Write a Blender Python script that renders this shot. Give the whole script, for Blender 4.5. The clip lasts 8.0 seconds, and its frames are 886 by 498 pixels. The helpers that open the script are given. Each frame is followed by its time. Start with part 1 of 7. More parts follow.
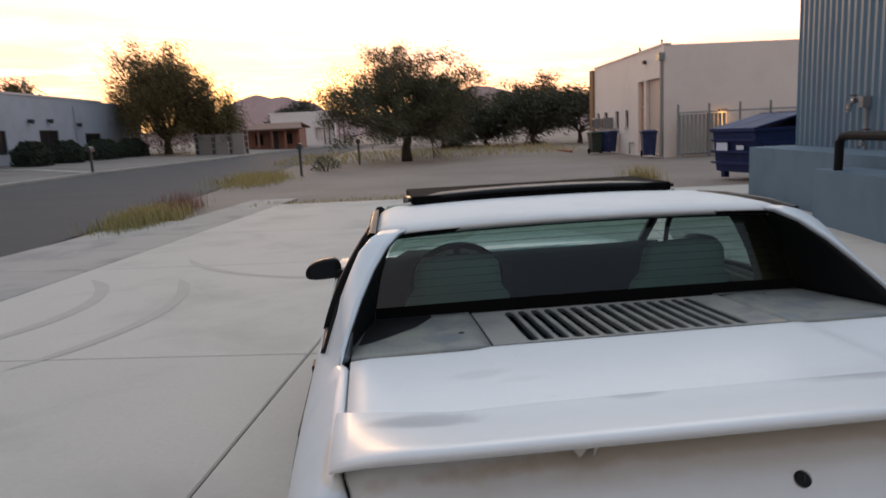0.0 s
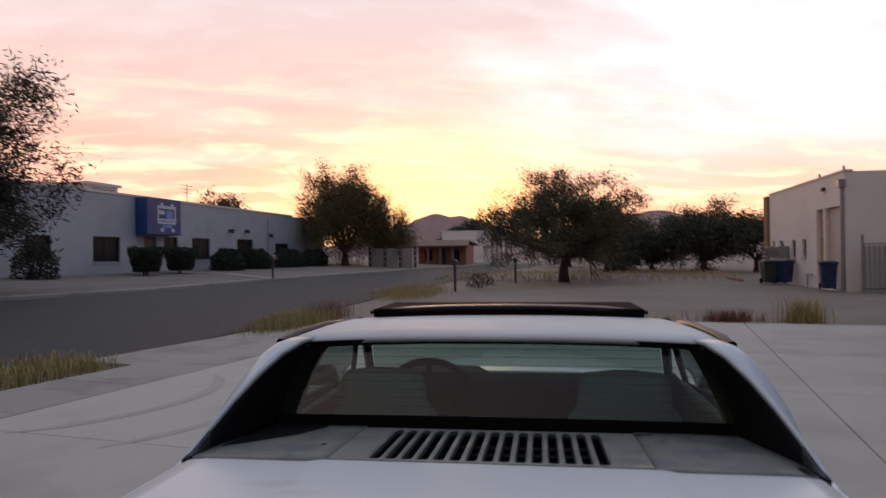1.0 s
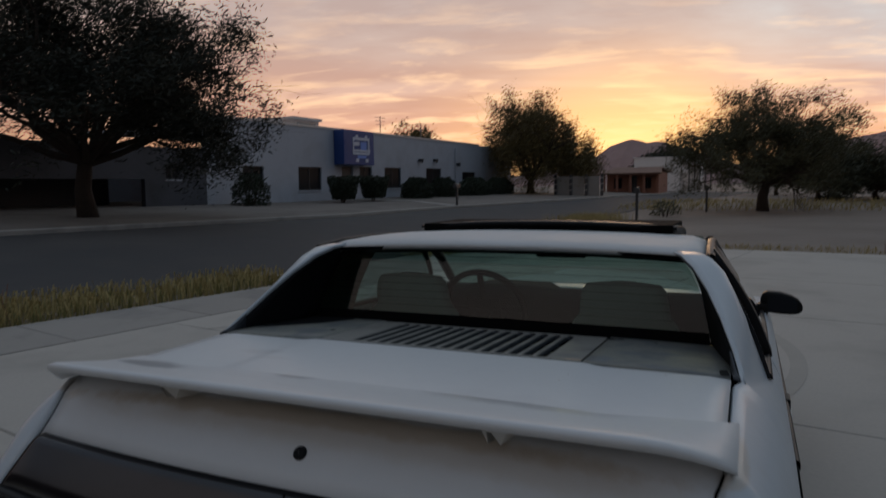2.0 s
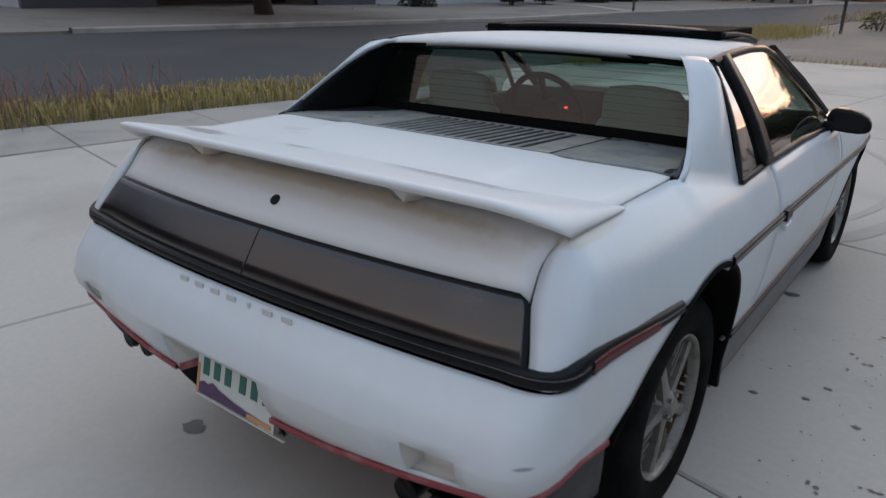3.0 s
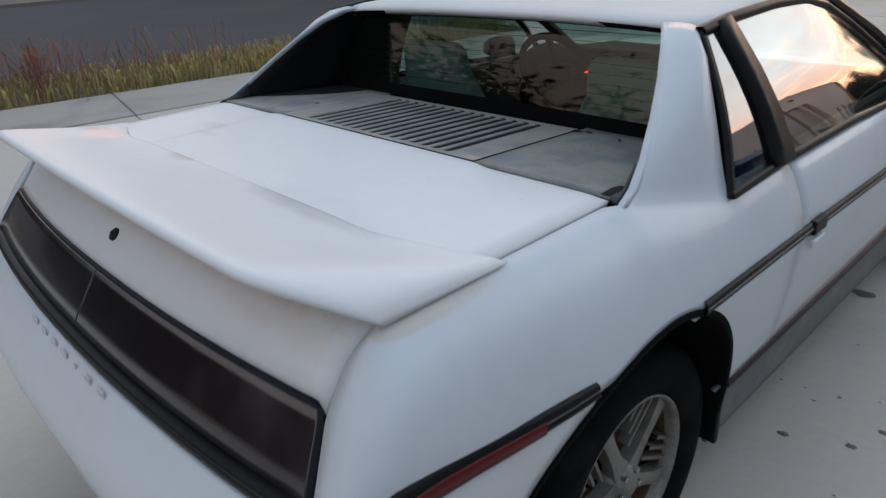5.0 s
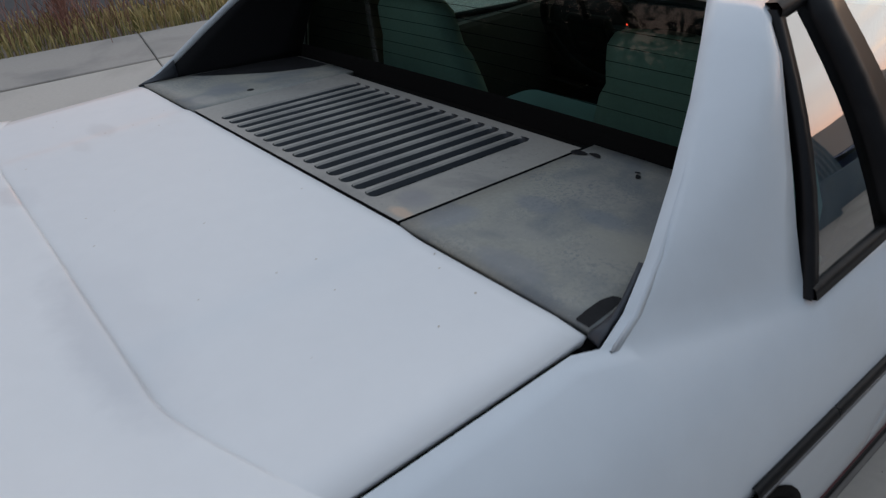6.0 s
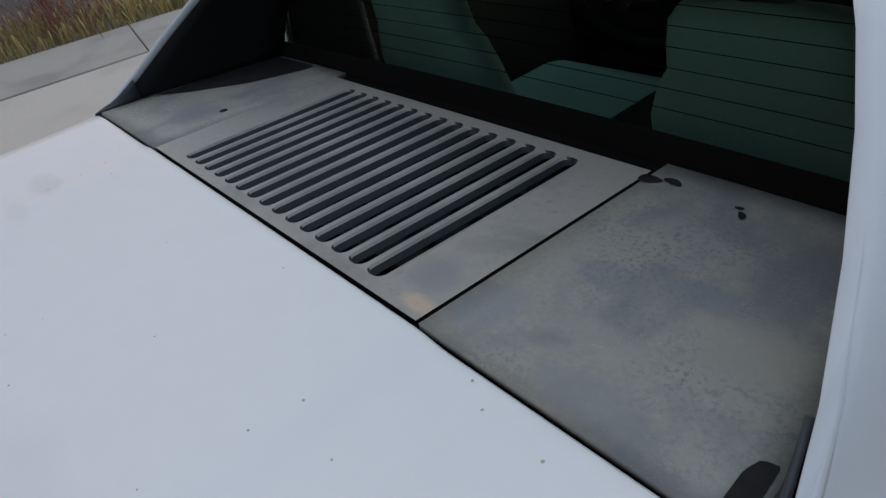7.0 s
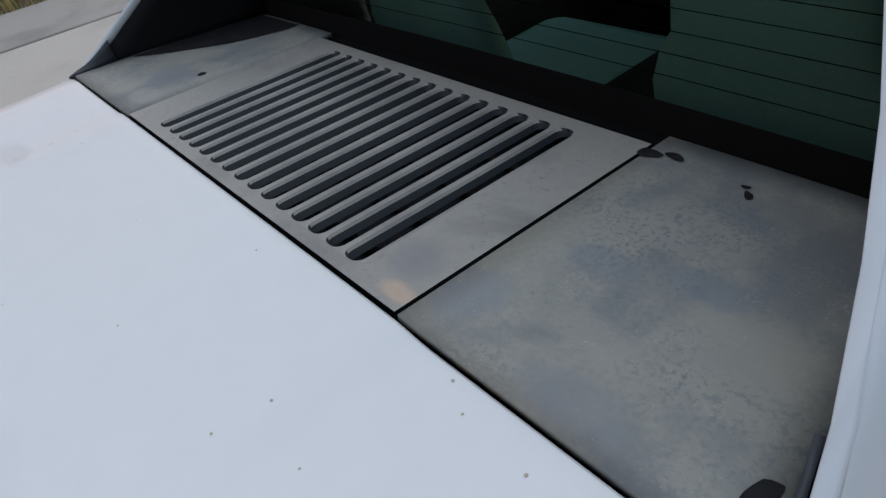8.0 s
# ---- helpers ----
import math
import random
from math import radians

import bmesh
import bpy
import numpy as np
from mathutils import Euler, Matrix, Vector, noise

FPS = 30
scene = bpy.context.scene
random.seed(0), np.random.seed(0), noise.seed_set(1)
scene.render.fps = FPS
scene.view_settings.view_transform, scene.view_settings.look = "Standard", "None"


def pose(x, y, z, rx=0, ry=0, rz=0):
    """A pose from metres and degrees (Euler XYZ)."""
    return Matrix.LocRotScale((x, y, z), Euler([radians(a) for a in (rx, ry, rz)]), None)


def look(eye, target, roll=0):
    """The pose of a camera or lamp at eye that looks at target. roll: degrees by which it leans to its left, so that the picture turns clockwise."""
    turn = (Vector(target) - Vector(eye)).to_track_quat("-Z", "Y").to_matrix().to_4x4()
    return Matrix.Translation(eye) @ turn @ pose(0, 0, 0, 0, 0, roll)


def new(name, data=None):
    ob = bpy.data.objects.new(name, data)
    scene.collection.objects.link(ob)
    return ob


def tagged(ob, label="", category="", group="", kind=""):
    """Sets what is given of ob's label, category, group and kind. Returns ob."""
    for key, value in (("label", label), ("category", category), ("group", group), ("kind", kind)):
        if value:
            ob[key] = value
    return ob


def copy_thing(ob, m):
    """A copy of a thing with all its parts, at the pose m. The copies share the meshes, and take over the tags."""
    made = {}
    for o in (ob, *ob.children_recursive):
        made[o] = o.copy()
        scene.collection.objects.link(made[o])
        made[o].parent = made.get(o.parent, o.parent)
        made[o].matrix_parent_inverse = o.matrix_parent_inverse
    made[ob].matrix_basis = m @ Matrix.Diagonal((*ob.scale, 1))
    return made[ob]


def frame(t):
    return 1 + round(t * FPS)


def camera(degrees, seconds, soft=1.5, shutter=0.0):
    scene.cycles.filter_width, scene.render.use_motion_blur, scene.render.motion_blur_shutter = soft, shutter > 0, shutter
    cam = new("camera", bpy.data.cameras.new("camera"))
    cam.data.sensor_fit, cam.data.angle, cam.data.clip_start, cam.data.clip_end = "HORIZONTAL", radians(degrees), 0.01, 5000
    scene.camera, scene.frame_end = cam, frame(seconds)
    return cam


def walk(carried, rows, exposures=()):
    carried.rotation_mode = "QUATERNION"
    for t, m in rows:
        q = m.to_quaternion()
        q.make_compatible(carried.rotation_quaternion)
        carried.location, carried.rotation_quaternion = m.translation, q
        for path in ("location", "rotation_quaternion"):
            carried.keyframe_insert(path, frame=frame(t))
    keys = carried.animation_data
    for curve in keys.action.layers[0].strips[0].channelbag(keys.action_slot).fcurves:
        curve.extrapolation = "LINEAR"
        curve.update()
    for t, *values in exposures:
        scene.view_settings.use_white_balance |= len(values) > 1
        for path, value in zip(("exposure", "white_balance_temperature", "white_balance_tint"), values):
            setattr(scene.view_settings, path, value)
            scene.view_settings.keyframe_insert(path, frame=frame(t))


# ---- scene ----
cam = camera(65.3, 8.0, soft=1.3, shutter=0.25)
PATH = [
    (0, (-0.641, -1.574, 1.453), (-0.446, 0.388, 1.119), -2.9),
    (0.3, (-0.397, -1.591, 1.434), (-0.357, 0.4, 1.243), -2.5),
    (0.5, (-0.228, -1.634, 1.439), (-0.301, 0.359, 1.292), -2.1),
    (0.7, (-0.072, -1.632, 1.428), (-0.222, 0.359, 1.325), -1.9),
    (1, (0.127, -1.583, 1.417), (-0.15, 0.398, 1.439), -0.6),
    (1.2, (0.239, -1.562, 1.416), (-0.143, 0.4, 1.508), 0.4),
    (1.5, (0.434, -1.573, 1.411), (-0.111, 0.347, 1.535), 1.3),
    (1.7, (0.55, -1.572, 1.386), (-0.118, 0.313, 1.38), 1.5),
    (2, (0.741, -1.646, 1.37), (-0.064, 0.176, 1.193), -0.8),
    (2.2, (0.834, -1.616, 1.343), (-0.044, 0.155, 1.032), -0.5),
    (3.3, (1.451, -1.636, 1.371), (0.28, -0.209, 0.6), -0.4),
    (3.5, (1.521, -1.641, 1.39), (0.443, -0.161, 0.584), 0.6),
    (4, (1.526, -1.555, 1.387), (0.453, -0.071, 0.583), 1.5),
    (4.3, (1.462, -1.418, 1.362), (0.328, 0.024, 0.567), 0.6),
    (4.5, (1.43, -1.305, 1.352), (0.248, 0.096, 0.55), -0.7),
    (4.7, (1.403, -1.186, 1.351), (0.159, 0.157, 0.545), -1.8),
    (5, (1.362, -1.005, 1.392), (0.021, 0.218, 0.553), -3.8),
    (5.2, (1.307, -0.889, 1.404), (-0.073, 0.262, 0.526), -4.3),
    (6.3, (0.998, -0.339, 1.38), (-0.41, 0.61, 0.323), -8.4),
    (6.5, (0.929, -0.299, 1.376), (-0.497, 0.602, 0.301), -10.2),
    (6.8, (0.862, -0.261, 1.368), (-0.587, 0.604, 0.295), -13.4),
    (7, (0.843, -0.251, 1.37), (-0.56, 0.645, 0.262), -13.4),
    (7.5, (0.816, -0.229, 1.354), (-0.547, 0.655, 0.188), -14.8),
    (8, (0.809, -0.201, 1.358), (-0.552, 0.631, 0.152), -14.1),
]
EXPOSURES = [(0.0, 0.1, 6850, 11), (0.5, -0.14, 7100, 22), (1.0, -0.62, 6750, 19), (1.5, -1.1, 6400, 8), (2.0, -1.38, 6400, 8), (2.2, -1.1, 6400, 8), (3.3, 0.34, 6530, 9.5), (4.5, 0.3, 6600, 9), (5.2, 0.2, 6600, 9), (6.3, -0.05, 6800, 11), (7.0, 0.08, 6800, 11), (8.0, 0.3, 6800, 11)]
walk(cam, [(t, look(eye, target, roll)) for t, eye, target, roll in PATH], EXPOSURES)

# ---- node helpers ----


def link(tree, a, b):
    tree.links.new(a, b)


def ramp(tree, fac, stops):
    n = tree.nodes.new("ShaderNodeValToRGB")
    while len(n.color_ramp.elements) < len(stops):
        n.color_ramp.elements.new(0.5)
    for el, (p, c) in zip(n.color_ramp.elements, stops):
        el.position = p
        el.color = (*c, 1) if len(c) == 3 else c
    if fac is not None:
        link(tree, fac, n.inputs[0])
    return n.outputs[0]


def grey(tree, fac, stops):
    return ramp(tree, fac, [(p, (v, v, v)) for p, v in stops])


def mixc(tree, fac, a, b, kind="MIX"):
    n = tree.nodes.new("ShaderNodeMix")
    n.data_type, n.blend_type = "RGBA", kind
    for sock, v in ((n.inputs[0], fac), (n.inputs[6], a), (n.inputs[7], b)):
        if hasattr(v, "is_linked"):
            link(tree, v, sock)
        elif isinstance(v, (int, float)):
            sock.default_value = v
        else:
            sock.default_value = (*v, 1)
    return n.outputs[2]


def maths(tree, op, a, b=0.0, c=0.0):
    n = tree.nodes.new("ShaderNodeMath")
    n.operation = op
    for sock, v in zip(n.inputs, (a, b, c)):
        if hasattr(v, "is_linked"):
            link(tree, v, sock)
        else:
            sock.default_value = v
    return n.outputs[0]


def noise_tex(tree, vec, scale, detail=4.0, rough=0.55, warp=0.0):
    n = tree.nodes.new("ShaderNodeTexNoise")
    n.inputs["Scale"].default_value, n.inputs["Detail"].default_value = scale, detail
    n.inputs["Roughness"].default_value, n.inputs["Distortion"].default_value = rough, warp
    link(tree, vec, n.inputs["Vector"])
    return n.outputs[0]


def coords(tree, kind="Object", scale=(1, 1, 1), turn=0.0):
    tc = tree.nodes.new("ShaderNodeTexCoord")
    mp = tree.nodes.new("ShaderNodeMapping")
    mp.inputs["Scale"].default_value = scale
    mp.inputs["Rotation"].default_value = (0, 0, turn)
    link(tree, tc.outputs[kind], mp.inputs["Vector"])
    return mp.outputs[0]


# ---- sky: an evening sky, the sun just behind the hills ahead ----
SUN_AZ, SUN_EL = radians(-9.0), radians(3.0)
world = bpy.data.worlds.new("evening")
scene.world = world
world.use_nodes = True
wt = world.node_tree
wt.nodes.clear()
tc = wt.nodes.new("ShaderNodeTexCoord")
sep = wt.nodes.new("ShaderNodeSeparateXYZ")
link(wt, tc.outputs["Generated"], sep.inputs[0])
elev = maths(wt, "MAXIMUM", sep.outputs[2], 0.0)
dot = wt.nodes.new("ShaderNodeVectorMath")
dot.operation = "DOT_PRODUCT"
dot.inputs[1].default_value = (math.sin(SUN_AZ), math.cos(SUN_AZ), 0.05)
link(wt, tc.outputs["Generated"], dot.inputs[0])
toward = maths(wt, "MULTIPLY_ADD", dot.outputs["Value"], 0.5, 0.5)
clear_sun = ramp(wt, elev, [(0.0, (3.3, 1.8, 0.85)), (0.05, (2.8, 1.5, 0.85)), (0.1, (2.3, 1.3, 0.95)), (0.18, (2.0, 1.45, 1.22)), (0.28, (1.85, 1.7, 1.62)), (0.4, (1.5, 1.68, 1.85)), (0.6, (0.8, 0.94, 1.12)), (1.0, (0.66, 0.83, 1.06))])
clear_far = ramp(wt, elev, [(0.0, (0.9, 0.65, 0.52)), (0.25, (1.4, 1.05, 0.85)), (0.44, (1.32, 1.1, 1.0)), (0.58, (1.0, 0.94, 0.95)), (0.75, (0.58, 0.7, 0.9)), (1.0, (0.68, 0.86, 1.1))])
clear_side = ramp(wt, elev, [(0.0, (0.1, 0.112, 0.14)), (0.2, (0.13, 0.155, 0.2)), (0.5, (0.32, 0.4, 0.54)), (1.0, (0.68, 0.86, 1.1))])
side_on = grey(wt, toward, [(0.16, 0.0), (0.42, 1.0)])
side_on = maths(wt, "MAXIMUM", side_on, grey(wt, maths(wt, "MULTIPLY_ADD", sep.outputs[0], 0.5, 0.5), [(0.4, 0.0), (0.62, 1.0)]))
clear_far = mixc(wt, side_on, clear_far, clear_side)
near_sun = grey(wt, toward, [(0.5, 0.0), (0.93, 1.0)])
clear = mixc(wt, near_sun, clear_far, clear_sun)
# clouds lie on a flat layer, so they crowd towards the horizon
lift = maths(wt, "ADD", elev, 0.13)
px = maths(wt, "DIVIDE", sep.outputs[0], lift)
py = maths(wt, "DIVIDE", sep.outputs[1], lift)
comb = wt.nodes.new("ShaderNodeCombineXYZ")
link(wt, maths(wt, "MULTIPLY_ADD", px, 0.5, maths(wt, "MULTIPLY", py, 0.22)), comb.inputs[0])
link(wt, maths(wt, "MULTIPLY_ADD", px, -0.3, py), comb.inputs[1])
cloud_n = noise_tex(wt, comb.outputs[0], 0.62, 7, 0.55, 0.5)
streak_n = noise_tex(wt, comb.outputs[0], 2.6, 5, 0.6, 0.2)
cloud = grey(wt, maths(wt, "MULTIPLY_ADD", streak_n, 0.22, maths(wt, "MULTIPLY", cloud_n, 0.88)), [(0.45, 0.0), (0.6, 1.0)])
cloud = maths(wt, "MULTIPLY", cloud, grey(wt, maths(wt, "MULTIPLY_ADD", sep.outputs[0], 0.5, 0.5), [(0.53, 1.0), (0.68, 0.5)]))
cloud_sun = ramp(wt, elev, [(0.0, (2.9, 1.35, 0.62)), (0.09, (1.95, 1.0, 0.68)), (0.2, (1.5, 1.0, 0.86)), (0.34, (1.35, 1.14, 1.1)), (0.6, (0.72, 0.78, 0.92)), (1.0, (0.58, 0.7, 0.88))])
cloud_far = ramp(wt, elev, [(0.0, (0.6, 0.43, 0.36)), (0.25, (0.95, 0.68, 0.56)), (0.44, (0.9, 0.72, 0.65)), (0.58, (0.66, 0.63, 0.67)), (1.0, (0.6, 0.72, 0.9))])
cloud_side = ramp(wt, elev, [(0.0, (0.11, 0.12, 0.15)), (0.2, (0.17, 0.19, 0.24)), (0.45, (0.32, 0.38, 0.5)), (1.0, (0.6, 0.72, 0.9))])
cloud_far = mixc(wt, side_on, cloud_far, cloud_side)
cloud_col = mixc(wt, near_sun, cloud_far, cloud_sun)
cool = maths(wt, "MULTIPLY", grey(wt, maths(wt, "MULTIPLY_ADD", sep.outputs[0], 0.5, 0.5), [(0.45, 0.0), (0.6, 1.0)]), grey(wt, elev, [(0.08, 0.0), (0.24, 1.0)]))
cool = maths(wt, "MULTIPLY", cool, grey(wt, toward, [(0.8, 0.0), (0.93, 1.0)]))
clear = mixc(wt, cool, clear, (1.8, 2.0, 2.12))
sky_col = mixc(wt, maths(wt, "MULTIPLY", cloud, 0.93), clear, cloud_col)
# thin bright streaks low over the sunset
streak2 = noise_tex(wt, comb.outputs[0], 3.4, 6, 0.6, 0.4)
bright = maths(wt, "MULTIPLY", grey(wt, streak2, [(0.5, 0.0), (0.66, 1.0)]), grey(wt, elev, [(0.02, 1.0), (0.3, 0.0)]))
bright = maths(wt, "MULTIPLY", bright, grey(wt, toward, [(0.86, 0.0), (0.97, 0.9)]))
sky_col = mixc(wt, bright, sky_col, (3.9, 2.5, 1.45))
# the glow round the sun
glow = grey(wt, dot.outputs["Value"], [(0.955, 0.0), (0.985, 0.3), (0.9985, 1.0)])
glow = maths(wt, "MULTIPLY", glow, grey(wt, elev, [(0.0, 1.0), (0.22, 0.0)]))
sky_col = mixc(wt, glow, sky_col, (4.6, 2.5, 0.95))
nishita = wt.nodes.new("ShaderNodeTexSky")
nishita.sky_type, nishita.sun_disc = "NISHITA", False
nishita.sun_elevation, nishita.sun_rotation = SUN_EL, SUN_AZ
sky_col = mixc(wt, 0.015, sky_col, nishita.outputs[0], "ADD")
bg = wt.nodes.new("ShaderNodeBackground")
bg.inputs["Strength"].default_value = 0.95
link(wt, sky_col, bg.inputs["Color"])
out = wt.nodes.new("ShaderNodeOutputWorld")
link(wt, bg.outputs[0], out.inputs[0])

sun = new("sun", bpy.data.lights.new("sun", "SUN"))
sun.data.energy, sun.data.angle, sun.data.color = 0.5, radians(14), (1.0, 0.62, 0.35)
sun.matrix_world = look((60 * math.sin(SUN_AZ) * math.cos(SUN_EL + 0.03), 60 * math.cos(SUN_AZ), 60 * math.sin(SUN_EL + 0.03)), (0, 0, 0))

# ---- materials ----
MATS = {}


def surf(name, col, rough=0.6, metal=0.0, var=0.25, scale=3.0, fine=60.0, bump=0.15, dist=0.004, col2=None, patch=(0.5, 0.68), coat=0.0, spec=0.5, detail=5.0, rand=0.0, stretch=(1, 1, 1)):
    """A surface with stains at one scale and grain at another. col2: the colour of its stains."""
    m = bpy.data.materials.new(name)
    m.use_nodes = True
    t = m.node_tree
    b = t.nodes["Principled BSDF"]
    v = coords(t, scale=stretch)
    big, small = noise_tex(t, v, scale, detail, 0.6, 0.3), noise_tex(t, v, fine, 4)
    dark = [c * (1 - var) for c in col]
    lite = [min(1, c * (1 + var * 0.6)) for c in col]
    c = mixc(t, small, dark, lite)
    c = mixc(t, grey(t, big, [(0.3, 0.0), (0.7, 0.55)]), c, [x * (1 - var * 0.7) for x in col])
    if col2:
        c = mixc(t, grey(t, big, [(patch[0], 0.0), (patch[1], 1.0)]), c, col2)
    if rand:
        oi = t.nodes.new("ShaderNodeObjectInfo")
        c = mixc(t, 1.0, c, grey(t, oi.outputs["Random"], [(0, 1 - rand), (1, 1 + rand * 0.5)]), "MULTIPLY")
    link(t, c, b.inputs["Base Color"])
    link(t, maths(t, "MULTIPLY_ADD", big, 0.25, rough - 0.12), b.inputs["Roughness"])
    b.inputs["Metallic"].default_value = metal
    b.inputs["Coat Weight"].default_value = coat
    b.inputs["Coat Roughness"].default_value = 0.12
    b.inputs["Specular IOR Level"].default_value = spec
    if bump:
        bp = t.nodes.new("ShaderNodeBump")
        bp.inputs["Strength"].default_value, bp.inputs["Distance"].default_value = bump, dist
        link(t, small, bp.inputs["Height"])
        link(t, bp.outputs[0], b.inputs["Normal"])
    MATS[name] = m
    return m


def pane(name, tint, gloss=0.08, rough=0.02):
    """A thin sheet of tinted glass: it lets light straight through and mirrors by Fresnel."""
    m = bpy.data.materials.new(name)
    m.use_nodes = True
    t = m.node_tree
    t.nodes.clear()
    tr, gl = t.nodes.new("ShaderNodeBsdfTransparent"), t.nodes.new("ShaderNodeBsdfGlossy")
    tr.inputs[0].default_value = (*tint, 1)
    gl.inputs["Roughness"].default_value = rough
    gl.inputs["Color"].default_value = (1, 1, 1, 1)
    lw, mx, o = t.nodes.new("ShaderNodeLayerWeight"), t.nodes.new("ShaderNodeMixShader"), t.nodes.new("ShaderNodeOutputMaterial")
    lw.inputs[0].default_value = 0.5
    link(t, maths(t, "MULTIPLY_ADD", maths(t, "POWER", lw.outputs["Facing"], 5.0), 0.9, gloss), mx.inputs[0])
    link(t, tr.outputs[0], mx.inputs[1])
    link(t, gl.outputs[0], mx.inputs[2])
    link(t, mx.outputs[0], o.inputs[0])
    MATS[name] = m
    return m


def glowing(name, col, power):
    m = bpy.data.materials.new(name)
    m.use_nodes = True
    b = m.node_tree.nodes["Principled BSDF"]
    b.inputs["Base Color"].default_value = (*col, 1)
    b.inputs["Emission Color"].default_value = (*col, 1)
    b.inputs["Emission Strength"].default_value = power
    MATS[name] = m
    return m


def worn(m, blobs, axes=(0, 1), shine=(), ragged=1.2):
    """Adds worn, dirty or reflection-coloured patches: (centre a, centre b, half length a, half length b, colour,
    strength) along two axes of the thing.
    """
    t = m.node_tree
    b = t.nodes["Principled BSDF"]
    c = b.inputs["Base Color"].links[0].from_socket
    v = coords(t)
    sp = t.nodes.new("ShaderNodeSeparateXYZ")
    link(t, v, sp.inputs[0])
    rag = noise_tex(t, v, 14.0, 6, 0.65)
    for ca, cb, ra, rb, col, k in blobs:
        da = maths(t, "MULTIPLY", maths(t, "SUBTRACT", sp.outputs[axes[0]], ca), 1 / ra)
        db = maths(t, "MULTIPLY", maths(t, "SUBTRACT", sp.outputs[axes[1]], cb), 1 / rb)
        d = maths(t, "SQRT", maths(t, "ADD", maths(t, "MULTIPLY", da, da), maths(t, "MULTIPLY", db, db)))
        d = maths(t, "ADD", d, maths(t, "MULTIPLY_ADD", rag, ragged, -ragged / 2))
        c = mixc(t, grey(t, d, [(0.55, k), (1.0, 0.0)]), c, col)
    link(t, c, b.inputs["Base Color"])
    rough, coats = b.inputs["Roughness"].links[0].from_socket, None
    for ca, cb, ra, rb, value in shine:
        da = maths(t, "MULTIPLY", maths(t, "SUBTRACT", sp.outputs[axes[0]], ca), 1 / ra)
        db = maths(t, "MULTIPLY", maths(t, "SUBTRACT", sp.outputs[axes[1]], cb), 1 / rb)
        d = maths(t, "SQRT", maths(t, "ADD", maths(t, "MULTIPLY", da, da), maths(t, "MULTIPLY", db, db)))
        d = maths(t, "ADD", d, maths(t, "MULTIPLY_ADD", rag, ragged, -ragged / 2))
        spot = grey(t, d, [(0.5, 1.0), (1.1, 0.0)])
        rough = mixc(t, spot, rough, (value, value, value))
        coats = spot if coats is None else maths(t, "MAXIMUM", coats, spot)
    link(t, rough, b.inputs["Roughness"])
    if coats is not None:
        link(t, maths(t, "MAXIMUM", maths(t, "MULTIPLY", coats, 0.5), b.inputs["Coat Weight"].default_value), b.inputs["Coat Weight"])
    return m


def speckle(m, fine, broad, col, span, k):
    """Small flecks that crowd together in some places."""
    t = m.node_tree
    b = t.nodes["Principled BSDF"]
    c = b.inputs["Base Color"].links[0].from_socket
    v = coords(t)
    f = grey(t, noise_tex(t, v, fine, 3, 0.6), [(span[0], 0.0), (span[1], 1.0)])
    where = grey(t, noise_tex(t, v, broad, 4, 0.6), [(0.45, 0.0), (0.65, k)])
    link(t, mixc(t, maths(t, "MULTIPLY", f, where), c, col), b.inputs["Base Color"])
    return m


def chips(m, cell, size, keep, col):
    """Sparse tiny specks, about one to a cell where any are."""
    t = m.node_tree
    b = t.nodes["Principled BSDF"]
    c = b.inputs["Base Color"].links[0].from_socket
    n = t.nodes.new("ShaderNodeTexVoronoi")
    n.inputs["Scale"].default_value = 1 / cell
    link(t, coords(t), n.inputs["Vector"])
    dot_at = grey(t, n.outputs["Distance"], [(size / cell * 0.6, 1.0), (size / cell, 0.0)])
    pick = grey(t, n.outputs["Color"], [(1 - keep - 0.01, 0.0), (1 - keep, 1.0)])
    link(t, mixc(t, maths(t, "MULTIPLY", dot_at, pick), c, col), b.inputs["Base Color"])
    return m


WHITE = ((0.75, 0.75, 0.745), 0.42)
paint_wing = surf("white_wing_paint", WHITE[0], WHITE[1], var=0.05, scale=2.2, fine=25, bump=0.02, dist=0.002, col2=(0.66, 0.63, 0.58), patch=(0.62, 0.85), coat=0.1)
# glossier spots; the grey they mirror is put into the paint colour too
SHEEN_SPOTS = [(0.33, -0.375, 0.25, 0.07), (-0.18, -0.385, 0.07, 0.04), (-0.58, -0.43, 0.13, 0.06)]
worn(paint_wing, [(*q, (0.56, 0.56, 0.57), 0.6) for q in SHEEN_SPOTS], shine=[(*q, 0.3) for q in SHEEN_SPOTS], ragged=0.8)
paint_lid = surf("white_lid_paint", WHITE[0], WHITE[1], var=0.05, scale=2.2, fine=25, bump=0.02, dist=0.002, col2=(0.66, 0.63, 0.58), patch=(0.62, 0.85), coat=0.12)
# the same mirrored grey, fainter, in the lid's colour
worn(paint_lid, [(*q, (0.6, 0.6, 0.61), 0.25) for q in SHEEN_SPOTS], ragged=0.8)
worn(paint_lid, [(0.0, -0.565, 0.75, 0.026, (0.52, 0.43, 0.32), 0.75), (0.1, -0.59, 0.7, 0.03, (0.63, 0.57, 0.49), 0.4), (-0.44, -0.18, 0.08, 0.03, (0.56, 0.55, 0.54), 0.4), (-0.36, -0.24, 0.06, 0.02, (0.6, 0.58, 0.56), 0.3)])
paint = surf("white_paint", (0.62, 0.66, 0.69), 0.4, var=0.06, scale=2.2, fine=25, bump=0.02, dist=0.002, col2=(0.55, 0.57, 0.58), patch=(0.55, 0.8), coat=0.3)
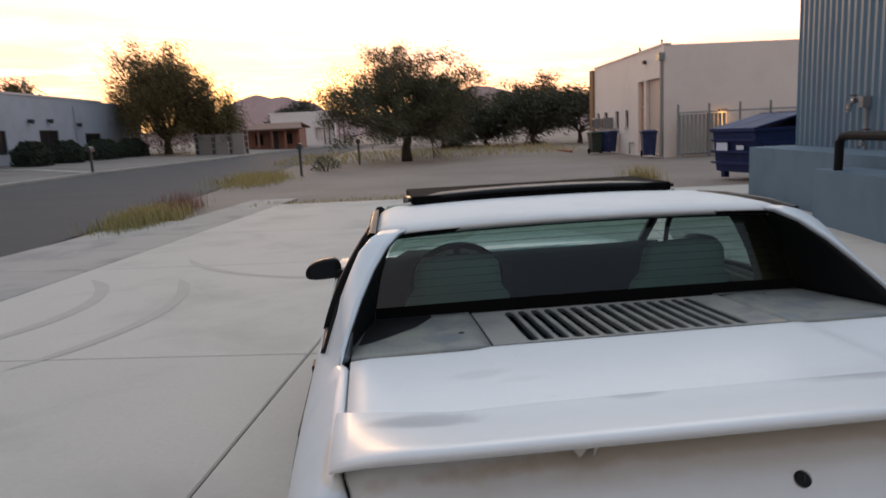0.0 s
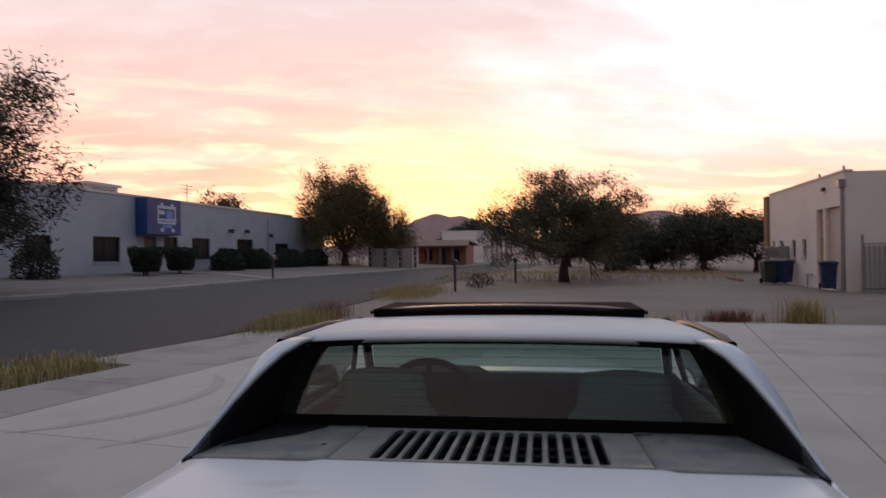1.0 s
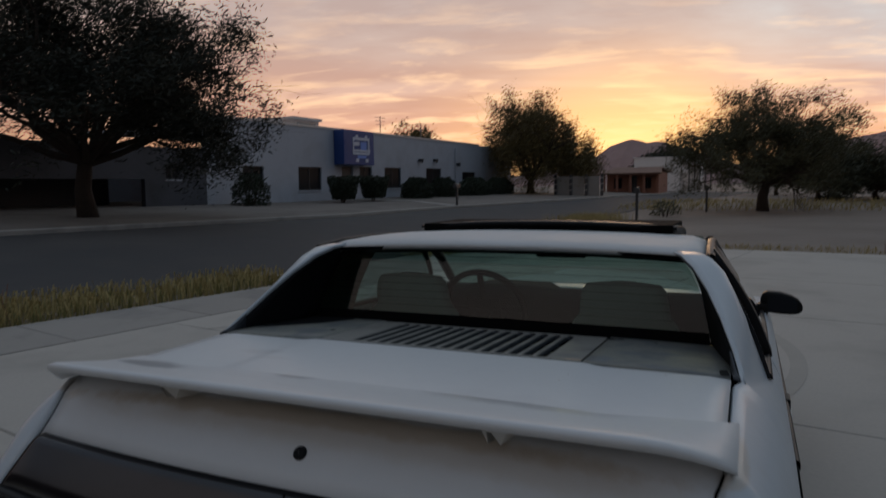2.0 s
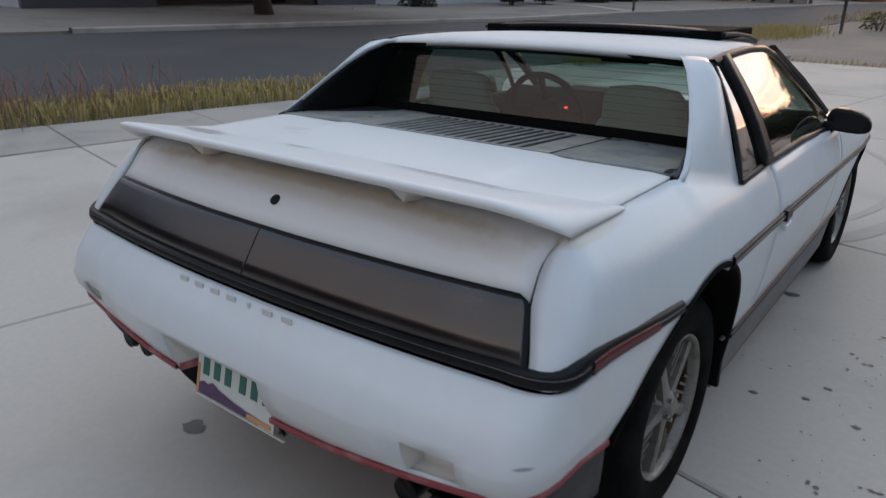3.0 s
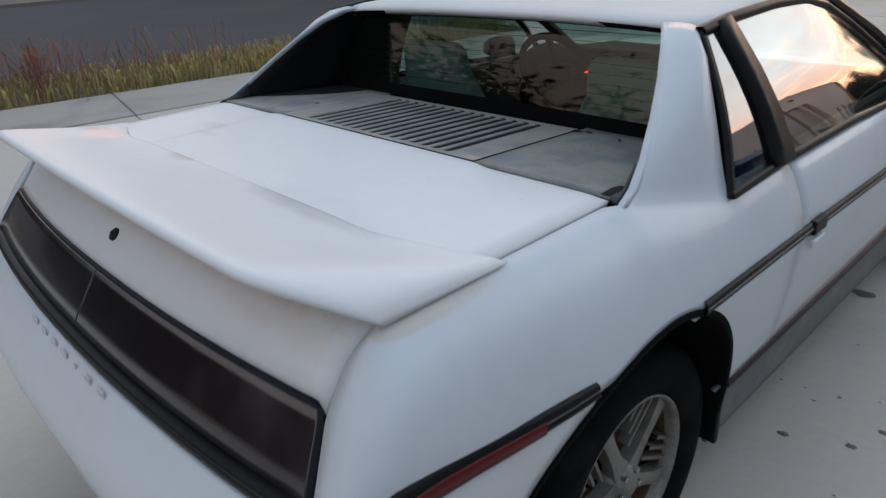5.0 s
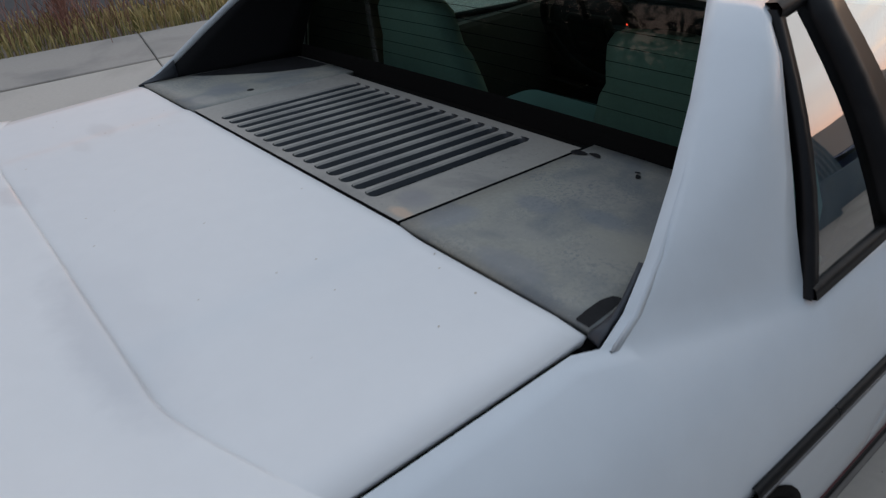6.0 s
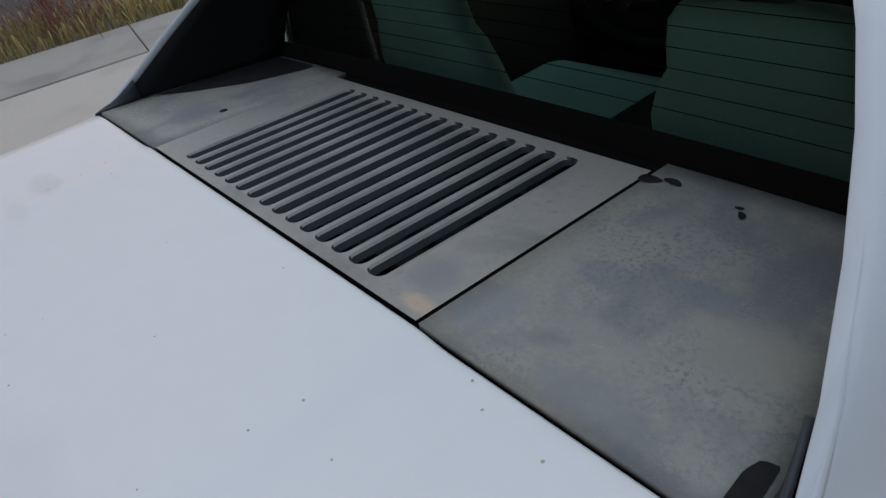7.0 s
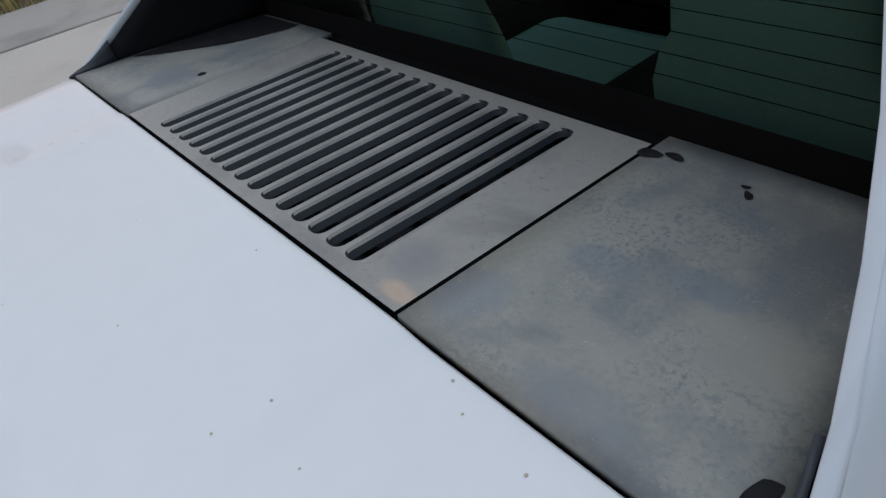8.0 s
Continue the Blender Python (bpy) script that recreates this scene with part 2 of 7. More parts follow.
worn(paint, [(-0.1, 0.56, 0.3, 0.05, (0.6, 0.57, 0.53), 0.4), (1.2, 0.44, 0.9, 0.05, (0.58, 0.55, 0.5), 0.5), (-0.5, 0.92, 0.16, 0.012, (0.58, 0.5, 0.4), 0.6)], axes=(1, 2))
chips(paint, 0.07, 0.0018, 0.3, (0.12, 0.11, 0.11))
chips(paint_lid, 0.09, 0.0016, 0.3, (0.12, 0.1, 0.09))
paint_bumper = surf("white_bumper_paint", (0.68, 0.71, 0.73), 0.4, var=0.06, scale=2.2, fine=25, bump=0.02, dist=0.002, col2=(0.64, 0.62, 0.59), patch=(0.6, 0.82), coat=0.3)
worn(paint_bumper, [(0.79, 0.585, 0.016, 0.004, (0.2, 0.22, 0.28), 0.8), (0.0, 0.47, 0.75, 0.025, (0.55, 0.52, 0.48), 0.45), (0.72, 0.62, 0.08, 0.05, (0.66, 0.67, 0.7), 0.5)], axes=(0, 2))
paint_roof = surf("dull_white_roof", (0.7, 0.7, 0.69), 0.6, var=0.06, scale=3, fine=30, bump=0.02, dist=0.002, col2=(0.62, 0.61, 0.59), patch=(0.5, 0.8), spec=0.3)
paint_dusty = surf("dusty_white_paint", (0.72, 0.7, 0.66), 0.5, var=0.06, scale=3.0, fine=40, bump=0.03, col2=(0.6, 0.53, 0.43), patch=(0.45, 0.75))
grime = surf("tan_grime", (0.5, 0.43, 0.34), 0.7, var=0.15, scale=5, fine=60)
trim_black = surf("black_trim", (0.007, 0.007, 0.008), 0.42, var=0.4, scale=5, fine=80, bump=0.06, col2=(0.012, 0.012, 0.013), spec=0.18)
rubber = surf("tyre_rubber", (0.007, 0.007, 0.007), 0.85, var=0.35, scale=7, fine=120, bump=0.2, col2=(0.016, 0.015, 0.014), spec=0.06)
dark_void = surf("dark_underside", (0.004, 0.004, 0.004), 0.95, var=0.3, spec=0.1)
sail_black = surf("black_inner_sail", (0.006, 0.006, 0.007), 0.6, var=0.3, scale=4, spec=0.2)
deck_grey = surf("faded_grey_deck", (0.28, 0.275, 0.238), 0.52, var=0.3, scale=9.0, fine=160, bump=0.08, dist=0.002, col2=(0.155, 0.168, 0.172), patch=(0.46, 0.66), detail=12)
vent_grey = surf("faded_vent_panel", (0.3, 0.285, 0.255), 0.48, var=0.15, scale=6, fine=90, bump=0.05, col2=(0.17, 0.165, 0.155), patch=(0.5, 0.7), detail=9)
worn(deck_grey, [(0.62, 0.28, 0.06, 0.12, (0.14, 0.152, 0.163), 0.7), (0.62, 0.14, 0.06, 0.07, (0.28, 0.27, 0.232), 0.7), (0.5, 0.26, 0.08, 0.05, (0.27, 0.26, 0.23), 0.65), (0.53, 0.09, 0.05, 0.03, (0.29, 0.28, 0.24), 0.6),
                 (0.41, 0.06, 0.04, 0.05, (0.19, 0.205, 0.222), 0.7), (0.47, 0.17, 0.04, 0.028, (0.175, 0.188, 0.2), 0.7), (0.57, 0.2, 0.05, 0.025, (0.16, 0.18, 0.2), 0.65), (0.56, 0.03, 0.06, 0.03, (0.195, 0.203, 0.21), 0.6), (-0.5, 0.12, 0.08, 0.06, (0.17, 0.18, 0.19), 0.7), (-0.44, 0.05, 0.05, 0.03, (0.32, 0.3, 0.27), 0.6)], ragged=1.7)
speckle(deck_grey, 190.0, 8.0, (0.13, 0.145, 0.16), (0.52, 0.6), 0.75)
speckle(deck_grey, 420.0, 14.0, (0.42, 0.42, 0.38), (0.6, 0.66), 0.5)
speckle(vent_grey, 150.0, 7.0, (0.14, 0.14, 0.145), (0.58, 0.66), 0.6)
foot_grey = surf("dark_filler_plastic", (0.03, 0.034, 0.042), 0.5, var=0.25, scale=15, fine=90, bump=0.05)
grease = surf("black_grease_and_patch", (0.014, 0.014, 0.015), 0.7, var=0.4, scale=25, fine=120, bump=0.05, col2=(0.022, 0.022, 0.024), spec=0.15)
worn(vent_grey, [(0.355, 0.016, 0.03, 0.014, (0.5, 0.36, 0.26), 0.8), (0.33, 0.06, 0.04, 0.03, (0.2, 0.2, 0.21), 0.6)])
# darker than the rocker's grey: the valance's downward-facing shade is in the colour
valance_grey = surf("shaded_grey_valance", (0.032, 0.032, 0.034), 0.65, var=0.25, scale=6, fine=60, bump=0.08, col2=(0.065, 0.06, 0.058))
lower_grey = surf("grey_lower_cladding", (0.14, 0.14, 0.145), 0.6, var=0.25, scale=6, fine=60, bump=0.08, col2=(0.22, 0.205, 0.19))
lamp_smoke = surf("smoked_lamp_lens", (0.014, 0.011, 0.012), 0.22, var=0.25, scale=5, fine=40, bump=0.01, col2=(0.035, 0.03, 0.034), patch=(0.5, 0.75), coat=0.7)
red_marker = surf("dark_red_lens", (0.11, 0.006, 0.009), 0.35, var=0.3, scale=10, fine=90, bump=0.05, spec=0.3)
red_stripe = surf("faded_red_stripe", (0.3, 0.05, 0.06), 0.5, var=0.3, scale=12, fine=60, col2=(0.4, 0.17, 0.17))
stripe_dark = surf("dark_red_stripe", (0.1, 0.02, 0.024), 0.5, var=0.3, scale=12, fine=60)
chrome = surf("dull_chrome", (0.55, 0.55, 0.56), 0.25, 1.0, var=0.2, scale=20, bump=0.03)
alloy = surf("weathered_alloy", (0.27, 0.25, 0.22), 0.45, 0.5, var=0.3, scale=16, fine=120, bump=0.12, col2=(0.12, 0.1, 0.085), patch=(0.5, 0.75))
# the thin ribs are darker than the broad spokes
alloy_dark = surf("dark_rib_alloy", (0.21, 0.19, 0.16), 0.5, 0.4, var=0.3, scale=20)
# darker than the vent panel: shade inside the slots, put into the colour
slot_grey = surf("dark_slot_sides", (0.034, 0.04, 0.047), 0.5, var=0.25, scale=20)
dull_line = surf("dull_chrome_line", (0.2, 0.2, 0.21), 0.4, 0.6, var=0.2, scale=20)
rust_dark = surf("dark_rusty_iron", (0.13, 0.07, 0.035), 0.8, 0.3, var=0.4, scale=30)
seat_cloth = surf("grey_seat_cloth", (0.3, 0.41, 0.39), 0.95, spec=0.1, var=0.3, scale=8, fine=160, bump=0.2)
dash_dark = surf("dark_dash_plastic", (0.014, 0.015, 0.016), 0.9, var=0.3, spec=0.08)
tan_trim = surf("tan_interior_trim", (0.08, 0.06, 0.045), 0.7, var=0.2)
plate_white = surf("plate_white", (0.62, 0.66, 0.62), 0.45, var=0.1, scale=20)
plate_purple = surf("plate_purple", (0.1, 0.05, 0.12), 0.5, var=0.3, scale=30)
plate_orange = surf("plate_orange", (0.6, 0.3, 0.14), 0.5, var=0.2, scale=30)
ink_green = surf("plate_green_ink", (0.03, 0.14, 0.12), 0.5, var=0.1)
emboss = surf("faded_emboss_grey", (0.62, 0.615, 0.61), 0.5, var=0.1)
car_glass = pane("tinted_car_glass", (0.5, 0.64, 0.6), 0.036)
side_glass = pane("side_window_glass", (0.55, 0.68, 0.66), 0.3)
led_red = glowing("red_warning_light", (1.0, 0.06, 0.03), 3.0)

concrete = surf("driveway_concrete", (0.5, 0.458, 0.405), 0.8, var=0.15, scale=0.7, fine=35, bump=0.12, dist=0.003, col2=(0.385, 0.35, 0.308), patch=(0.5, 0.7), rand=0.06, detail=8)
walk_conc = surf("sidewalk_concrete", (0.36, 0.33, 0.295), 0.85, var=0.14, scale=1.1, fine=45, bump=0.15, col2=(0.25, 0.235, 0.215), rand=0.08, detail=8)
asphalt = surf("old_asphalt", (0.045, 0.045, 0.047), 0.88, var=0.25, scale=0.35, fine=55, bump=0.3, dist=0.006, col2=(0.065, 0.062, 0.06), patch=(0.45, 0.7), detail=9)
dirt = surf("dry_desert_dirt", (0.265, 0.215, 0.178), 0.95, var=0.28, scale=0.25, fine=9, bump=0.5, dist=0.03, col2=(0.205, 0.165, 0.135), patch=(0.42, 0.66), detail=10)
gravel = surf("pale_gravel_yard", (0.22, 0.19, 0.165), 0.95, var=0.25, scale=0.4, fine=14, bump=0.5, dist=0.03, col2=(0.16, 0.135, 0.115))
speckle(concrete, 16.0, 1.6, (0.36, 0.33, 0.29), (0.55, 0.7), 0.28)
oil = surf("oil_stain", (0.13, 0.12, 0.11), 0.55, var=0.3, scale=30)
rubber_mark = surf("faint_tyre_mark", (0.42, 0.385, 0.34), 0.8, var=0.15, scale=6)
stucco_white = surf("painted_stucco", (0.5, 0.52, 0.57), 0.9, var=0.12, scale=0.5, fine=20, bump=0.25, dist=0.01, col2=(0.43, 0.44, 0.48), detail=8)
# stucco with the shade under the big mesquite put into its colour
stucco_shade = surf("shaded_stucco", (0.1, 0.1, 0.115), 0.9, var=0.15, scale=0.5, fine=20, bump=0.25, dist=0.01, col2=(0.075, 0.075, 0.08), detail=8)
stucco_beige = surf("beige_block_wall", (0.82, 0.73, 0.67), 0.9, var=0.1, scale=0.5, fine=16, bump=0.25, dist=0.01, col2=(0.75, 0.66, 0.6), detail=8)
brown_wall = surf("brown_pilaster", (0.3, 0.17, 0.09), 0.9, var=0.2, scale=2)
brick_red = surf("red_brown_brick", (0.33, 0.15, 0.1), 0.9, var=0.25, scale=2, fine=18)
roof_tile = surf("brown_roof", (0.2, 0.115, 0.085), 0.9, var=0.25, scale=2)
white_far = surf("white_far_wall", (0.8, 0.77, 0.76), 0.9, var=0.1, scale=0.4)
blue_metal = surf("blue_corrugated_steel", (0.11, 0.19, 0.25), 0.5, 0.0, var=0.15, scale=0.8, fine=20, bump=0.05, col2=(0.1, 0.16, 0.22))
blue_block = surf("blue_painted_block", (0.105, 0.17, 0.225), 0.85, var=0.12, scale=1.2, fine=30, bump=0.2, col2=(0.085, 0.14, 0.185))
sign_blue = surf("sign_blue", (0.02, 0.06, 0.24), 0.5, var=0.15, scale=1)
sign_white = surf("sign_white", (0.6, 0.64, 0.74), 0.6, var=0.1, scale=2)
sign_pale = surf("sign_pale_blue", (0.2, 0.32, 0.75), 0.6, var=0.1, scale=2)
bin_blue = surf("blue_bin_plastic", (0.008, 0.022, 0.085), 0.55, var=0.3, scale=3, col2=(0.03, 0.05, 0.12))
bin_green = surf("dark_green_bin_plastic", (0.02, 0.035, 0.03), 0.5, var=0.3, scale=3)
dump_blue = surf("dumpster_blue_steel", (0.01, 0.024, 0.1), 0.6, var=0.3, scale=2, col2=(0.03, 0.045, 0.11), patch=(0.55, 0.75), spec=0.25)
pipe_black = surf("black_pipe", (0.01, 0.01, 0.011), 0.7, var=0.3, scale=8, spec=0.15)
galv = surf("galvanised_steel", (0.3, 0.3, 0.3), 0.5, 0.6, var=0.2, scale=10)
slat_grey = surf("grey_privacy_slats", (0.3, 0.28, 0.26), 0.8, var=0.2, scale=2)
door_white = surf("rollup_door_paint", (0.62, 0.5, 0.43), 0.7, var=0.12, scale=2)
# orange evening light on the side door, put into its colour
door_orange_lit = surf("orange_lit_door", (0.5, 0.27, 0.16), 0.7, var=0.15, scale=2)
win_dark = surf("dark_window_glass", (0.012, 0.014, 0.018), 0.4, var=0.2, scale=1, bump=0.0, spec=0.15)
frame_dark = surf("dark_metal_frame", (0.05, 0.05, 0.055), 0.5, var=0.2)
bark = surf("mesquite_bark", (0.07, 0.05, 0.038), 0.95, var=0.35, scale=6, fine=30, bump=0.6, dist=0.02)
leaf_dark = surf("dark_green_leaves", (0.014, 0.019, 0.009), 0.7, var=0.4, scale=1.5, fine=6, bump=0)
# the shade of the dark crown is put into this leaf colour
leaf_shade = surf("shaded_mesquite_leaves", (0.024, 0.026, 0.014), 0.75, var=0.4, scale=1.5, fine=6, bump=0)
leaf_mid = surf("grey_green_leaves", (0.055, 0.06, 0.032), 0.7, var=0.4, scale=1.5, fine=6, bump=0)
leaf_olive = surf("olive_leaves", (0.1, 0.095, 0.045), 0.7, var=0.4, scale=1.2, fine=6, bump=0)
# warm sunset light is put into this leaf colour
leaf_warm = surf("sunset_lit_leaves", (0.15, 0.115, 0.04), 0.7, var=0.4, scale=1.2, fine=6, bump=0)
hedge_leaf = surf("hedge_leaves", (0.03, 0.042, 0.022), 0.75, var=0.4, scale=2, fine=9, bump=0)
dry_grass = surf("dry_yellow_grass", (0.48, 0.38, 0.16), 0.85, var=0.4, scale=3, fine=12, bump=0)
green_grass = surf("olive_grass", (0.24, 0.23, 0.08), 0.85, var=0.4, scale=3, fine=12, bump=0)
red_weed = surf("dry_red_weed", (0.27, 0.13, 0.1), 0.9, var=0.3, scale=3, fine=12, bump=0)
hill = surf("hazy_mountain", (0.4, 0.27, 0.25), 1.0, var=0.25, scale=0.01, fine=0.05, bump=0)

# ---- mesh helpers ----


def part(name, bm, material, parent=None, label="", smooth=False):
    """Links a bmesh as one mesh object, under a thing or a part where one is given."""
    me = bpy.data.meshes.new(name)
    bmesh.ops.recalc_face_normals(bm, faces=bm.faces)
    bm.to_mesh(me)
    bm.free()
    for p in me.polygons:
        p.use_smooth = smooth
    me.materials.append(material)
    return tagged(under(new(name, me), parent), label)


def raw(name, verts, faces, material, parent=None, label="", smooth=False):
    me = bpy.data.meshes.new(name)
    me.from_pydata(verts, [], faces)
    me.materials.append(material)
    for p in me.polygons:
        p.use_smooth = smooth
    return tagged(under(new(name, me), parent), label)


FIXED = set()


def empty(name, label, category, at=(0, 0, 0), group="", kind="", local=False):
    """A thing's foot. Its parts are given in the world's axes, or from the foot where local is set."""
    e = new(name)
    e.location = at
    e.empty_display_size = 0.1
    if not local:
        FIXED.add(e.name)
    return tagged(e, label, category, group, kind)


def under(ob, parent):
    ob.parent = parent
    if parent is not None and parent.name in FIXED:
        ob.matrix_parent_inverse = Matrix.Translation(-parent.location)
    return ob


def box(cx, cy, cz, sx, sy, sz, bevel=0.0, bm=None, turn=0.0):
    """A box by its centre and sizes, its edges rounded by bevel, turned about z by degrees."""
    one = bmesh.new()
    bmesh.ops.create_cube(one, size=1.0, matrix=Matrix.Translation((cx, cy, cz)) @ Matrix.Rotation(radians(turn), 4, "Z") @ Matrix.Diagonal((sx, sy, sz, 1)))
    if bevel:
        bmesh.ops.bevel(one, geom=one.edges[:], offset=bevel, segments=2, profile=0.6, affect="EDGES")
    if bm is None:
        return one
    me = bpy.data.meshes.new("scrap")
    one.to_mesh(me)
    one.free()
    bm.from_mesh(me)
    bpy.data.meshes.remove(me)
    return bm


def sheet(rows, bm=None, skip=None, loop=False):
    """Quads between rows of points. skip(point) leaves a face out where its middle answers True."""
    bm = bm or bmesh.new()
    vs = [[bm.verts.new(p) for p in row] for row in rows]
    for a, b in zip(vs, vs[1:]):
        n = len(a)
        for i in range(n if loop else n - 1):
            q = (a[i], a[(i + 1) % n], b[(i + 1) % n], b[i])
            if skip and skip(sum((v.co for v in q), Vector()) / 4):
                continue
            if len({tuple(round(x, 6) for x in v.co) for v in q}) > 2:
                try:
                    bm.faces.new(q)
                except ValueError:
                    pass
    return bm


def tube(points, radii, sides=8, bm=None, cap=True):
    """A round tube along points; radii: one a point."""
    bm = bm or bmesh.new()
    pts = [Vector(p) for p in points]
    rows = []
    for i, p in enumerate(pts):
        d = (pts[min(i + 1, len(pts) - 1)] - pts[max(i - 1, 0)]).normalized()
        a = d.cross(Vector((0.3, 0.2, 1)) if abs(d.z) < 0.9 else Vector((1, 0.1, 0))).normalized()
        b = d.cross(a)
        r = radii if isinstance(radii, (int, float)) else radii[i]
        rows.append([bm.verts.new(p + r * (math.cos(k * math.tau / sides) * a + math.sin(k * math.tau / sides) * b)) for k in range(sides)])
    for a, b in zip(rows, rows[1:]):
        for k in range(sides):
            bm.faces.new((a[k], a[(k + 1) % sides], b[(k + 1) % sides], b[k]))
    if cap:
        bm.faces.new(rows[0][::-1])
        bm.faces.new(rows[-1])
    return bm


def solid(ob, thick, offset=-1.0, core=(0.0, 1.0, 0.5)):
    """Thickens a sheet inwards; core is a place on its inner side."""
    me, away = ob.data, 0.0
    for q in me.polygons:
        away += (q.center - Vector(core)).dot(q.normal) * q.area
    if away < 0:
        me.flip_normals()
    m = ob.modifiers.new("thickness", "SOLIDIFY")
    m.thickness, m.offset = thick, offset
    return ob


def lerp(table, x):
    return float(np.interp(x, [a for a, _ in table], [b for _, b in table]))


# ---- ground ----
TURN = radians(-10.5)
CT, ST = math.cos(radians(10.5)), math.sin(radians(10.5))


def site(u, v, z=0.0):
    """A place from the site's own axes: u across the driveway, v along it."""
    return (CT * u + ST * v, -ST * u + CT * v, z)


def ground_z(x, y):
    soft = lambda a: (a + math.sqrt(a * a + 1.0)) / 2  # noqa: E731
    return 0.042 * min(soft(-x - 5.6), 20) + 0.01 * min(max(0.0, y - 30), 45) - 0.008


xs = [-1500, -700, -300, -150, -80, -50, -40, -32] + [-28 + 1.0 * i for i in range(60)] + [34, 40, 50, 80, 150, 300, 700, 1500]
ys = [-1500, -600, -200, -80, -40] + [-24 + 1.5 * i for i in range(70)] + [85, 95, 110, 150, 250, 500, 900, 1500, 2600]
rows = []
for y in ys:
    row = []
    for x in xs:
        wob = 0.03 * noise.noise(Vector((x * 0.5, y * 0.5, 0))) if (y > 15 or x < -14) and abs(x) < 60 else 0.0
        row.append((x, y, ground_z(x, y) - 0.06 + wob))
    rows.append(row)
ground = part("ground", sheet(rows), dirt, smooth=True)
tagged(ground, "dry bare desert dirt lot around the driveway", "ground", kind="structure")


def strip(name, left, right, lift, material, label, category, sub=6):
    """A ribbon on the ground between two lines of (x, y), with a skirt at both sides."""
    rows = []
    n = (len(left) - 1) * sub
    for i in range(n + 1):
        k, f = min(i // sub, len(left) - 2), (i - sub * min(i // sub, len(left) - 2)) / sub
        a = Vector(left[k]).lerp(Vector(left[k + 1]), f)
        b = Vector(right[k]).lerp(Vector(right[k + 1]), f)
        row = []
        for j in range(9):
            p = a.lerp(b, j / 8)
            row.append((p.x, p.y, ground_z(p.x, p.y) + lift))
        row.insert(0, (a.x, a.y, ground_z(a.x, a.y) + lift - 0.1))
        row.append((b.x, b.y, ground_z(b.x, b.y) + lift - 0.1))
        rows.append(row)
    return tagged(part(name, sheet(rows), material), label, category, kind="structure")


ROAD_NEAR = [(-14.0, -34), (-8.6, -4.5), (-7.5, 1.4), (-6.5, 6.3), (-5.9, 8.4), (-5.75, 12), (-5.6, 20), (-5.5, 27), (-4.6, 38), (-2.6, 55), (2.5, 85)]
ROAD_FAR = [(-24.0, -34), (-18.0, -4.5), (-16.8, 1.4), (-15.8, 6.3), (-15.4, 9), (-14.6, 14), (-13.4, 21), (-13.4, 30), (-11.8, 40), (-9.2, 57), (-4.0, 87)]
strip("road", ROAD_FAR, ROAD_NEAR, -0.035, asphalt, "worn dark grey asphalt street curving past the lot", "road")
YARD = [(-44.0, -34), (-40.0, -4.5), (-36, 1.4), (-34, 6.3), (-33, 9), (-32, 14), (-31, 21), (-30, 30), (-28, 40), (-26, 57), (-24, 87)]
strip("pavement", YARD, [(x - 0.15, y) for x, y in ROAD_FAR], 0.02, gravel, "pale gravel yard before the white building", "yard")
# kerb on the far side of the street
kerb_rows = []
for k in range(3, len(ROAD_FAR)):
    x, y = ROAD_FAR[k]
    g = ground_z(x, y)
    kerb_rows.append([(x, y, g - 0.1), (x, y, g + 0.07), (x - 0.03, y, g + 0.1), (x - 0.16, y, g + 0.1), (x - 0.16, y, g - 0.1)])
tagged(part("kerb", sheet(kerb_rows), walk_conc), "low grey concrete kerb along the street", "kerb", kind="structure")

driveway = empty("driveway", "pale grey concrete driveway of jointed slabs with tyre marks", "driveway", kind="structure")
sidewalk = empty("sidewalk", "weathered concrete sidewalk between grass verge and driveway", "sidewalk", kind="structure")
U_LINES, V_LINES = [-5.35, -1.68, 1.75, 4.28], [-14.0, -10.5, -7.0, -3.2, 0.3, 2.8, 6.3, 9.25, 13.8]


def slab(parent, u0, u1, v0, v1, material, top=0.0, gap=0.006, follow=False):
    """One slab with a rounded upper edge, its joint left open around it."""
    g = gap + 0.004
    rows = []
    for d, z in ((0, -0.09), (0, -0.008), (0.008, 0.0)):
        ring = [(u0 + g / 2 + d, v0 + g / 2 + d), (u1 - g / 2 - d, v0 + g / 2 + d), (u1 - g / 2 - d, v1 - g / 2 - d), (u0 + g / 2 + d, v1 - g / 2 - d)]
        row = []
        for u, v in ring:
            x, y, _ = site(u, v)
            row.append((x, y, (ground_z(x, y) if follow else 0.0) + top + z))
        rows.append(row)
    bm = sheet(rows, loop=True)
    bm.faces.new(list(bm.verts)[-4:])
    return part("slab", bm, material, parent)


for u0, u1 in zip(U_LINES, U_LINES[1:]):
    for v0, v1 in zip(V_LINES, V_LINES[1:]):
        slab(driveway, u0, u1, v0, v1, concrete)
slab(driveway, 4.28, 7.6, 12.0, 13.8, concrete)
for i in range(20):
    slab(sidewalk, -6.5, -5.35, -13.2 + 1.5 * i - 1.5, -13.2 + 1.5 * i, walk_conc, top=0.004, follow=True)
for v0, v1 in ((6.0, 8.7), (8.7, 11.3)):
    slab(sidewalk, -7.4, -6.5, v0, v1, walk_conc, top=-0.004, follow=True)

# oil spots and tyre marks on the concrete
rng = random.Random(4)


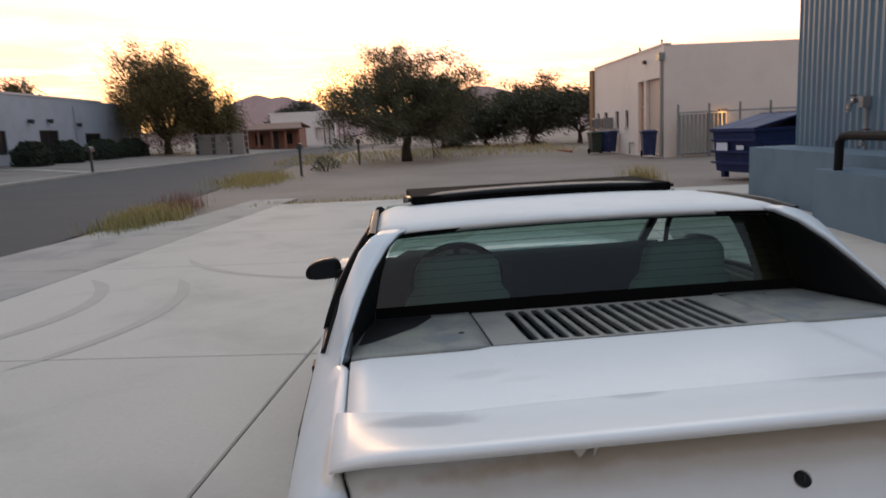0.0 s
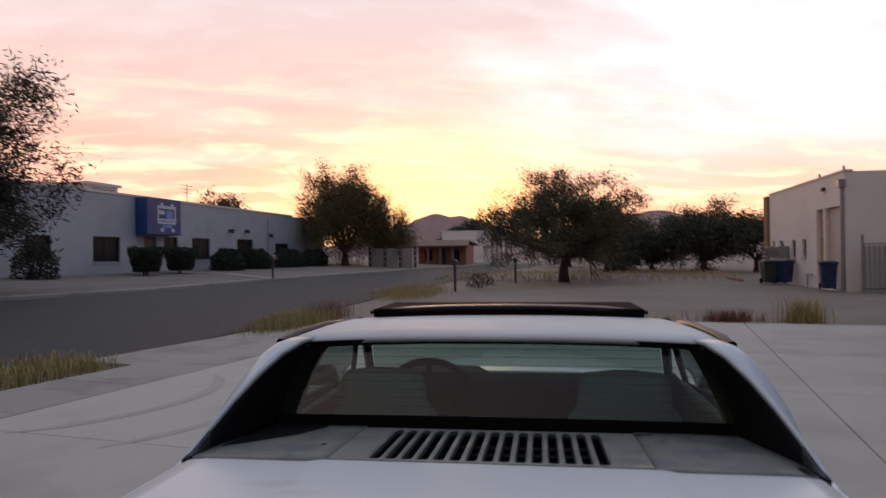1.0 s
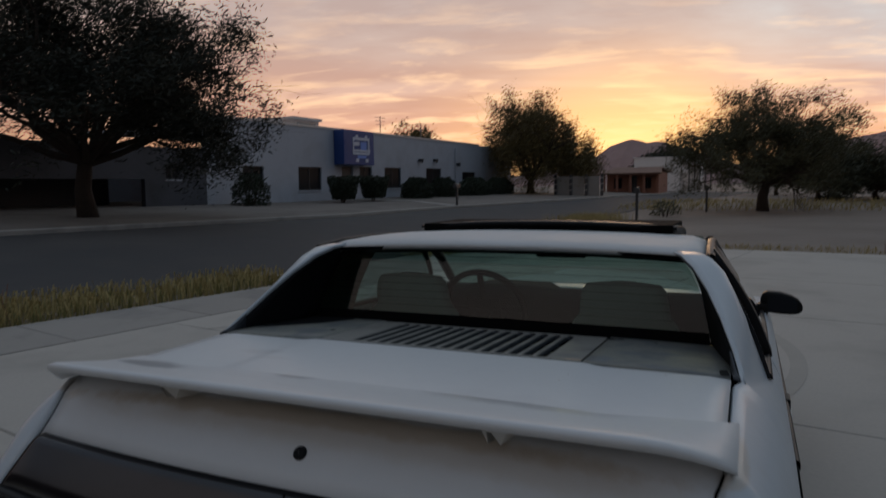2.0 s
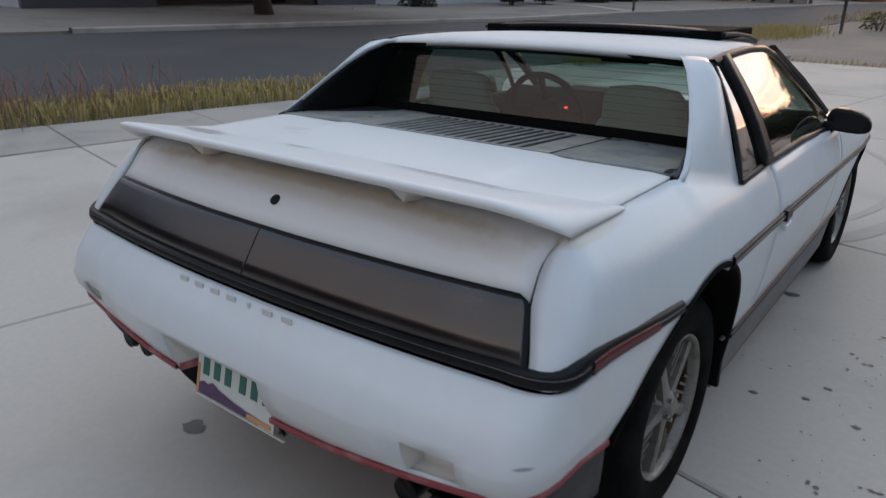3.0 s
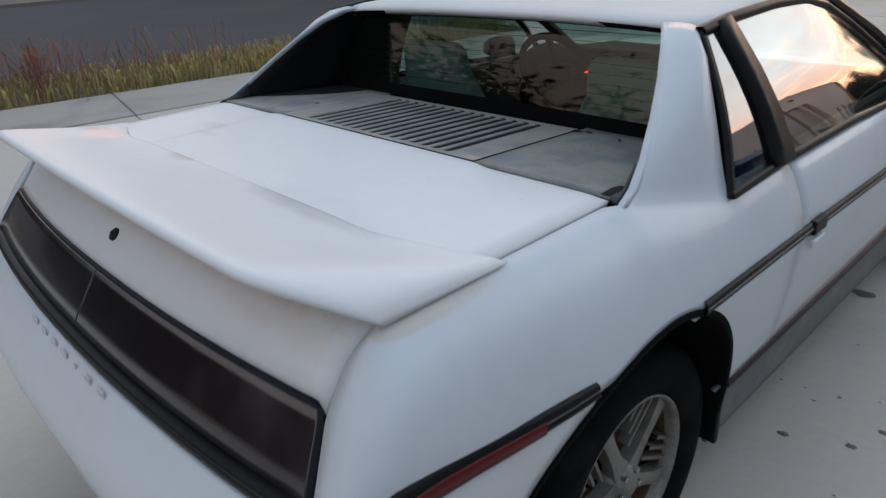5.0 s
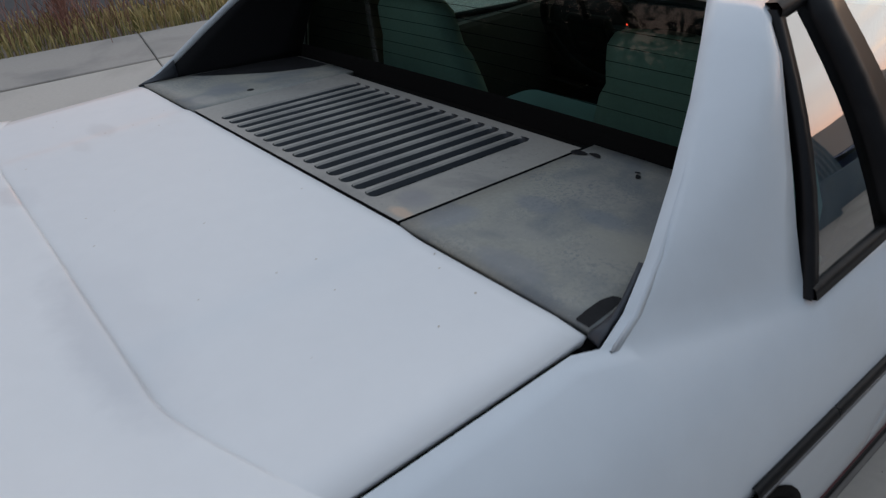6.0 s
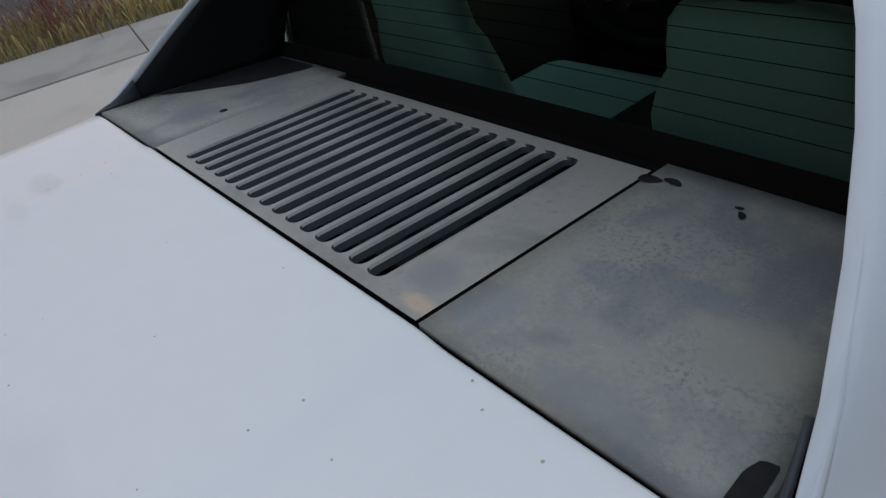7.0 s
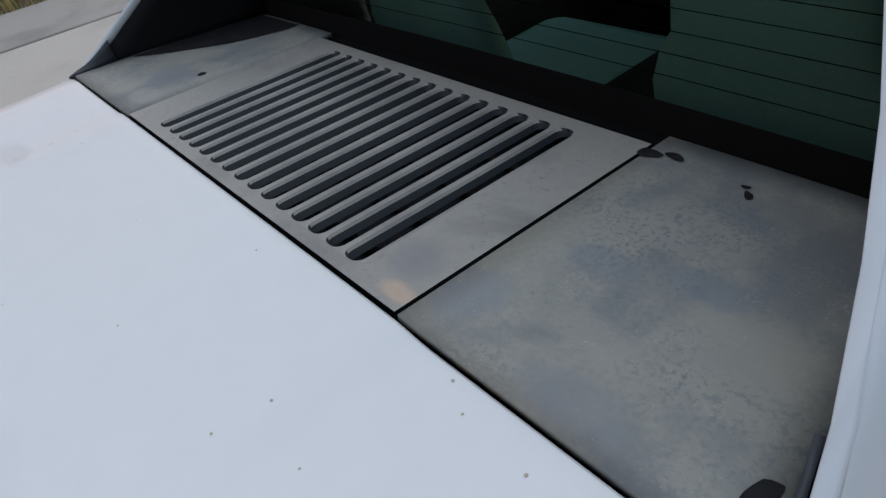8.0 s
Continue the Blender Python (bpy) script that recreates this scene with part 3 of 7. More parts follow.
def blot(x, y, r, material, z=0.004, name="oil_stain", squash=1.0, turn=0.0):
    verts = [(x, y, z)]
    n = 14
    for k in range(n):
        a = k * math.tau / n
        q = r * rng.uniform(0.65, 1.15)
        dx, dy = q * math.cos(a), q * squash * math.sin(a)
        verts.append((x + dx * math.cos(turn) - dy * math.sin(turn), y + dx * math.sin(turn) + dy * math.cos(turn), z - 0.002))
    return raw(name, verts, [(0, k + 1, (k + 1) % n + 1) for k in range(n)], material)


SPOTS = [(0.742, 1.771, 0.05), (0.01, -0.69, 0.022), (-0.55, -0.605, 0.05), (1.17, 0.745, 0.018), (1.35, 0.62, 0.014), (1.05, 0.95, 0.016), (1.28, 0.42, 0.012), (-0.3, -0.45, 0.02), (0.35, -0.85, 0.035), (0.58, -0.44, 0.04), (0.84, 0.76, 0.016), (1.0, 0.83, 0.015), (1.26, 0.42, 0.012), (1.09, -0.09, 0.014), (1.58, 0.92, 0.018), (1.45, 0.58, 0.014)]
for x, y, r in SPOTS:
    tagged(blot(x, y, r, oil, squash=0.7), "small dark oil drip on concrete", "stain", "drips on the driveway")
drops = bmesh.new()
for k in range(190):
    if k % 5 == 0:
        hub_x, hub_y = 1.3 + rng.gauss(0, 0.32), 0.7 + rng.gauss(0, 0.45)
    x, y = hub_x + rng.gauss(0, 0.07), hub_y + rng.gauss(0, 0.07)
    r, st = rng.uniform(0.0022, 0.005) * rng.choice((1, 1, 1, 2.0)), rng.uniform(0.6, 1.6)
    drops.faces.new([drops.verts.new((x + r * st * rng.uniform(0.6, 1.2) * math.cos(a), y + r * rng.uniform(0.6, 1.2) * math.sin(a), 0.0035)) for a in (0, 0.8, 1.6, 2.4, 3.2, 4.0, 4.8, 5.6)])
tagged(part("oil_drops", drops, oil), "spattered dark oil drops on concrete", "stain", kind="stuff")


def mark(cx, cy, r, a0, a1, w=0.09):
    rows = []
    for i in range(25):
        a = radians(a0 + (a1 - a0) * i / 24)
        ww = w * min(1, 4 * (1 - abs(i - 12) / 12.01) + 0.05) / 2
        rows.append([(cx + (r + d) * math.cos(a), cy + (r + d) * math.sin(a), 0.0025) for d in (-ww, ww)])
    return tagged(part("tyre_mark", sheet(rows), rubber_mark), "faint curved tyre mark on concrete", "tyre mark", "tyre marks")


mark(-1.9, 4.2, 3.02, -34, 32, 0.12)
mark(-1.9, 4.2, 2.8, -28, 40, 0.06)
mark(-5.4, 5.2, 2.0, -55, 40, 0.14)
mark(-5.3, 5.0, 2.75, -40, 25, 0.12)
mark(-0.2, 8.5, 3.0, 200, 260, 0.1)


# ---- grass ----


def grass(name, n, area, material, label, height=(0.2, 0.5), width=0.006, category="grass", lean=0.35, clump=0.0, seed=1, lift=-0.05, heads=False):
    """Many bent blades; area(rng) gives each blade's foot."""
    r = random.Random(seed)
    verts, faces = [], []
    for _ in range(n):
        x, y = area(r)
        h = r.uniform(*height)
        a, ln = r.uniform(0, math.tau), r.uniform(0.05, lean) * h
        g = ground_z(x, y) + lift
        dx, dy = math.cos(a), math.sin(a)
        w = width * r.uniform(0.7, 1.4)
        sx, sy = -dy * w, dx * w
        b = len(verts)
        for f, ww in ((0, 1.0), (0.55, 0.8), (1.0, 0.25 if not heads else 1.6)):
            ox, oy = x + dx * ln * f * f, y + dy * ln * f * f
            verts += [(ox - sx * ww, oy - sy * ww, g + h * f), (ox + sx * ww, oy + sy * ww, g + h * f)]
        faces += [(b, b + 1, b + 3, b + 2), (b + 2, b + 3, b + 5, b + 4)]
    return tagged(raw(name, verts, faces, material), label, category, kind="stuff")


def verge(r):
    while True:
        v = r.uniform(-13, 5.8)
        u = r.uniform(-7.75, -6.55)
        if noise.noise(Vector((u * 1.2, v * 0.9, 3))) + r.uniform(-0.5, 0.5) > -0.3:
            return site(u, v)[:2]


def round_spot(cx, cy, rx, ry):
    return lambda r: (cx + rx * r.gauss(0, 0.45), cy + ry * r.gauss(0, 0.45))


grass("dry_grass", 9000, verge, dry_grass, "dry yellow grass on the street verge", (0.06, 0.24), 0.005, seed=2, heads=True)
grass("green_grass", 6000, verge, green_grass, "short olive grass on the street verge", (0.05, 0.2), 0.006, seed=3)
grass("red_weeds", 520, lambda r: site(-7.1 + r.gauss(0, 0.25), -0.3 + 2.2 * r.random() ** 2 * r.choice((-1, 1)))[:2], red_weed, "dry reddish weeds in the verge", (0.25, 0.62), 0.0028, "weeds", 0.6, seed=4, heads=True)
grass("dry_grass", 4200, round_spot(-5.15, 13.0, 0.6, 1.8), dry_grass, "dry grass clump beside the street", (0.06, 0.34), 0.0045, seed=5)
grass("green_grass", 3200, round_spot(-5.2, 12.6, 0.55, 1.6), green_grass, "olive grass clump beside the street", (0.05, 0.26), 0.005, seed=6)
grass("red_weeds", 480, round_spot(-4.95, 14.6, 0.45, 1.5), red_weed, "dry reddish weeds beside the street", (0.15, 0.5), 0.0045, "weeds", 0.6, seed=7)
grass("dry_grass", 2200, round_spot(-4.9, 25.0, 1.2, 3.5), dry_grass, "dry grass near the mailbox", (0.1, 0.36), 0.01, seed=8)
grass("dry_grass", 420, round_spot(5.6, 13.9, 0.5, 0.4), dry_grass, "dry bunch grass at the edge of the slab", (0.2, 0.6), 0.007, "grass", 0.5, seed=9)
grass("red_weeds", 500, round_spot(4.2, 14.2, 0.7, 0.3), red_weed, "low dry weeds at the slab's edge", (0.08, 0.3), 0.007, "weeds", 0.9, seed=10)
grass("dry_grass", 900, lambda r: (r.uniform(-3.4, 3.2), 14.6 - 0.18 * r.uniform(-3, 3) + r.gauss(0, 0.15)), dry_grass, "sparse dry grass along the slab's edge", (0.03, 0.14), 0.006, seed=11)
grass("dry_grass", 2500, lambda r: (r.uniform(-6, 12), r.uniform(36, 52)), dry_grass, "sparse dry grass on the far lot", (0.1, 0.3), 0.02, seed=12)


# ---- trees ----


def tree(label, base, height, spread, trunk_r, leaf, n_leaf, size, seed, fork=0.3, low=0.3, limbs=9, centre=(0, 0), gap=0.0, droop=0.0, slim=0.28):
    """A tapered trunk that forks into crooked limbs and twigs, with many small leaf sprays along the twigs."""
    r = random.Random(seed)
    x0, y0 = base
    z0 = ground_z(x0, y0) - 0.08
    thing = empty("tree", label, "tree", (x0, y0, z0), local=True)
    wood = bmesh.new()
    fork_z = height * fork
    top = Vector((centre[0] * 0.3, centre[1] * 0.3, fork_z))
    tube([(0, 0, 0), (0.04 * height * r.uniform(-1, 1), 0, fork_z * 0.5), top], [trunk_r * 1.35, trunk_r, trunk_r * 0.85], 9, wood)
    tips = []

    def grow(p, d, length, rad, depth):
        pts, rads = [p], [rad]
        for i in range(4):
            d = (d + Vector((r.gauss(0, 0.22), r.gauss(0, 0.22), r.gauss(0, 0.16) + (0.05 if depth < 2 else -0.06)))).normalized()
            pts.append(pts[-1] + d * length / 4)
            rads.append(rad * (1 - 0.18 * (i + 1)))
        tube(pts, rads, 6 if depth < 2 else 4, wood, False)
        for i, q in enumerate(pts[1:]):
            if depth >= 1:
                tips.append((q, depth))
        if depth < 3:
            for _ in range(3 if depth else 4):
                k = r.randint(2, 4)
                nd = (d + Vector((r.gauss(0, 0.7), r.gauss(0, 0.7), r.gauss(0.1, 0.4)))).normalized()
                grow(pts[k], nd, length * r.uniform(0.5, 0.72), rads[k] * 0.62, depth + 1)

    reach = math.hypot(spread, height - fork_z) * 0.43
    for i in range(limbs):
        a = i * math.tau / limbs + r.uniform(-0.3, 0.3)
        rise = r.uniform(0.35, 1.5)
        d = Vector((math.cos(a) * spread / height * 1.3, math.sin(a) * spread / height * 1.3, rise * 0.75)).normalized()
        grow(top - Vector((0, 0, r.uniform(0, 0.1) * fork_z)), d, reach * r.uniform(0.75, 1.15), trunk_r * 0.55, 0)
    # keep the crown inside its outline
    def inside(q):
        e = ((q.x - centre[0]) / spread) ** 2 + ((q.y - centre[1]) / spread) ** 2
        hz = (q.z - height * low) / (height * (1 - low))
        return e < 1.05 and -0.12 < hz < 1.0 and e + max(0, hz) ** 2 * 0.8 < 1.25
    tips = [t for t in tips if inside(t[0])]
    part("trunk", wood, bark, thing, smooth=True)
    verts, faces = [], []
    for _ in range(n_leaf):
        q, depth = r.choice(tips)
        s = size * r.uniform(0.5, 1.3)
        c = q + Vector((r.gauss(0, 1), r.gauss(0, 1), r.gauss(-0.15, 0.8))) * (size * 1.2 + 0.14)
        c.z = max(0.15, c.z - droop * r.random() ** 2)
        if gap and noise.noise(c * 0.9) < gap - 0.5:
            continue
        n1 = Vector((r.gauss(0, 1), r.gauss(0, 1), r.gauss(0, 0.6))).normalized()
        n2 = n1.cross(Vector((r.gauss(0, 1), r.gauss(0, 1), r.gauss(0, 1)))).normalized()
        b = len(verts)
        verts += [tuple(c - n1 * s), tuple(c + n2 * s * slim), tuple(c + n1 * s), tuple(c - n2 * s * slim)]
        faces.append((b, b + 1, b + 2, b + 3))
    raw("crown", verts, faces, leaf, thing)
    return thing


tree("spreading mesquite tree with dark forked trunk on bare dirt", (1.4, 35.8), 5.9, 5.6, 0.24, leaf_olive, 110000, 0.07, 11, 0.25, 0.27, 20, centre=(0.5, 0), gap=0.12, droop=0.22)
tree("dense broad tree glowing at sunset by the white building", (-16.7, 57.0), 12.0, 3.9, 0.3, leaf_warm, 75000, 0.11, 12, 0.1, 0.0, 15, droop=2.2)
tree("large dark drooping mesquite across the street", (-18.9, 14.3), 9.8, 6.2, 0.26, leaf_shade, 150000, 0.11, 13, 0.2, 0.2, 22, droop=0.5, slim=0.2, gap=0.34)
for k, (x, y, h, s, lf) in enumerate([(5.0, 51, 4.6, 3.0, leaf_mid), (8.6, 52, 5.0, 3.2, leaf_mid), (11.8, 50, 5.2, 3.0, leaf_mid), (15.0, 49, 5.4, 3.2, leaf_mid), (6.8, 57, 4.9, 3.4, leaf_olive), (13.6, 58, 7.0, 3.2, leaf_olive), (3.0, 66, 4.4, 3.0, leaf_mid)]):
    tree("dark green scrub tree at the back of the lot", (x, y), h, s, 0.16, lf, 15000, 0.14, 30 + k, 0.16, 0.05, 8)
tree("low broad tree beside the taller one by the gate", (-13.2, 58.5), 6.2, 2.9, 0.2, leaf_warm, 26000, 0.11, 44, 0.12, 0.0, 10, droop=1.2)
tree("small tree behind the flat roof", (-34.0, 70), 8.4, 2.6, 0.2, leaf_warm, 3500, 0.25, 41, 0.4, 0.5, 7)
tree("far dark tree before the hills", (-11.0, 105), 6.5, 4.0, 0.2, leaf_dark, 4000, 0.3, 42, 0.3, 0.2, 7)
# added trees out of view: they block bright sky from the rear glass's reflection
for k, (x, y, h, s) in enumerate([(-23, -24, 14.5, 5.6), (-31, -15, 11.0, 5.6), (-14, -33, 16.5, 5.8), (-18.5, -30, 16.0, 5.6), (-28, -20, 13.0, 5.4), (-34, -8, 9.0, 5.0), (-8, -37, 15.5, 5.8), (-21, -36, 17.0, 5.8), (-27, -31, 15.0, 5.5), (-33, -23, 12.0, 5.5), (-15, -43, 12.5, 5.5)]):
    tree("dark tree added out of view behind the lot to darken the mirrored glass", (x, y), h, s, 0.2, leaf_dark, 36000, 0.3, 50 + k, 0.1, 0.0, 14, droop=3.0)


def bush(label, x, y, rx, ry, h, n, leaf=None, seed=1, size=0.07, stem=0.0, flat=0.3):
    """A clipped bush: short stems and a shell of small leaves."""
    r = random.Random(seed)
    z0 = ground_z(x, y) + 0.0
    thing = empty("bush", label, "bush", (x, y, z0), local=True)
    wood = bmesh.new()
    for _ in range(7):
        a = r.uniform(0, math.tau)
        tube([(0.1 * math.cos(a), 0.1 * math.sin(a), -0.05), (rx * 0.3 * math.cos(a), ry * 0.3 * math.sin(a), h * 0.4), (rx * 0.6 * math.cos(a), ry * 0.6 * math.sin(a), h * 0.75)], [0.03, 0.02, 0.01], 5, wood)
    part("stem", wood, bark, thing)
    verts, faces = [], []
    for _ in range(n):
        a, s = r.uniform(0, math.tau), r.random() ** 0.35
        t = r.random()
        prof = (0.75 + 0.35 * t) if stem else (1 - 0.55 * max(0, t - 0.6) / 0.4)
        q = Vector((rx * s * prof * math.cos(a), ry * s * prof * math.sin(a), h * (stem + (1 - stem) * t)))
        q *= 1 + 0.1 * noise.noise(q * 3 + Vector((seed, 0, 0)))
        n1 = Vector((r.gauss(0, 1), r.gauss(0, 1), r.gauss(0, 1))).normalized() * size * r.uniform(0.6, 1.3)
        n2 = n1.cross(Vector((r.gauss(0, 1), r.gauss(0, 1), r.gauss(0, 1)))).normalized() * size * 0.45
        b = len(verts)
        verts += [tuple(q - n1), tuple(q + n2), tuple(q + n1), tuple(q - n2)]
        faces.append((b, b + 1, b + 2, b + 3))
    raw("foliage", verts, faces, leaf or hedge_leaf, thing)
    return thing


# ---- buildings ----


def wall_frame(p, q):
    """Places on an upright wall: s metres along it from p towards q, out metres before it, z up."""
    d = (Vector(q) - Vector(p)).normalized()
    n = Vector((d.y, -d.x))

    def at(s, out, z):
        return (p[0] + d.x * s + n.x * out, p[1] + d.y * s + n.y * out, z)
    return at


def block(at, s0, s1, o0, o1, z0, z1, bm=None, bevel=0.0):
    """A box in a wall's own frame."""
    bm = bm or bmesh.new()
    v = [bm.verts.new(at(s, o, z)) for z in (z0, z1) for s, o in ((s0, o0), (s1, o0), (s1, o1), (s0, o1))]
    fs = [bm.faces.new([v[i] for i in f]) for f in ((0, 1, 2, 3), (4, 5, 6, 7), (0, 1, 5, 4), (1, 2, 6, 5), (2, 3, 7, 6), (3, 0, 4, 7))]
    if bevel:
        bmesh.ops.bevel(bm, geom=list({e for f in fs for e in f.edges}), offset=bevel, segments=1, affect="EDGES")
    return bm


def wall_with_holes(at, s0, s1, z0, z1, thick, holes):
    """A wall of real thickness, with openings (s0, s1, z0, z1) that go through it."""
    bm = bmesh.new()
    ss = sorted({s0, s1, *(h[0] for h in holes), *(h[1] for h in holes)})
    zz = sorted({z0, z1, *(h[2] for h in holes), *(h[3] for h in holes)})
    for a, b in zip(ss, ss[1:]):
        for c, d in zip(zz, zz[1:]):
            if not any(h[0] <= (a + b) / 2 <= h[1] and h[2] <= (c + d) / 2 <= h[3] for h in holes):
                block(at, a, b, -thick, 0, c, d, bm)
    bmesh.ops.remove_doubles(bm, verts=bm.verts, dist=0.0005)
    seen = {}
    for f in list(bm.faces):
        key = tuple(round(x, 3) for x in f.calc_center_median())
        if key in seen:
            for g in (f, seen[key]):
                if g.is_valid:
                    bm.faces.remove(g)
        else:
            seen[key] = f
    return bm


def window(at, s0, s1, z0, z1, parent, deep=0.14, bars=1, name="window"):
    """A window in an opening: frame, dark pane and sill."""
    fr = bmesh.new()
    w = 0.06
    block(at, s0, s1, -deep, -deep + 0.06, z0, z0 + w, fr)
    block(at, s0, s1, -deep, -deep + 0.06, z1 - w, z1, fr)
    block(at, s0, s0 + w, -deep, -deep + 0.06, z0 + w, z1 - w, fr)
    block(at, s1 - w, s1, -deep, -deep + 0.06, z0 + w, z1 - w, fr)
    for k in range(bars):
        m = s0 + (s1 - s0) * (k + 1) / (bars + 1)
        block(at, m - 0.025, m + 0.025, -deep, -deep + 0.05, z0 + w, z1 - w, fr)
    win = part(name, fr, frame_dark, parent, "dark framed window")
    part("pane", block(at, s0 + w * 0.5, s1 - w * 0.5, -deep + 0.005, -deep + 0.02, z0 + w * 0.5, z1 - w * 0.5), win_dark, win, "dark glass")
    part("sill", block(at, s0 - 0.05, s1 + 0.05, -deep, 0.05, z0 - 0.07, z0 - 0.004), stucco_white, win)
    return win


# the long white building across the street
at = wall_frame((-21.66, 34.45), (-20.87, 44.45))
hall = empty("commercial_building", "long low white stucco building with a flat roof", "building", (-21.66, 34.45, 0.6))
WINS = [(-8.45, -6.95, 1.35, 2.6), (-4.23, -2.2, 1.32, 2.63), (1.6, 2.95, 1.5, 2.75), (4.45, 6.5, 1.38, 2.75), (10.0, 12.3, 1.55, 2.8), (15.9, 18.3, 1.5, 2.6), (-13.1, -12.3, 1.9, 2.55)]
DOOR = (-0.24, 0.9, 0.4, 2.74)
part("wall", wall_with_holes(at, -10.8, 26.0, 0.0, 4.85, 0.25, WINS[:6] + [DOOR]), stucco_white, hall)
part("wall", wall_with_holes(at, -26.0, -10.8, 0.0, 3.3, 0.25, [WINS[6], (-21.5, -14.2, 0.3, 1.9)]), stucco_shade, hall, "low wing, its wall coloured dark for the shade under the tree")
part("wall", block(at, -26, 26, -9.0, -8.75, 0, 3.3), stucco_white, hall)
part("wall", block(at, 25.75, 26.0, -8.75, -0.25, 0, 4.85), stucco_white, hall)
part("wall", block(at, -26.0, -25.75, -8.75, -0.25, 0, 3.3), stucco_white, hall)
part("roof", block(at, -10.8, 25.75, -8.75, -0.25, 4.4, 4.55), stucco_white, hall)
part("roof", block(at, -25.75, -10.8, -8.75, -0.25, 3.0, 3.15), stucco_white, hall)
part("parapet", block(at, -10.85, 19.0, -0.3, 0.04, 4.85, 4.97), stucco_beige, hall, "thin coping on the parapet")
part("floor", block(at, -25.7, 25.7, -8.7, -0.3, 0.2, 0.3), frame_dark, hall)
for w in WINS:
    window(at, *w, hall)
door_ob = part("door", block(at, DOOR[0] + 0.05, DOOR[1] - 0.05, -0.16, -0.1, 0.5, 2.7), frame_dark, hall, "dark glazed entrance door")
for k in (0, 1):
    part("notice", block(at, 0.1 + 0.4 * k, 0.3 + 0.4 * k, -0.1, -0.085, 1.55, 1.85), sign_white, door_ob, "pale paper notice")
part("garage_recess", block(at, -21.5, -14.2, -2.5, -2.4, 0.2, 1.95), frame_dark, hall, "dark open bay")
unit = empty("rooftop_unit", "pale boxy air conditioning unit on the flat roof", "air conditioner", at(-1.4, -2.0, 4.55), "rooftop units")
bm = block(at, -2.6, -0.3, -3.0, -1.6, 4.55, 5.45)
part("cabinet", bm, stucco_beige, unit)
part("cap", block(at, -2.75, -0.15, -3.15, -1.45, 5.45, 5.6), stucco_beige, unit)
part("louvre", block(at, -2.3, -0.6, -1.6, -1.57, 4.75, 5.3), galv, unit)
unit = empty("rooftop_unit", "small pale rooftop cooler", "air conditioner", at(-4.2, -2.0, 4.55), "rooftop units")
part("cabinet", block(at, -4.9, -3.5, -3.0, -1.8, 4.55, 5.25), stucco_beige, unit)
part("cap", block(at, -5.0, -3.4, -3.1, -1.7, 5.25, 5.35), stucco_beige, unit)
for k, s in enumerate((8.6, 14.5)):
    ant = empty("antenna", "thin metal antenna on the roof", "antenna", at(s, -3, 4.55), "roof antennas")
    part("mast", tube([at(s, -3, 4.55), at(s, -3, 6.6)], 0.03, 6), galv, ant)
    for j in range(3):
        part("arm", tube([at(s - 0.7 + 0.1 * j, -3, 6.5 - 0.25 * j), at(s + 0.7 - 0.1 * j, -3, 6.5 - 0.25 * j)], 0.018, 5), galv, ant)
for s, z in ((9.0, 3.35), (11.2, 3.4), (14.9, 3.2)):
    lamp = empty("wall_lamp", "small round security lamp on the stucco wall", "lamp", at(s, 0.05, z), "wall lamps")
    part("bracket", block(at, s - 0.12, s + 0.12, 0.002, 0.06, z - 0.1, z + 0.1), frame_dark, lamp)
    part("shade", tube([at(s, 0.06, z), at(s, 0.28, z - 0.06)], [0.1, 0.16], 10), frame_dark, lamp)
pipe = tube([at(14.6, 0.06, 0.7), at(14.6, 0.06, 4.4)], 0.05, 8)
tagged(part("downpipe", pipe, stucco_white), "painted downpipe on the white wall", "pipe")

sign = empty("sign_box", "large blue sign box with white lettering bars above the door", "sign", at(0.8, 0.5, 2.9))
part("case", block(at, -1.0, 2.15, 0.003, 0.75, 2.8, 4.85, bevel=0.03), sign_blue, sign)
for z0, z1, s0, s1, m in ((4.28, 4.45, 0.05, 2.1, sign_white), (3.72, 4.2, 1.0, 1.75, sign_pale), (3.95, 4.18, 0.1, 0.85, sign_white), (3.6, 3.72, 0.0, 2.2, sign_white), (3.42, 3.56, 0.05, 2.1, sign_white), (3.2, 3.38, 0.6, 1.7, sign_pale), (2.98, 3.18, 0.4, 0.75, sign_white), (2.98, 3.18, 1.6, 1.95, sign_white), (3.56, 4.28, 0.05, 0.2, sign_white), (3.56, 4.28, 1.95, 2.1, sign_white), (4.45, 4.6, 0.4, 0.7, sign_white), (4.45, 4.6, 1.55, 1.85, sign_white)):
    part("lettering_bar", block(at, 0.84 * s0 - 0.16, 0.84 * s1 - 0.16, 0.752, 0.775, z0, z1), m, sign)
part("lettering_bar", block(at, -0.9, -0.2, 0.752, 0.77, 4.0, 4.2), sign_blue, sign)
for k, (s, rs, n) in enumerate([(-3.1, 0.85, 1), (-0.1, 0.85, 1)]):
    x, y, _ = at(s, 2.2, 0)
    bush("clipped dark bush with flared top by the entrance", x, y, rs, rs, 1.45, 5000, seed=60 + k, stem=0.15)
for k, (s, rx) in enumerate([(5.7, 1.3), (9.5, 1.4), (14.5, 2.6), (19.3, 2.8)]):
    x, y, _ = at(s, 1.7, 0)
    bush("low clipped dark hedge along the white wall", x, y, 1.0, rx, 1.35, 7000, seed=70 + k)
x, y, _ = at(-9.6, 1.6, 0)
bush("scruffy dark shrub by the white wall", x, y, 0.9, 0.9, 1.5, 2500, seed=77)
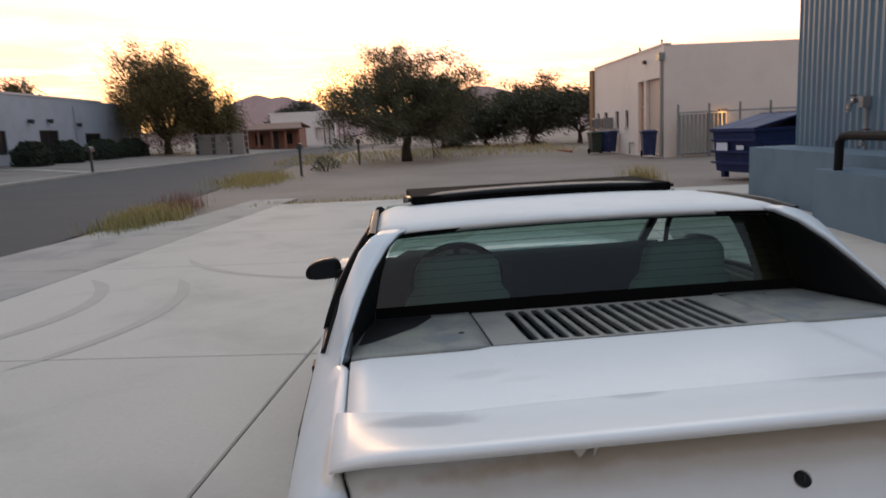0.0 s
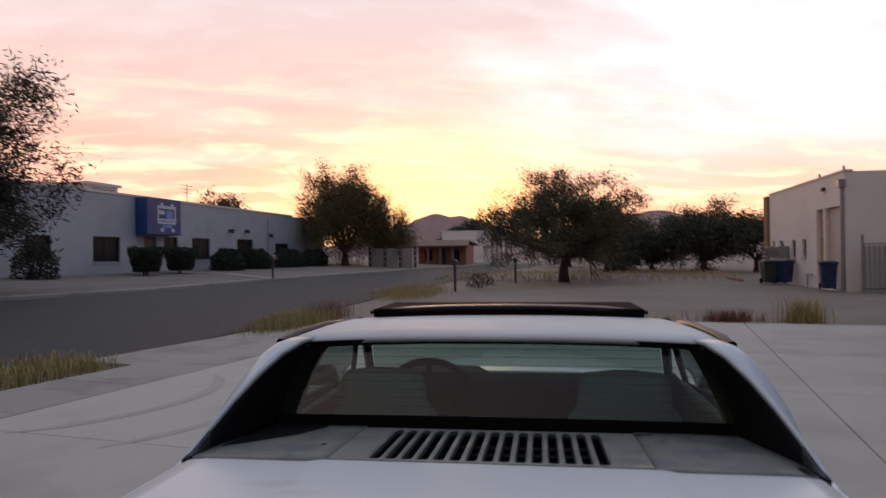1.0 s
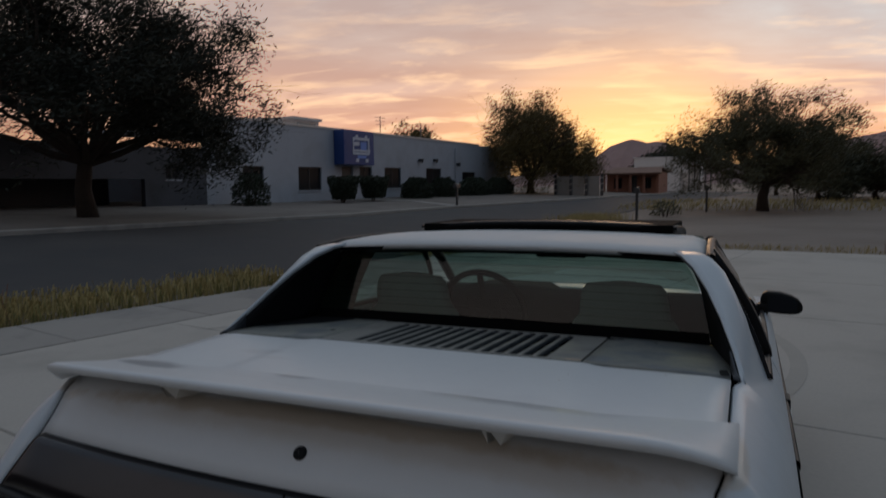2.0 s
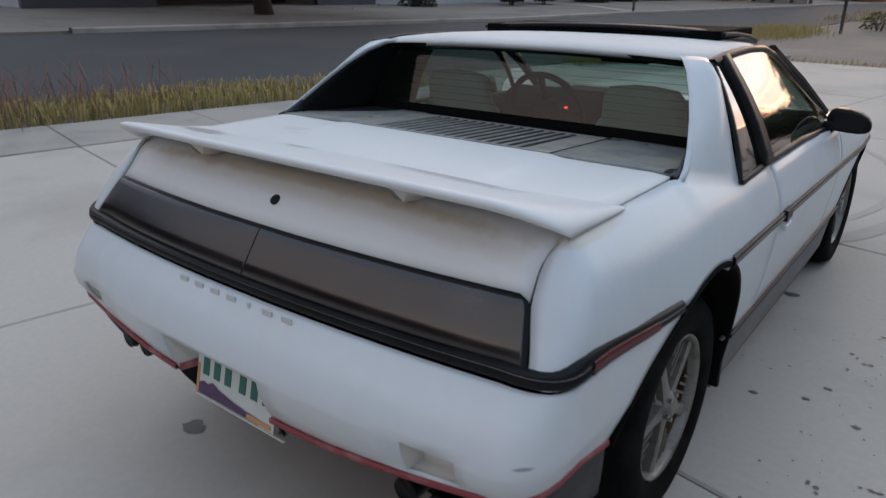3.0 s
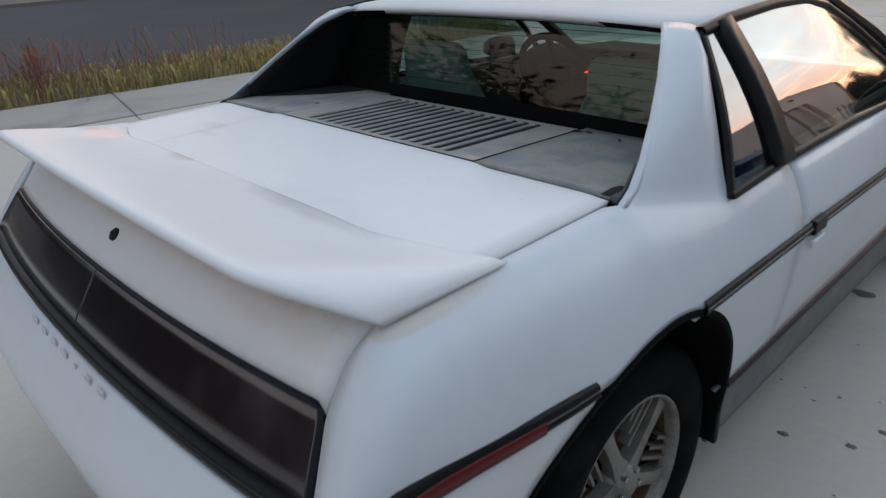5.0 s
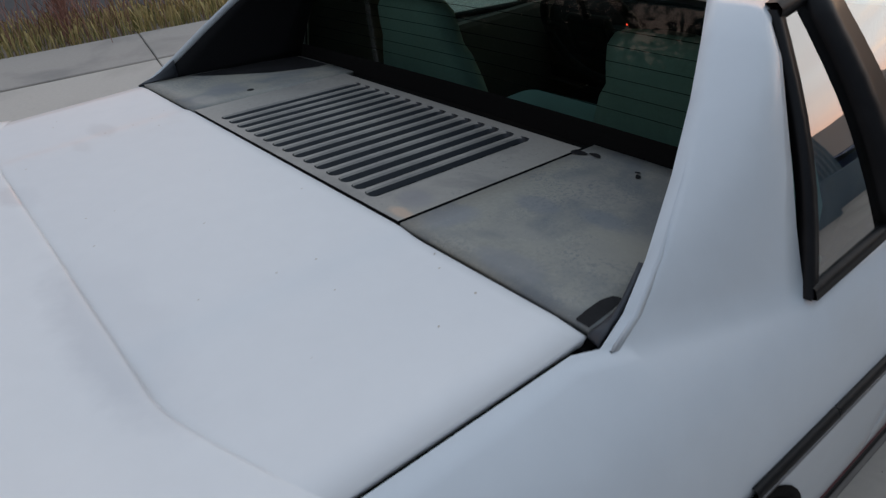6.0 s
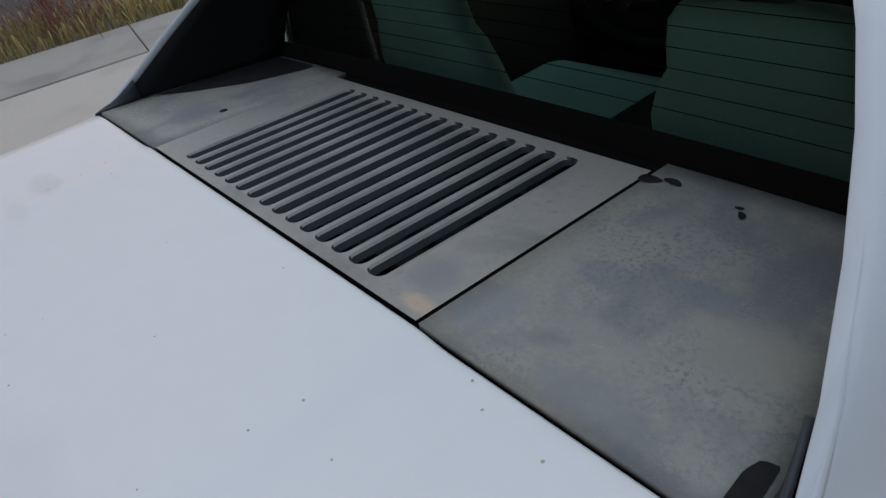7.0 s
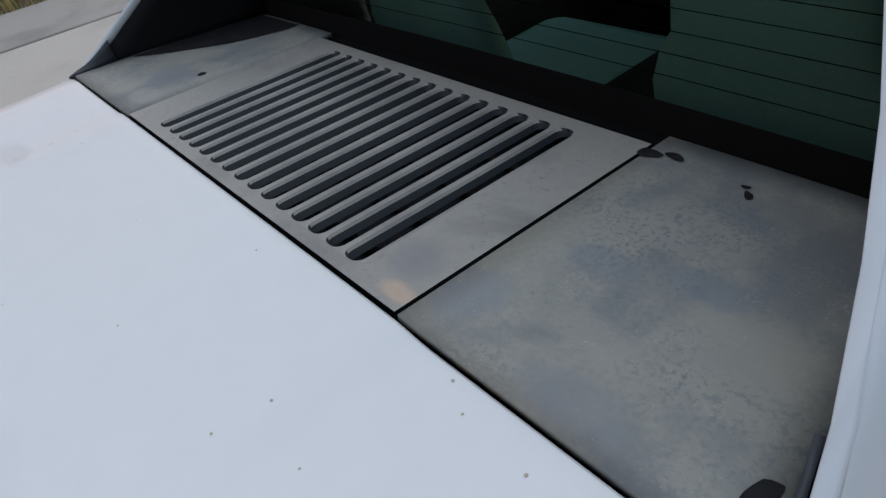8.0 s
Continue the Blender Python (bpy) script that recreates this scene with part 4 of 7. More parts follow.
path_pts = [at(0.3, 0.3, 0)[:2], at(1.6, 4.0, 0)[:2], (-13.9, 33.0)]
rows = []
for x, y in path_pts:
    rows.append([(x, y - 0.6, ground_z(x, y) + 0.035), (x, y + 0.6, ground_z(x, y) + 0.035)])
tagged(solid(part("walkway", sheet(rows), walk_conc), 0.06, core=(-18, 35, -50)), "pale concrete walkway to the entrance", "walkway", kind="structure")

# beige workshop on the far side of the lot
at = wall_frame((12.13, 37.4), (11.43, 26.04))
L = 11.38
shop = empty("workshop_building", "beige block workshop with a roll-up door and parapet", "building", (12, 32, 0))
R_WIN = [(L - 5.15, L - 4.65), (L - 6.75, L - 6.2), (L - 8.8, L - 8.2), (L - 10.2, L - 9.7)]
part("wall", wall_with_holes(at, 0.7, L, -0.2, 4.45, 0.25, [(a, b, 1.22, 2.02) for a, b in R_WIN] + [(L - 2.2, L - 0.2, 0.05, 3.2), (L - 3.25, L - 2.4, 0.05, 3.2)]), stucco_beige, shop)
part("pilaster", block(at, 0.0, 0.7, -0.4, 0.12, -0.2, 4.4), brown_wall, shop, "brown painted corner pier")
part("wall", wall_with_holes(wall_frame((11.43, 26.04), (27.0, 25.6)), 0.0, 15.6, -0.2, 4.45, 0.25, []), stucco_beige, shop)
part("wall", block(at, 0.7, L, -15.5, -15.25, -0.2, 4.4), stucco_beige, shop)
part("wall", block(at, 0.4, 0.65, -15.25, -0.25, -0.2, 4.4), stucco_beige, shop)
part("roof", block(at, 0.7, L - 0.2, -15.2, -0.25, 4.1, 4.2), stucco_beige, shop)
part("coping", block(at, 0.7, L + 0.04, -0.28, 0.04, 4.454, 4.52), stucco_beige, shop)
for a, b in R_WIN:
    window(at, a, b, 1.22, 2.02, shop, bars=0)
roll = part("rollup_door", block(at, L - 2.17, L - 0.23, -0.2, -0.17, 0.06, 3.18), door_white, shop, "white ribbed roll-up door")
for k in range(26):
    part("slat", block(at, L - 2.15, L - 0.25, -0.168, -0.15, 0.09 + 0.119 * k, 0.19 + 0.119 * k), door_white, roll)
part("door", block(at, L - 3.2, L - 2.45, -0.2, -0.15, 0.05, 2.1), door_orange_lit, shop, "side door with orange light in its colour")
part("transom", block(at, L - 3.2, L - 2.45, -0.2, -0.17, 2.15, 3.15), door_orange_lit, shop)
part("downpipe", tube([at(L - 0.02, 0.09, 0), at(L - 0.02, 0.09, 4.0)], 0.07, 8), galv, shop)
part("rain_head", block(at, L - 0.2, L + 0.12, 0.0, 0.25, 3.85, 4.15), galv, shop)
for s in (L - 3.0, L - 6.0):
    part("vent_pipe", tube([at(s, -1.0, 4.2), at(s, -1.0, 5.0)], 0.05, 7), galv, shop)
for s in (L - 7.5, L - 9.25):
    cooler = empty("window_cooler", "small grey window cooler on the wall", "cooler", at(s, 0.2, 1.5), "window coolers")
    part("case", block(at, s - 0.35, s + 0.35, 0.003, 0.5, 1.2, 1.75, bevel=0.02), galv, cooler)
    part("grille", block(at, s - 0.28, s + 0.28, 0.505, 0.52, 1.28, 1.68), frame_dark, cooler)
part("meter_pipe", tube([at(L - 4.2, 0.1, 0.0), at(L - 4.2, 0.1, 0.5), at(L - 3.6, 0.1, 0.5)], 0.04, 6), galv, shop)
planter = part("planter_edge", block(at, -1.5, 2.0, 1.6, 1.8, -0.05, 0.12), brick_red)
tagged(planter, "low brick planter edging", "edging")
lamp = empty("wall_lamp", "small dark lamp under the workshop parapet", "lamp", at(L - 2.2, 0.1, 3.95), "wall lamps")
part("bracket", block(at, L - 2.3, L - 2.1, 0.002, 0.15, 3.9, 4.05), frame_dark, lamp)

# chain-link gate with slats beside the workshop
fence = empty("chain_link_fence", "grey chain-link fence with privacy slats and steel posts", "fence", (14, 25.7, 0))
for k in range(9):
    x = 11.7 + 1.3 * k
    part("post", tube([(x, 25.3, -0.1), (x, 25.3, 2.05)], 0.045, 7), galv, fence)
for k in range(12):
    x = 11.78 + 0.17 * k
    part("slat", box(x, 25.34, 0.85, 0.135, 0.012, 1.6), slat_grey, fence)
links = bmesh.new()
for k in range(84):
    x = 12.3 + 0.13 * k
    for s in (1, -1):
        a, b = (x, 0.12) if s > 0 else (x, 1.7), (x + 1.58, 1.7) if s > 0 else (x + 1.58, 0.12)
        if a[0] > 13.8 and b[0] < 22.1:
            tube([(a[0], 25.34, a[1]), (b[0], 25.34, b[1])], 0.004, 3, links, False)
tagged(part("wire_mesh", links, galv, fence, "diamond wire mesh"), kind="stuff")
for z in (0.12, 1.72):
    part("rail", tube([(11.7, 25.3, z), (22.1, 25.3, z)], 0.03, 6), galv, fence)
lamp = empty("lit_lantern", "glowing orange lantern on the wall behind the fence", "lamp", (14.6, 25.9, 1.6))
part("glass", box(13.8, 25.77, 1.45, 0.28, 0.1, 0.62, 0.02), glowing("lantern_glow", (1.0, 0.55, 0.2), 1.6), lamp)
part("cap", box(13.8, 25.77, 1.785, 0.36, 0.14, 0.05, 0.01), frame_dark, lamp)


def wheelie(x, y, material, label, turn=0):
    bin_ob = empty("wheeled_bin", label, "bin", (x, y, 0), "wheeled bins", local=True)
    bm = sheet([[(-w, -d, z), (w, -d, z), (w, d, z), (-w, d, z)] for w, d, z in ((0.22, 0.25, 0.06), (0.23, 0.27, 0.1), (0.29, 0.34, 0.95), (0.32, 0.37, 0.97), (0.32, 0.37, 1.02))], loop=True)
    bm.faces.new(list(bm.verts)[:4])
    part("body", bm, material, bin_ob)
    part("lid", sheet([[(-w, -d - 0.03, z), (w, -d - 0.03, z), (w, d, z), (-w, d, z)] for w, d, z in ((0.33, 0.39, 1.02), (0.33, 0.39, 1.05), (0.2, 0.28, 1.1), (0.0, 0.0, 1.1))], loop=True), material, bin_ob)
    part("handle", tube([(-0.2, 0.44, 0.95), (0.2, 0.44, 0.95)], 0.02, 6), material, bin_ob)
    for s in (-0.26, 0.26):
        part("wheel", tube([(s - 0.03, 0.25, 0.13), (s + 0.03, 0.25, 0.13)], 0.13, 12), rubber, bin_ob)
    part("label_bar", box(0, -0.315, 0.78, 0.2, 0.012, 0.1), sign_white, bin_ob)
    bin_ob.rotation_euler = (0, 0, radians(turn))
    return bin_ob


wheelie(10.72, 32.6, bin_green, "dark green wheeled bin against the workshop wall")
wheelie(11.3, 32.3, bin_blue, "blue wheeled bin beside the green one", 20)
wheelie(11.02, 26.6, bin_blue, "blue wheeled bin before the roll-up door", -15)

# steel dumpster by the blue building
dump = empty("dumpster", "blue steel dumpster with a sloping dark lid", "dumpster", (8.3, 14.6, 0), local=True)
ring = lambda w, y0, y1, z: [(-w, y0, z), (w, y0, z), (w, y1, z), (-w, y1, z)]  # noqa: E731
bm = sheet([ring(0.85, -0.55, 0.6, 0.12), ring(0.92, -0.6, 0.62, 0.14), ring(0.92, -0.72, 0.62, 1.1)], loop=True)
bm.faces.new(list(bm.verts)[:4])
part("body", bm, dump_blue, dump)
part("rim", sheet([ring(0.96, -0.76, 0.66, 1.08), ring(0.98, -0.78, 0.68, 1.1), ring(0.98, -0.78, 0.68, 1.16), ring(0.9, -0.7, 0.6, 1.16)], loop=True), dump_blue, dump)
for s in (-0.48, 0.48):
    lid = sheet([[(s - 0.46, -0.78, 1.17), (s + 0.46, -0.78, 1.17)], [(s - 0.46, -0.1, 1.32), (s + 0.46, -0.1, 1.32)], [(s - 0.46, 0.7, 1.5), (s + 0.46, 0.7, 1.5)]])
    solid(part("lid", lid, dump_blue, dump), 0.04, core=(0, 0, 0))
part("back_panel", box(0, 0.66, 1.3, 1.9, 0.05, 0.4), dump_blue, dump)
for s in (-0.95, 0.95):
    part("lift_pocket", box(s, -0.1, 0.75, 0.1, 0.9, 0.16, 0.015), dump_blue, dump)
for k in range(3):
    part("rib", box(0, -0.735, 0.35 + 0.27 * k, 1.86, 0.05, 0.05), dump_blue, dump)
part("label_bar", box(-0.45, -0.742, 0.72, 0.5, 0.012, 0.22), sign_white, dump)
part("label_bar", box(0.35, -0.742, 0.72, 0.3, 0.012, 0.1), sign_white, dump)
for s in (-0.75, 0.75):
    for y in (-0.45, 0.5):
        part("skid", box(s, y, 0.05, 0.14, 0.14, 0.16), dump_blue, dump)
dump.rotation_euler = (0, 0, radians(-82))
dump.scale = (0.84, 1.0, 1.0)
dump.location = (8.7, 14.35, 0.02)

# blue steel building beside the driveway
shed = empty("blue_steel_building", "blue corrugated steel building on a painted block base", "building", site(5.5, 4, 0))


def sbox(u0, u1, v0, v1, z0, z1):
    bm = bmesh.new()
    v = [bm.verts.new(site(u, w, z)) for z in (z0, z1) for u, w in ((u0, v0), (u1, v0), (u1, v1), (u0, v1))]
    for f in ((0, 1, 2, 3), (4, 5, 6, 7), (0, 1, 5, 4), (1, 2, 6, 5), (2, 3, 7, 6), (3, 0, 4, 7)):
        bm.faces.new([v[i] for i in f])
    return bm


part("base_wall", sbox(4.4, 11.5, 5.6, 11.9, -0.1, 0.88), blue_block, shed)
part("pier", sbox(3.86, 4.397, 5.6, 7.95, -0.1, 0.72), blue_block, shed)
rows = [[], []]
outline = [(5.15, 5.7 + 0.05 * k) for k in range(121)] + [(5.15 + 0.05 * k, 11.75) for k in range(1, 124)]
for i, (u, v) in enumerate(outline):
    d = (0, 0, 0.035, 0.035)[i % 4]
    uu, vv = (u + d, v) if i < 121 else (u, v - d)
    for k, z in enumerate((0.88, 6.2)):
        rows[k].append(site(uu, vv, z))
part("cladding", sheet(rows), blue_metal, shed)
part("wall", sbox(5.25, 11.3, 5.75, 11.65, 0.87, 6.1), blue_metal, shed)
part("eave", sbox(5.0, 11.6, 5.5, 11.9, 6.2, 6.4), blue_metal, shed)
part("pipe", tube([site(4.0, 6.2, 1.16), site(3.98, 7.3, 1.16), site(3.965, 7.44, 1.14), site(3.96, 7.5, 1.08), site(3.96, 7.51, 0.72)], 0.055, 10), pipe_black, shed, "black bent pipe")
for v, z in ((9.35, 1.6), (8.95, 1.1)):
    tap = part("tap", tube([site(5.16, v, z), site(4.98, v, z), site(4.95, v, z - 0.03), site(4.94, v, z - 0.16)], [0.03, 0.04, 0.045, 0.035], 9), chrome, shed, "dull metal tap")
    part("tap_wheel", tube([site(5.0, v, z + 0.07), site(5.0, v, z + 0.09)], 0.055, 10), rust_dark, tap)
    part("tap_stem", tube([site(5.0, v, z), site(5.0, v, z + 0.08)], 0.015, 6), chrome, tap)
part("conduit", tube([site(5.12, 9.2, 0.88), site(5.12, 9.2, 1.55)], 0.022, 6), galv, shed)
part("conduit_box", sbox(5.03, 5.14, 9.14, 9.26, 1.5, 1.66), galv, shed)


# ---- street things ----


def mailbox(x, y, h, label):
    g = ground_z(x, y) - 0.08
    m = empty("mailbox", label, "mailbox", (x, y, g), "roadside mailboxes", local=True)
    part("post", box(0, 0, h * 0.42, 0.1, 0.1, h * 0.86, 0.008), frame_dark, m)
    prof = [(-0.11, 0.0), (-0.11, 0.14), (-0.08, 0.21), (0, 0.25), (0.08, 0.21), (0.11, 0.14), (0.11, 0.0)]
    bm = sheet([[(px, yy, h * 0.85 + pz) for px, pz in prof] for yy in (-0.27, 0.27)], loop=True)
    bm.faces.new([v for v in bm.verts if v.co.y < 0])
    bm.faces.new([v for v in bm.verts if v.co.y > 0])
    part("box", bm, frame_dark, m)
    part("flag", box(0.125, 0.1, h * 0.95, 0.012, 0.04, 0.16), red_marker, m)
    return m


mailbox(-3.45, 27.6, 1.32, "dark mailbox on a post beside dry grass")
mailbox(-1.15, 35.0, 1.3, "dark mailbox on a post near the mesquite")
mailbox(-13.7, 33.0, 1.25, "dark mailbox at the far kerb")
bush("low dry brown bush by the street", -2.6, 30.4, 0.7, 0.7, 0.6, 420, leaf_olive, 81, 0.06)

# gate, brick house and white hall further down the street
gate = empty("street_gate", "grey panel gate with striped posts", "gate", (-12, 56, 0.3))
for k in range(3):
    x = -13.6 + 1.25 * k
    part("panel", box(x, 56, 1.2, 1.1, 0.06, 1.9), slat_grey, gate)
for k in range(4):
    x = -14.2 + 1.3 * k
    post = part("post", box(x, 55.9, 1.2, 0.22, 0.22, 2.2, 0.01), frame_dark, gate)
    for j in range(4):
        part("band", box(x, 55.9, 0.5 + 0.5 * j, 0.235, 0.235, 0.1), slat_grey, post)
house = empty("brick_house", "small red-brown brick house with a tiled awning", "house", (-10.0, 72, 0.4))
hat = wall_frame((-7.5, 70.0), (-12.5, 70.3))
part("wall", wall_with_holes(hat, 0, 5.0, 0.3, 2.7, 0.25, [(0.6, 1.4, 1.0, 2.1), (2.0, 2.8, 0.5, 2.3), (3.5, 4.3, 1.0, 2.1)]), brick_red, house)
part("wall", box(-10.0, 74.5, 1.5, 5.0, 8.4, 2.4), brick_red, house)
rows = [[(-13.0, 68.6, 2.55), (-7.0, 68.4, 2.55)], [(-12.4, 74.5, 3.25), (-7.6, 74.5, 3.25)], [(-13.0, 79.5, 2.8), (-7.0, 79.5, 2.8)]]
solid(part("roof", sheet(rows), roof_tile, house), 0.15, core=(-10, 74, 0))
for k in range(5):
    part("column", box(-12.6 + 1.3 * k, 68.9, 1.45, 0.22, 0.22, 2.3), brick_red, house)
for a, b, c, d in ((0.6, 1.4, 1.0, 2.1), (3.5, 4.3, 1.0, 2.1)):
    window(hat, a, b, c, d, house)
part("door", block(hat, 2.02, 2.78, -0.2, -0.12, 0.5, 2.28), frame_dark, house)
far_hall = empty("white_hall", "plain white hall far down the street", "building", (-9, 98, 0.5))
part("wall", wall_with_holes(wall_frame((-5.2, 95), (-13.5, 95.3)), 0, 8.3, 0.3, 4.9, 0.3, [(1.4, 2.4, 1.3, 2.8)]), white_far, far_hall)
part("wall", box(-9.4, 101.8, 2.6, 8.0, 13, 4.4), white_far, far_hall)
part("roof", box(-9.4, 101.6, 4.98, 8.5, 13.4, 0.12), white_far, far_hall)
part("awning", box(-5.0, 93.8, 3.7, 3.0, 2.2, 0.16), roof_tile, far_hall)
for k in range(5):
    part("post", box(-6.3 + 0.65 * k, 93.0, 2.1, 0.14, 0.14, 3.1), frame_dark, far_hall)
# mountains and far ground line
ridge = [(-900, 12), (-520, 24), (-400, 40), (-330, 58), (-300, 72), (-280, 85), (-255, 96), (-238, 101), (-222, 98), (-200, 92), (-182, 94), (-165, 92), (-140, 83), (-112, 76), (-85, 62), (-40, 48), (0, 42), (70, 50), (150, 76), (230, 96), (265, 99), (330, 82), (420, 55), (600, 30), (900, 12)]
rows = [[], [], []]
for i in range(161):
    x = -900 + 1800 * i / 160
    h = lerp(ridge, x + 2) + 5 * noise.noise(Vector((x * 0.03, 0, 0))) + 2.5 * noise.noise(Vector((x * 0.11, 2, 0)))
    rows[0].append((x, 1420 + 30 * noise.noise(Vector((x * 0.02, 5, 0))), -5))
    rows[1].append((x, 1500 + 25 * noise.noise(Vector((x * 0.05, 7, 0))), h * 0.6))
    rows[2].append((x, 1560, h))
tagged(part("mountain_ridge", sheet(rows), hill, smooth=False), "hazy purple-brown mountain ridge at the horizon", "mountain", kind="structure")
# ---- the parked car: x to its right, y ahead from the rear axle ----
car = empty("sports_car", "white two-seat mid-engine coupe with dusty paint parked on concrete", "car", (0, 1.2, 0), local=False)
SECTION = [(0.2, 0.795), (0.3, 0.81), (0.41, 0.826), (0.55, 0.845), (0.66, 0.856), (0.715, 0.858), (0.76, 0.85), (0.8, 0.838), (0.84, 0.82), (0.872, 0.798), (0.9, 0.768), (0.918, 0.745), (0.933, 0.722)]
PLAN = [(-0.75, -0.05), (-0.6, -0.028), (-0.44, -0.014), (-0.2, -0.003), (0.1, 0.0), (1.6, 0.0), (2.2, -0.008), (2.6, -0.03), (2.9, -0.075), (3.05, -0.12), (3.15, -0.2)]


def side_x(y, z):
    fade = lerp([(0.74, 1.0), (0.92, 0.1)], z) if y < 0 else 1.0
    return lerp(SECTION, z) + lerp(PLAN, y) * fade


def flip(p, s):
    return (p[0] * s, p[1], p[2])


def both(fn):
    for s in (1, -1):
        fn(s)


ARCH_R, ARCH_B, ARCH_H, WHEEL_Z = 0.35, 0.5, 0.42, 0.31
ARCHES = ((0.0, ARCH_R, ARCH_B, ARCH_H), (2.373, 0.36, 0.4, 0.345))


def arch_z(y, low):
    """The lower edge of a side panel: the sill, or the arch over a wheel."""
    z = low
    for cy, fore, aft, high in ARCHES:
        d = abs(y - cy) / (fore if y > cy else aft)
        if d < 1:
            z = max(z, WHEEL_Z + high * math.sqrt(1 - d * d))
    return z


def side_panel(name, y0, y1, low, top, s, material, parent, label="", n=40, rows=14, proud=0.0):
    """A curved body side from low to top(y), cut out over the wheels."""
    ys = sorted({y0 + (y1 - y0) * i / n for i in range(n + 1)} | {c + d for c, fore, aft, _ in ARCHES for d in (-aft, fore, -aft + 0.004, fore - 0.004, -aft + 0.015, fore - 0.015, -aft + 0.035, fore - 0.035) if y0 <= c + d <= y1})
    cols = []
    for y in ys:
        a, b = arch_z(y, low), top(y) if callable(top) else top
        a = min(a, b - 0.002)
        cols.append([flip((side_x(y, a + (b - a) * k / rows) + proud, y, a + (b - a) * k / rows), s) for k in range(rows + 1)])
    return solid(part(name, sheet(cols), material, parent, label, True), 0.012)


TRIM_Z = [(-0.75, 0.722), (0.6, 0.705), (1.6, 0.68), (2.8, 0.625), (3.2, 0.6)]


def trim_z(y):
    return lerp(TRIM_Z, y)


def rear_y(z, x):
    """The sloping tail above the black strip."""
    prof = [(0.71, -0.757), (0.748, -0.735), (0.832, -0.676), (0.888, -0.63), (0.915, -0.604), (0.938, -0.57), (0.95, -0.52)]
    return lerp(prof, z) + 0.042 * min(1.0, abs(x) / 0.7) ** 2.2


LID_EDGE = [(0.83, 0.705), (0.868, 0.6995), (0.894, 0.699), (0.914, 0.706), (0.928, 0.7155)]


# decklid: a flat top and a sloping tail, its middle a little raised
def lid_width(y, z):
    return lerp(LID_EDGE, z)


lid_rows = []
for k, (y, z) in enumerate([(-0.007, 0.936), (-0.0105, 0.9385), (-0.026, 0.939)] + [(-0.03 - 0.05 * i, 0.939) for i in range(1, 10)] + [(-0.515, 0.938), (-0.545, 0.9355), (-0.565, 0.932), (-0.585, 0.922), (-0.604, 0.912), (-0.63, 0.885), (-0.65, 0.86), (-0.676, 0.829)]):
    row = []
    w = lid_width(y, z)
    for x in sorted({-w + 2 * w * i / 32 for i in range(33)} | {sx * q for sx in (1, -1) for q in (0.37, 0.385, 0.395, 0.405, 0.415, 0.43)}):
        raise_mid = 0.006 / (1 + math.exp((abs(x) - 0.405) / 0.009)) * (1 if z > 0.925 else 0.3)
        bow = 0.042 * (abs(x) / 0.7) ** 2.2 if y < -0.5 else 0.0
        edge = -0.004 * max(0, (abs(x) - w + 0.03) / 0.03) ** 2
        row.append((x, y + bow * min(1, (-0.5 - y) / 0.06), z + raise_mid + edge))
    lid_rows.append(row)
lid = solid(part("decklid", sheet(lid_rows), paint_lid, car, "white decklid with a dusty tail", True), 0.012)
part("lid_gutter", sheet([[(sx * (0.719 + d), y, 0.915) for d in (-0.02, 0.012)] for sx, y in ((1, 0.0), (1, -0.5))]), dark_void, car)
part("lid_gutter", sheet([[(-0.719 + d, y, 0.915) for d in (-0.012, 0.02)] for y in (0.0, -0.5)]), dark_void, car)
specks = bmesh.new()
rng = random.Random(21)
for x, y in [(0.173, -0.042), (0.378, -0.134), (0.579, -0.04), (0.506, -0.035), (0.475, -0.018), (-0.022, -0.112), (-0.403, -0.181)] + [(rng.uniform(-0.6, 0.6), rng.uniform(-0.36, -0.02)) for _ in range(16)]:
    z = 0.939 + 0.006 / (1 + math.exp((abs(x) - 0.405) / 0.009))
    r = rng.uniform(0.0008, 0.0018)
    rim = [specks.verts.new((x + r * rng.uniform(0.7, 1.3) * math.cos(a), y + r * rng.uniform(0.7, 1.3) * math.sin(a), z + 0.0004)) for a in (0, 1.05, 2.1, 3.14, 4.2, 5.24)]
    tip = specks.verts.new((x, y, z + 0.001))
    for i in range(6):
        specks.faces.new((rim[i], rim[(i + 1) % 6], tip))
part("grit", specks, grime, lid, "specks of dark grit")
lock = part("lock", tube([(0, -0.622, 0.881), (0, -0.631, 0.8905), (0, -0.6325, 0.892)], [0.0135, 0.0135, 0.01], 18), trim_black, lid, "round black keyhole")
part("keyhole", box(0, -0.634, 0.8925, 0.002, 0.003, 0.009), valance_grey, lock)

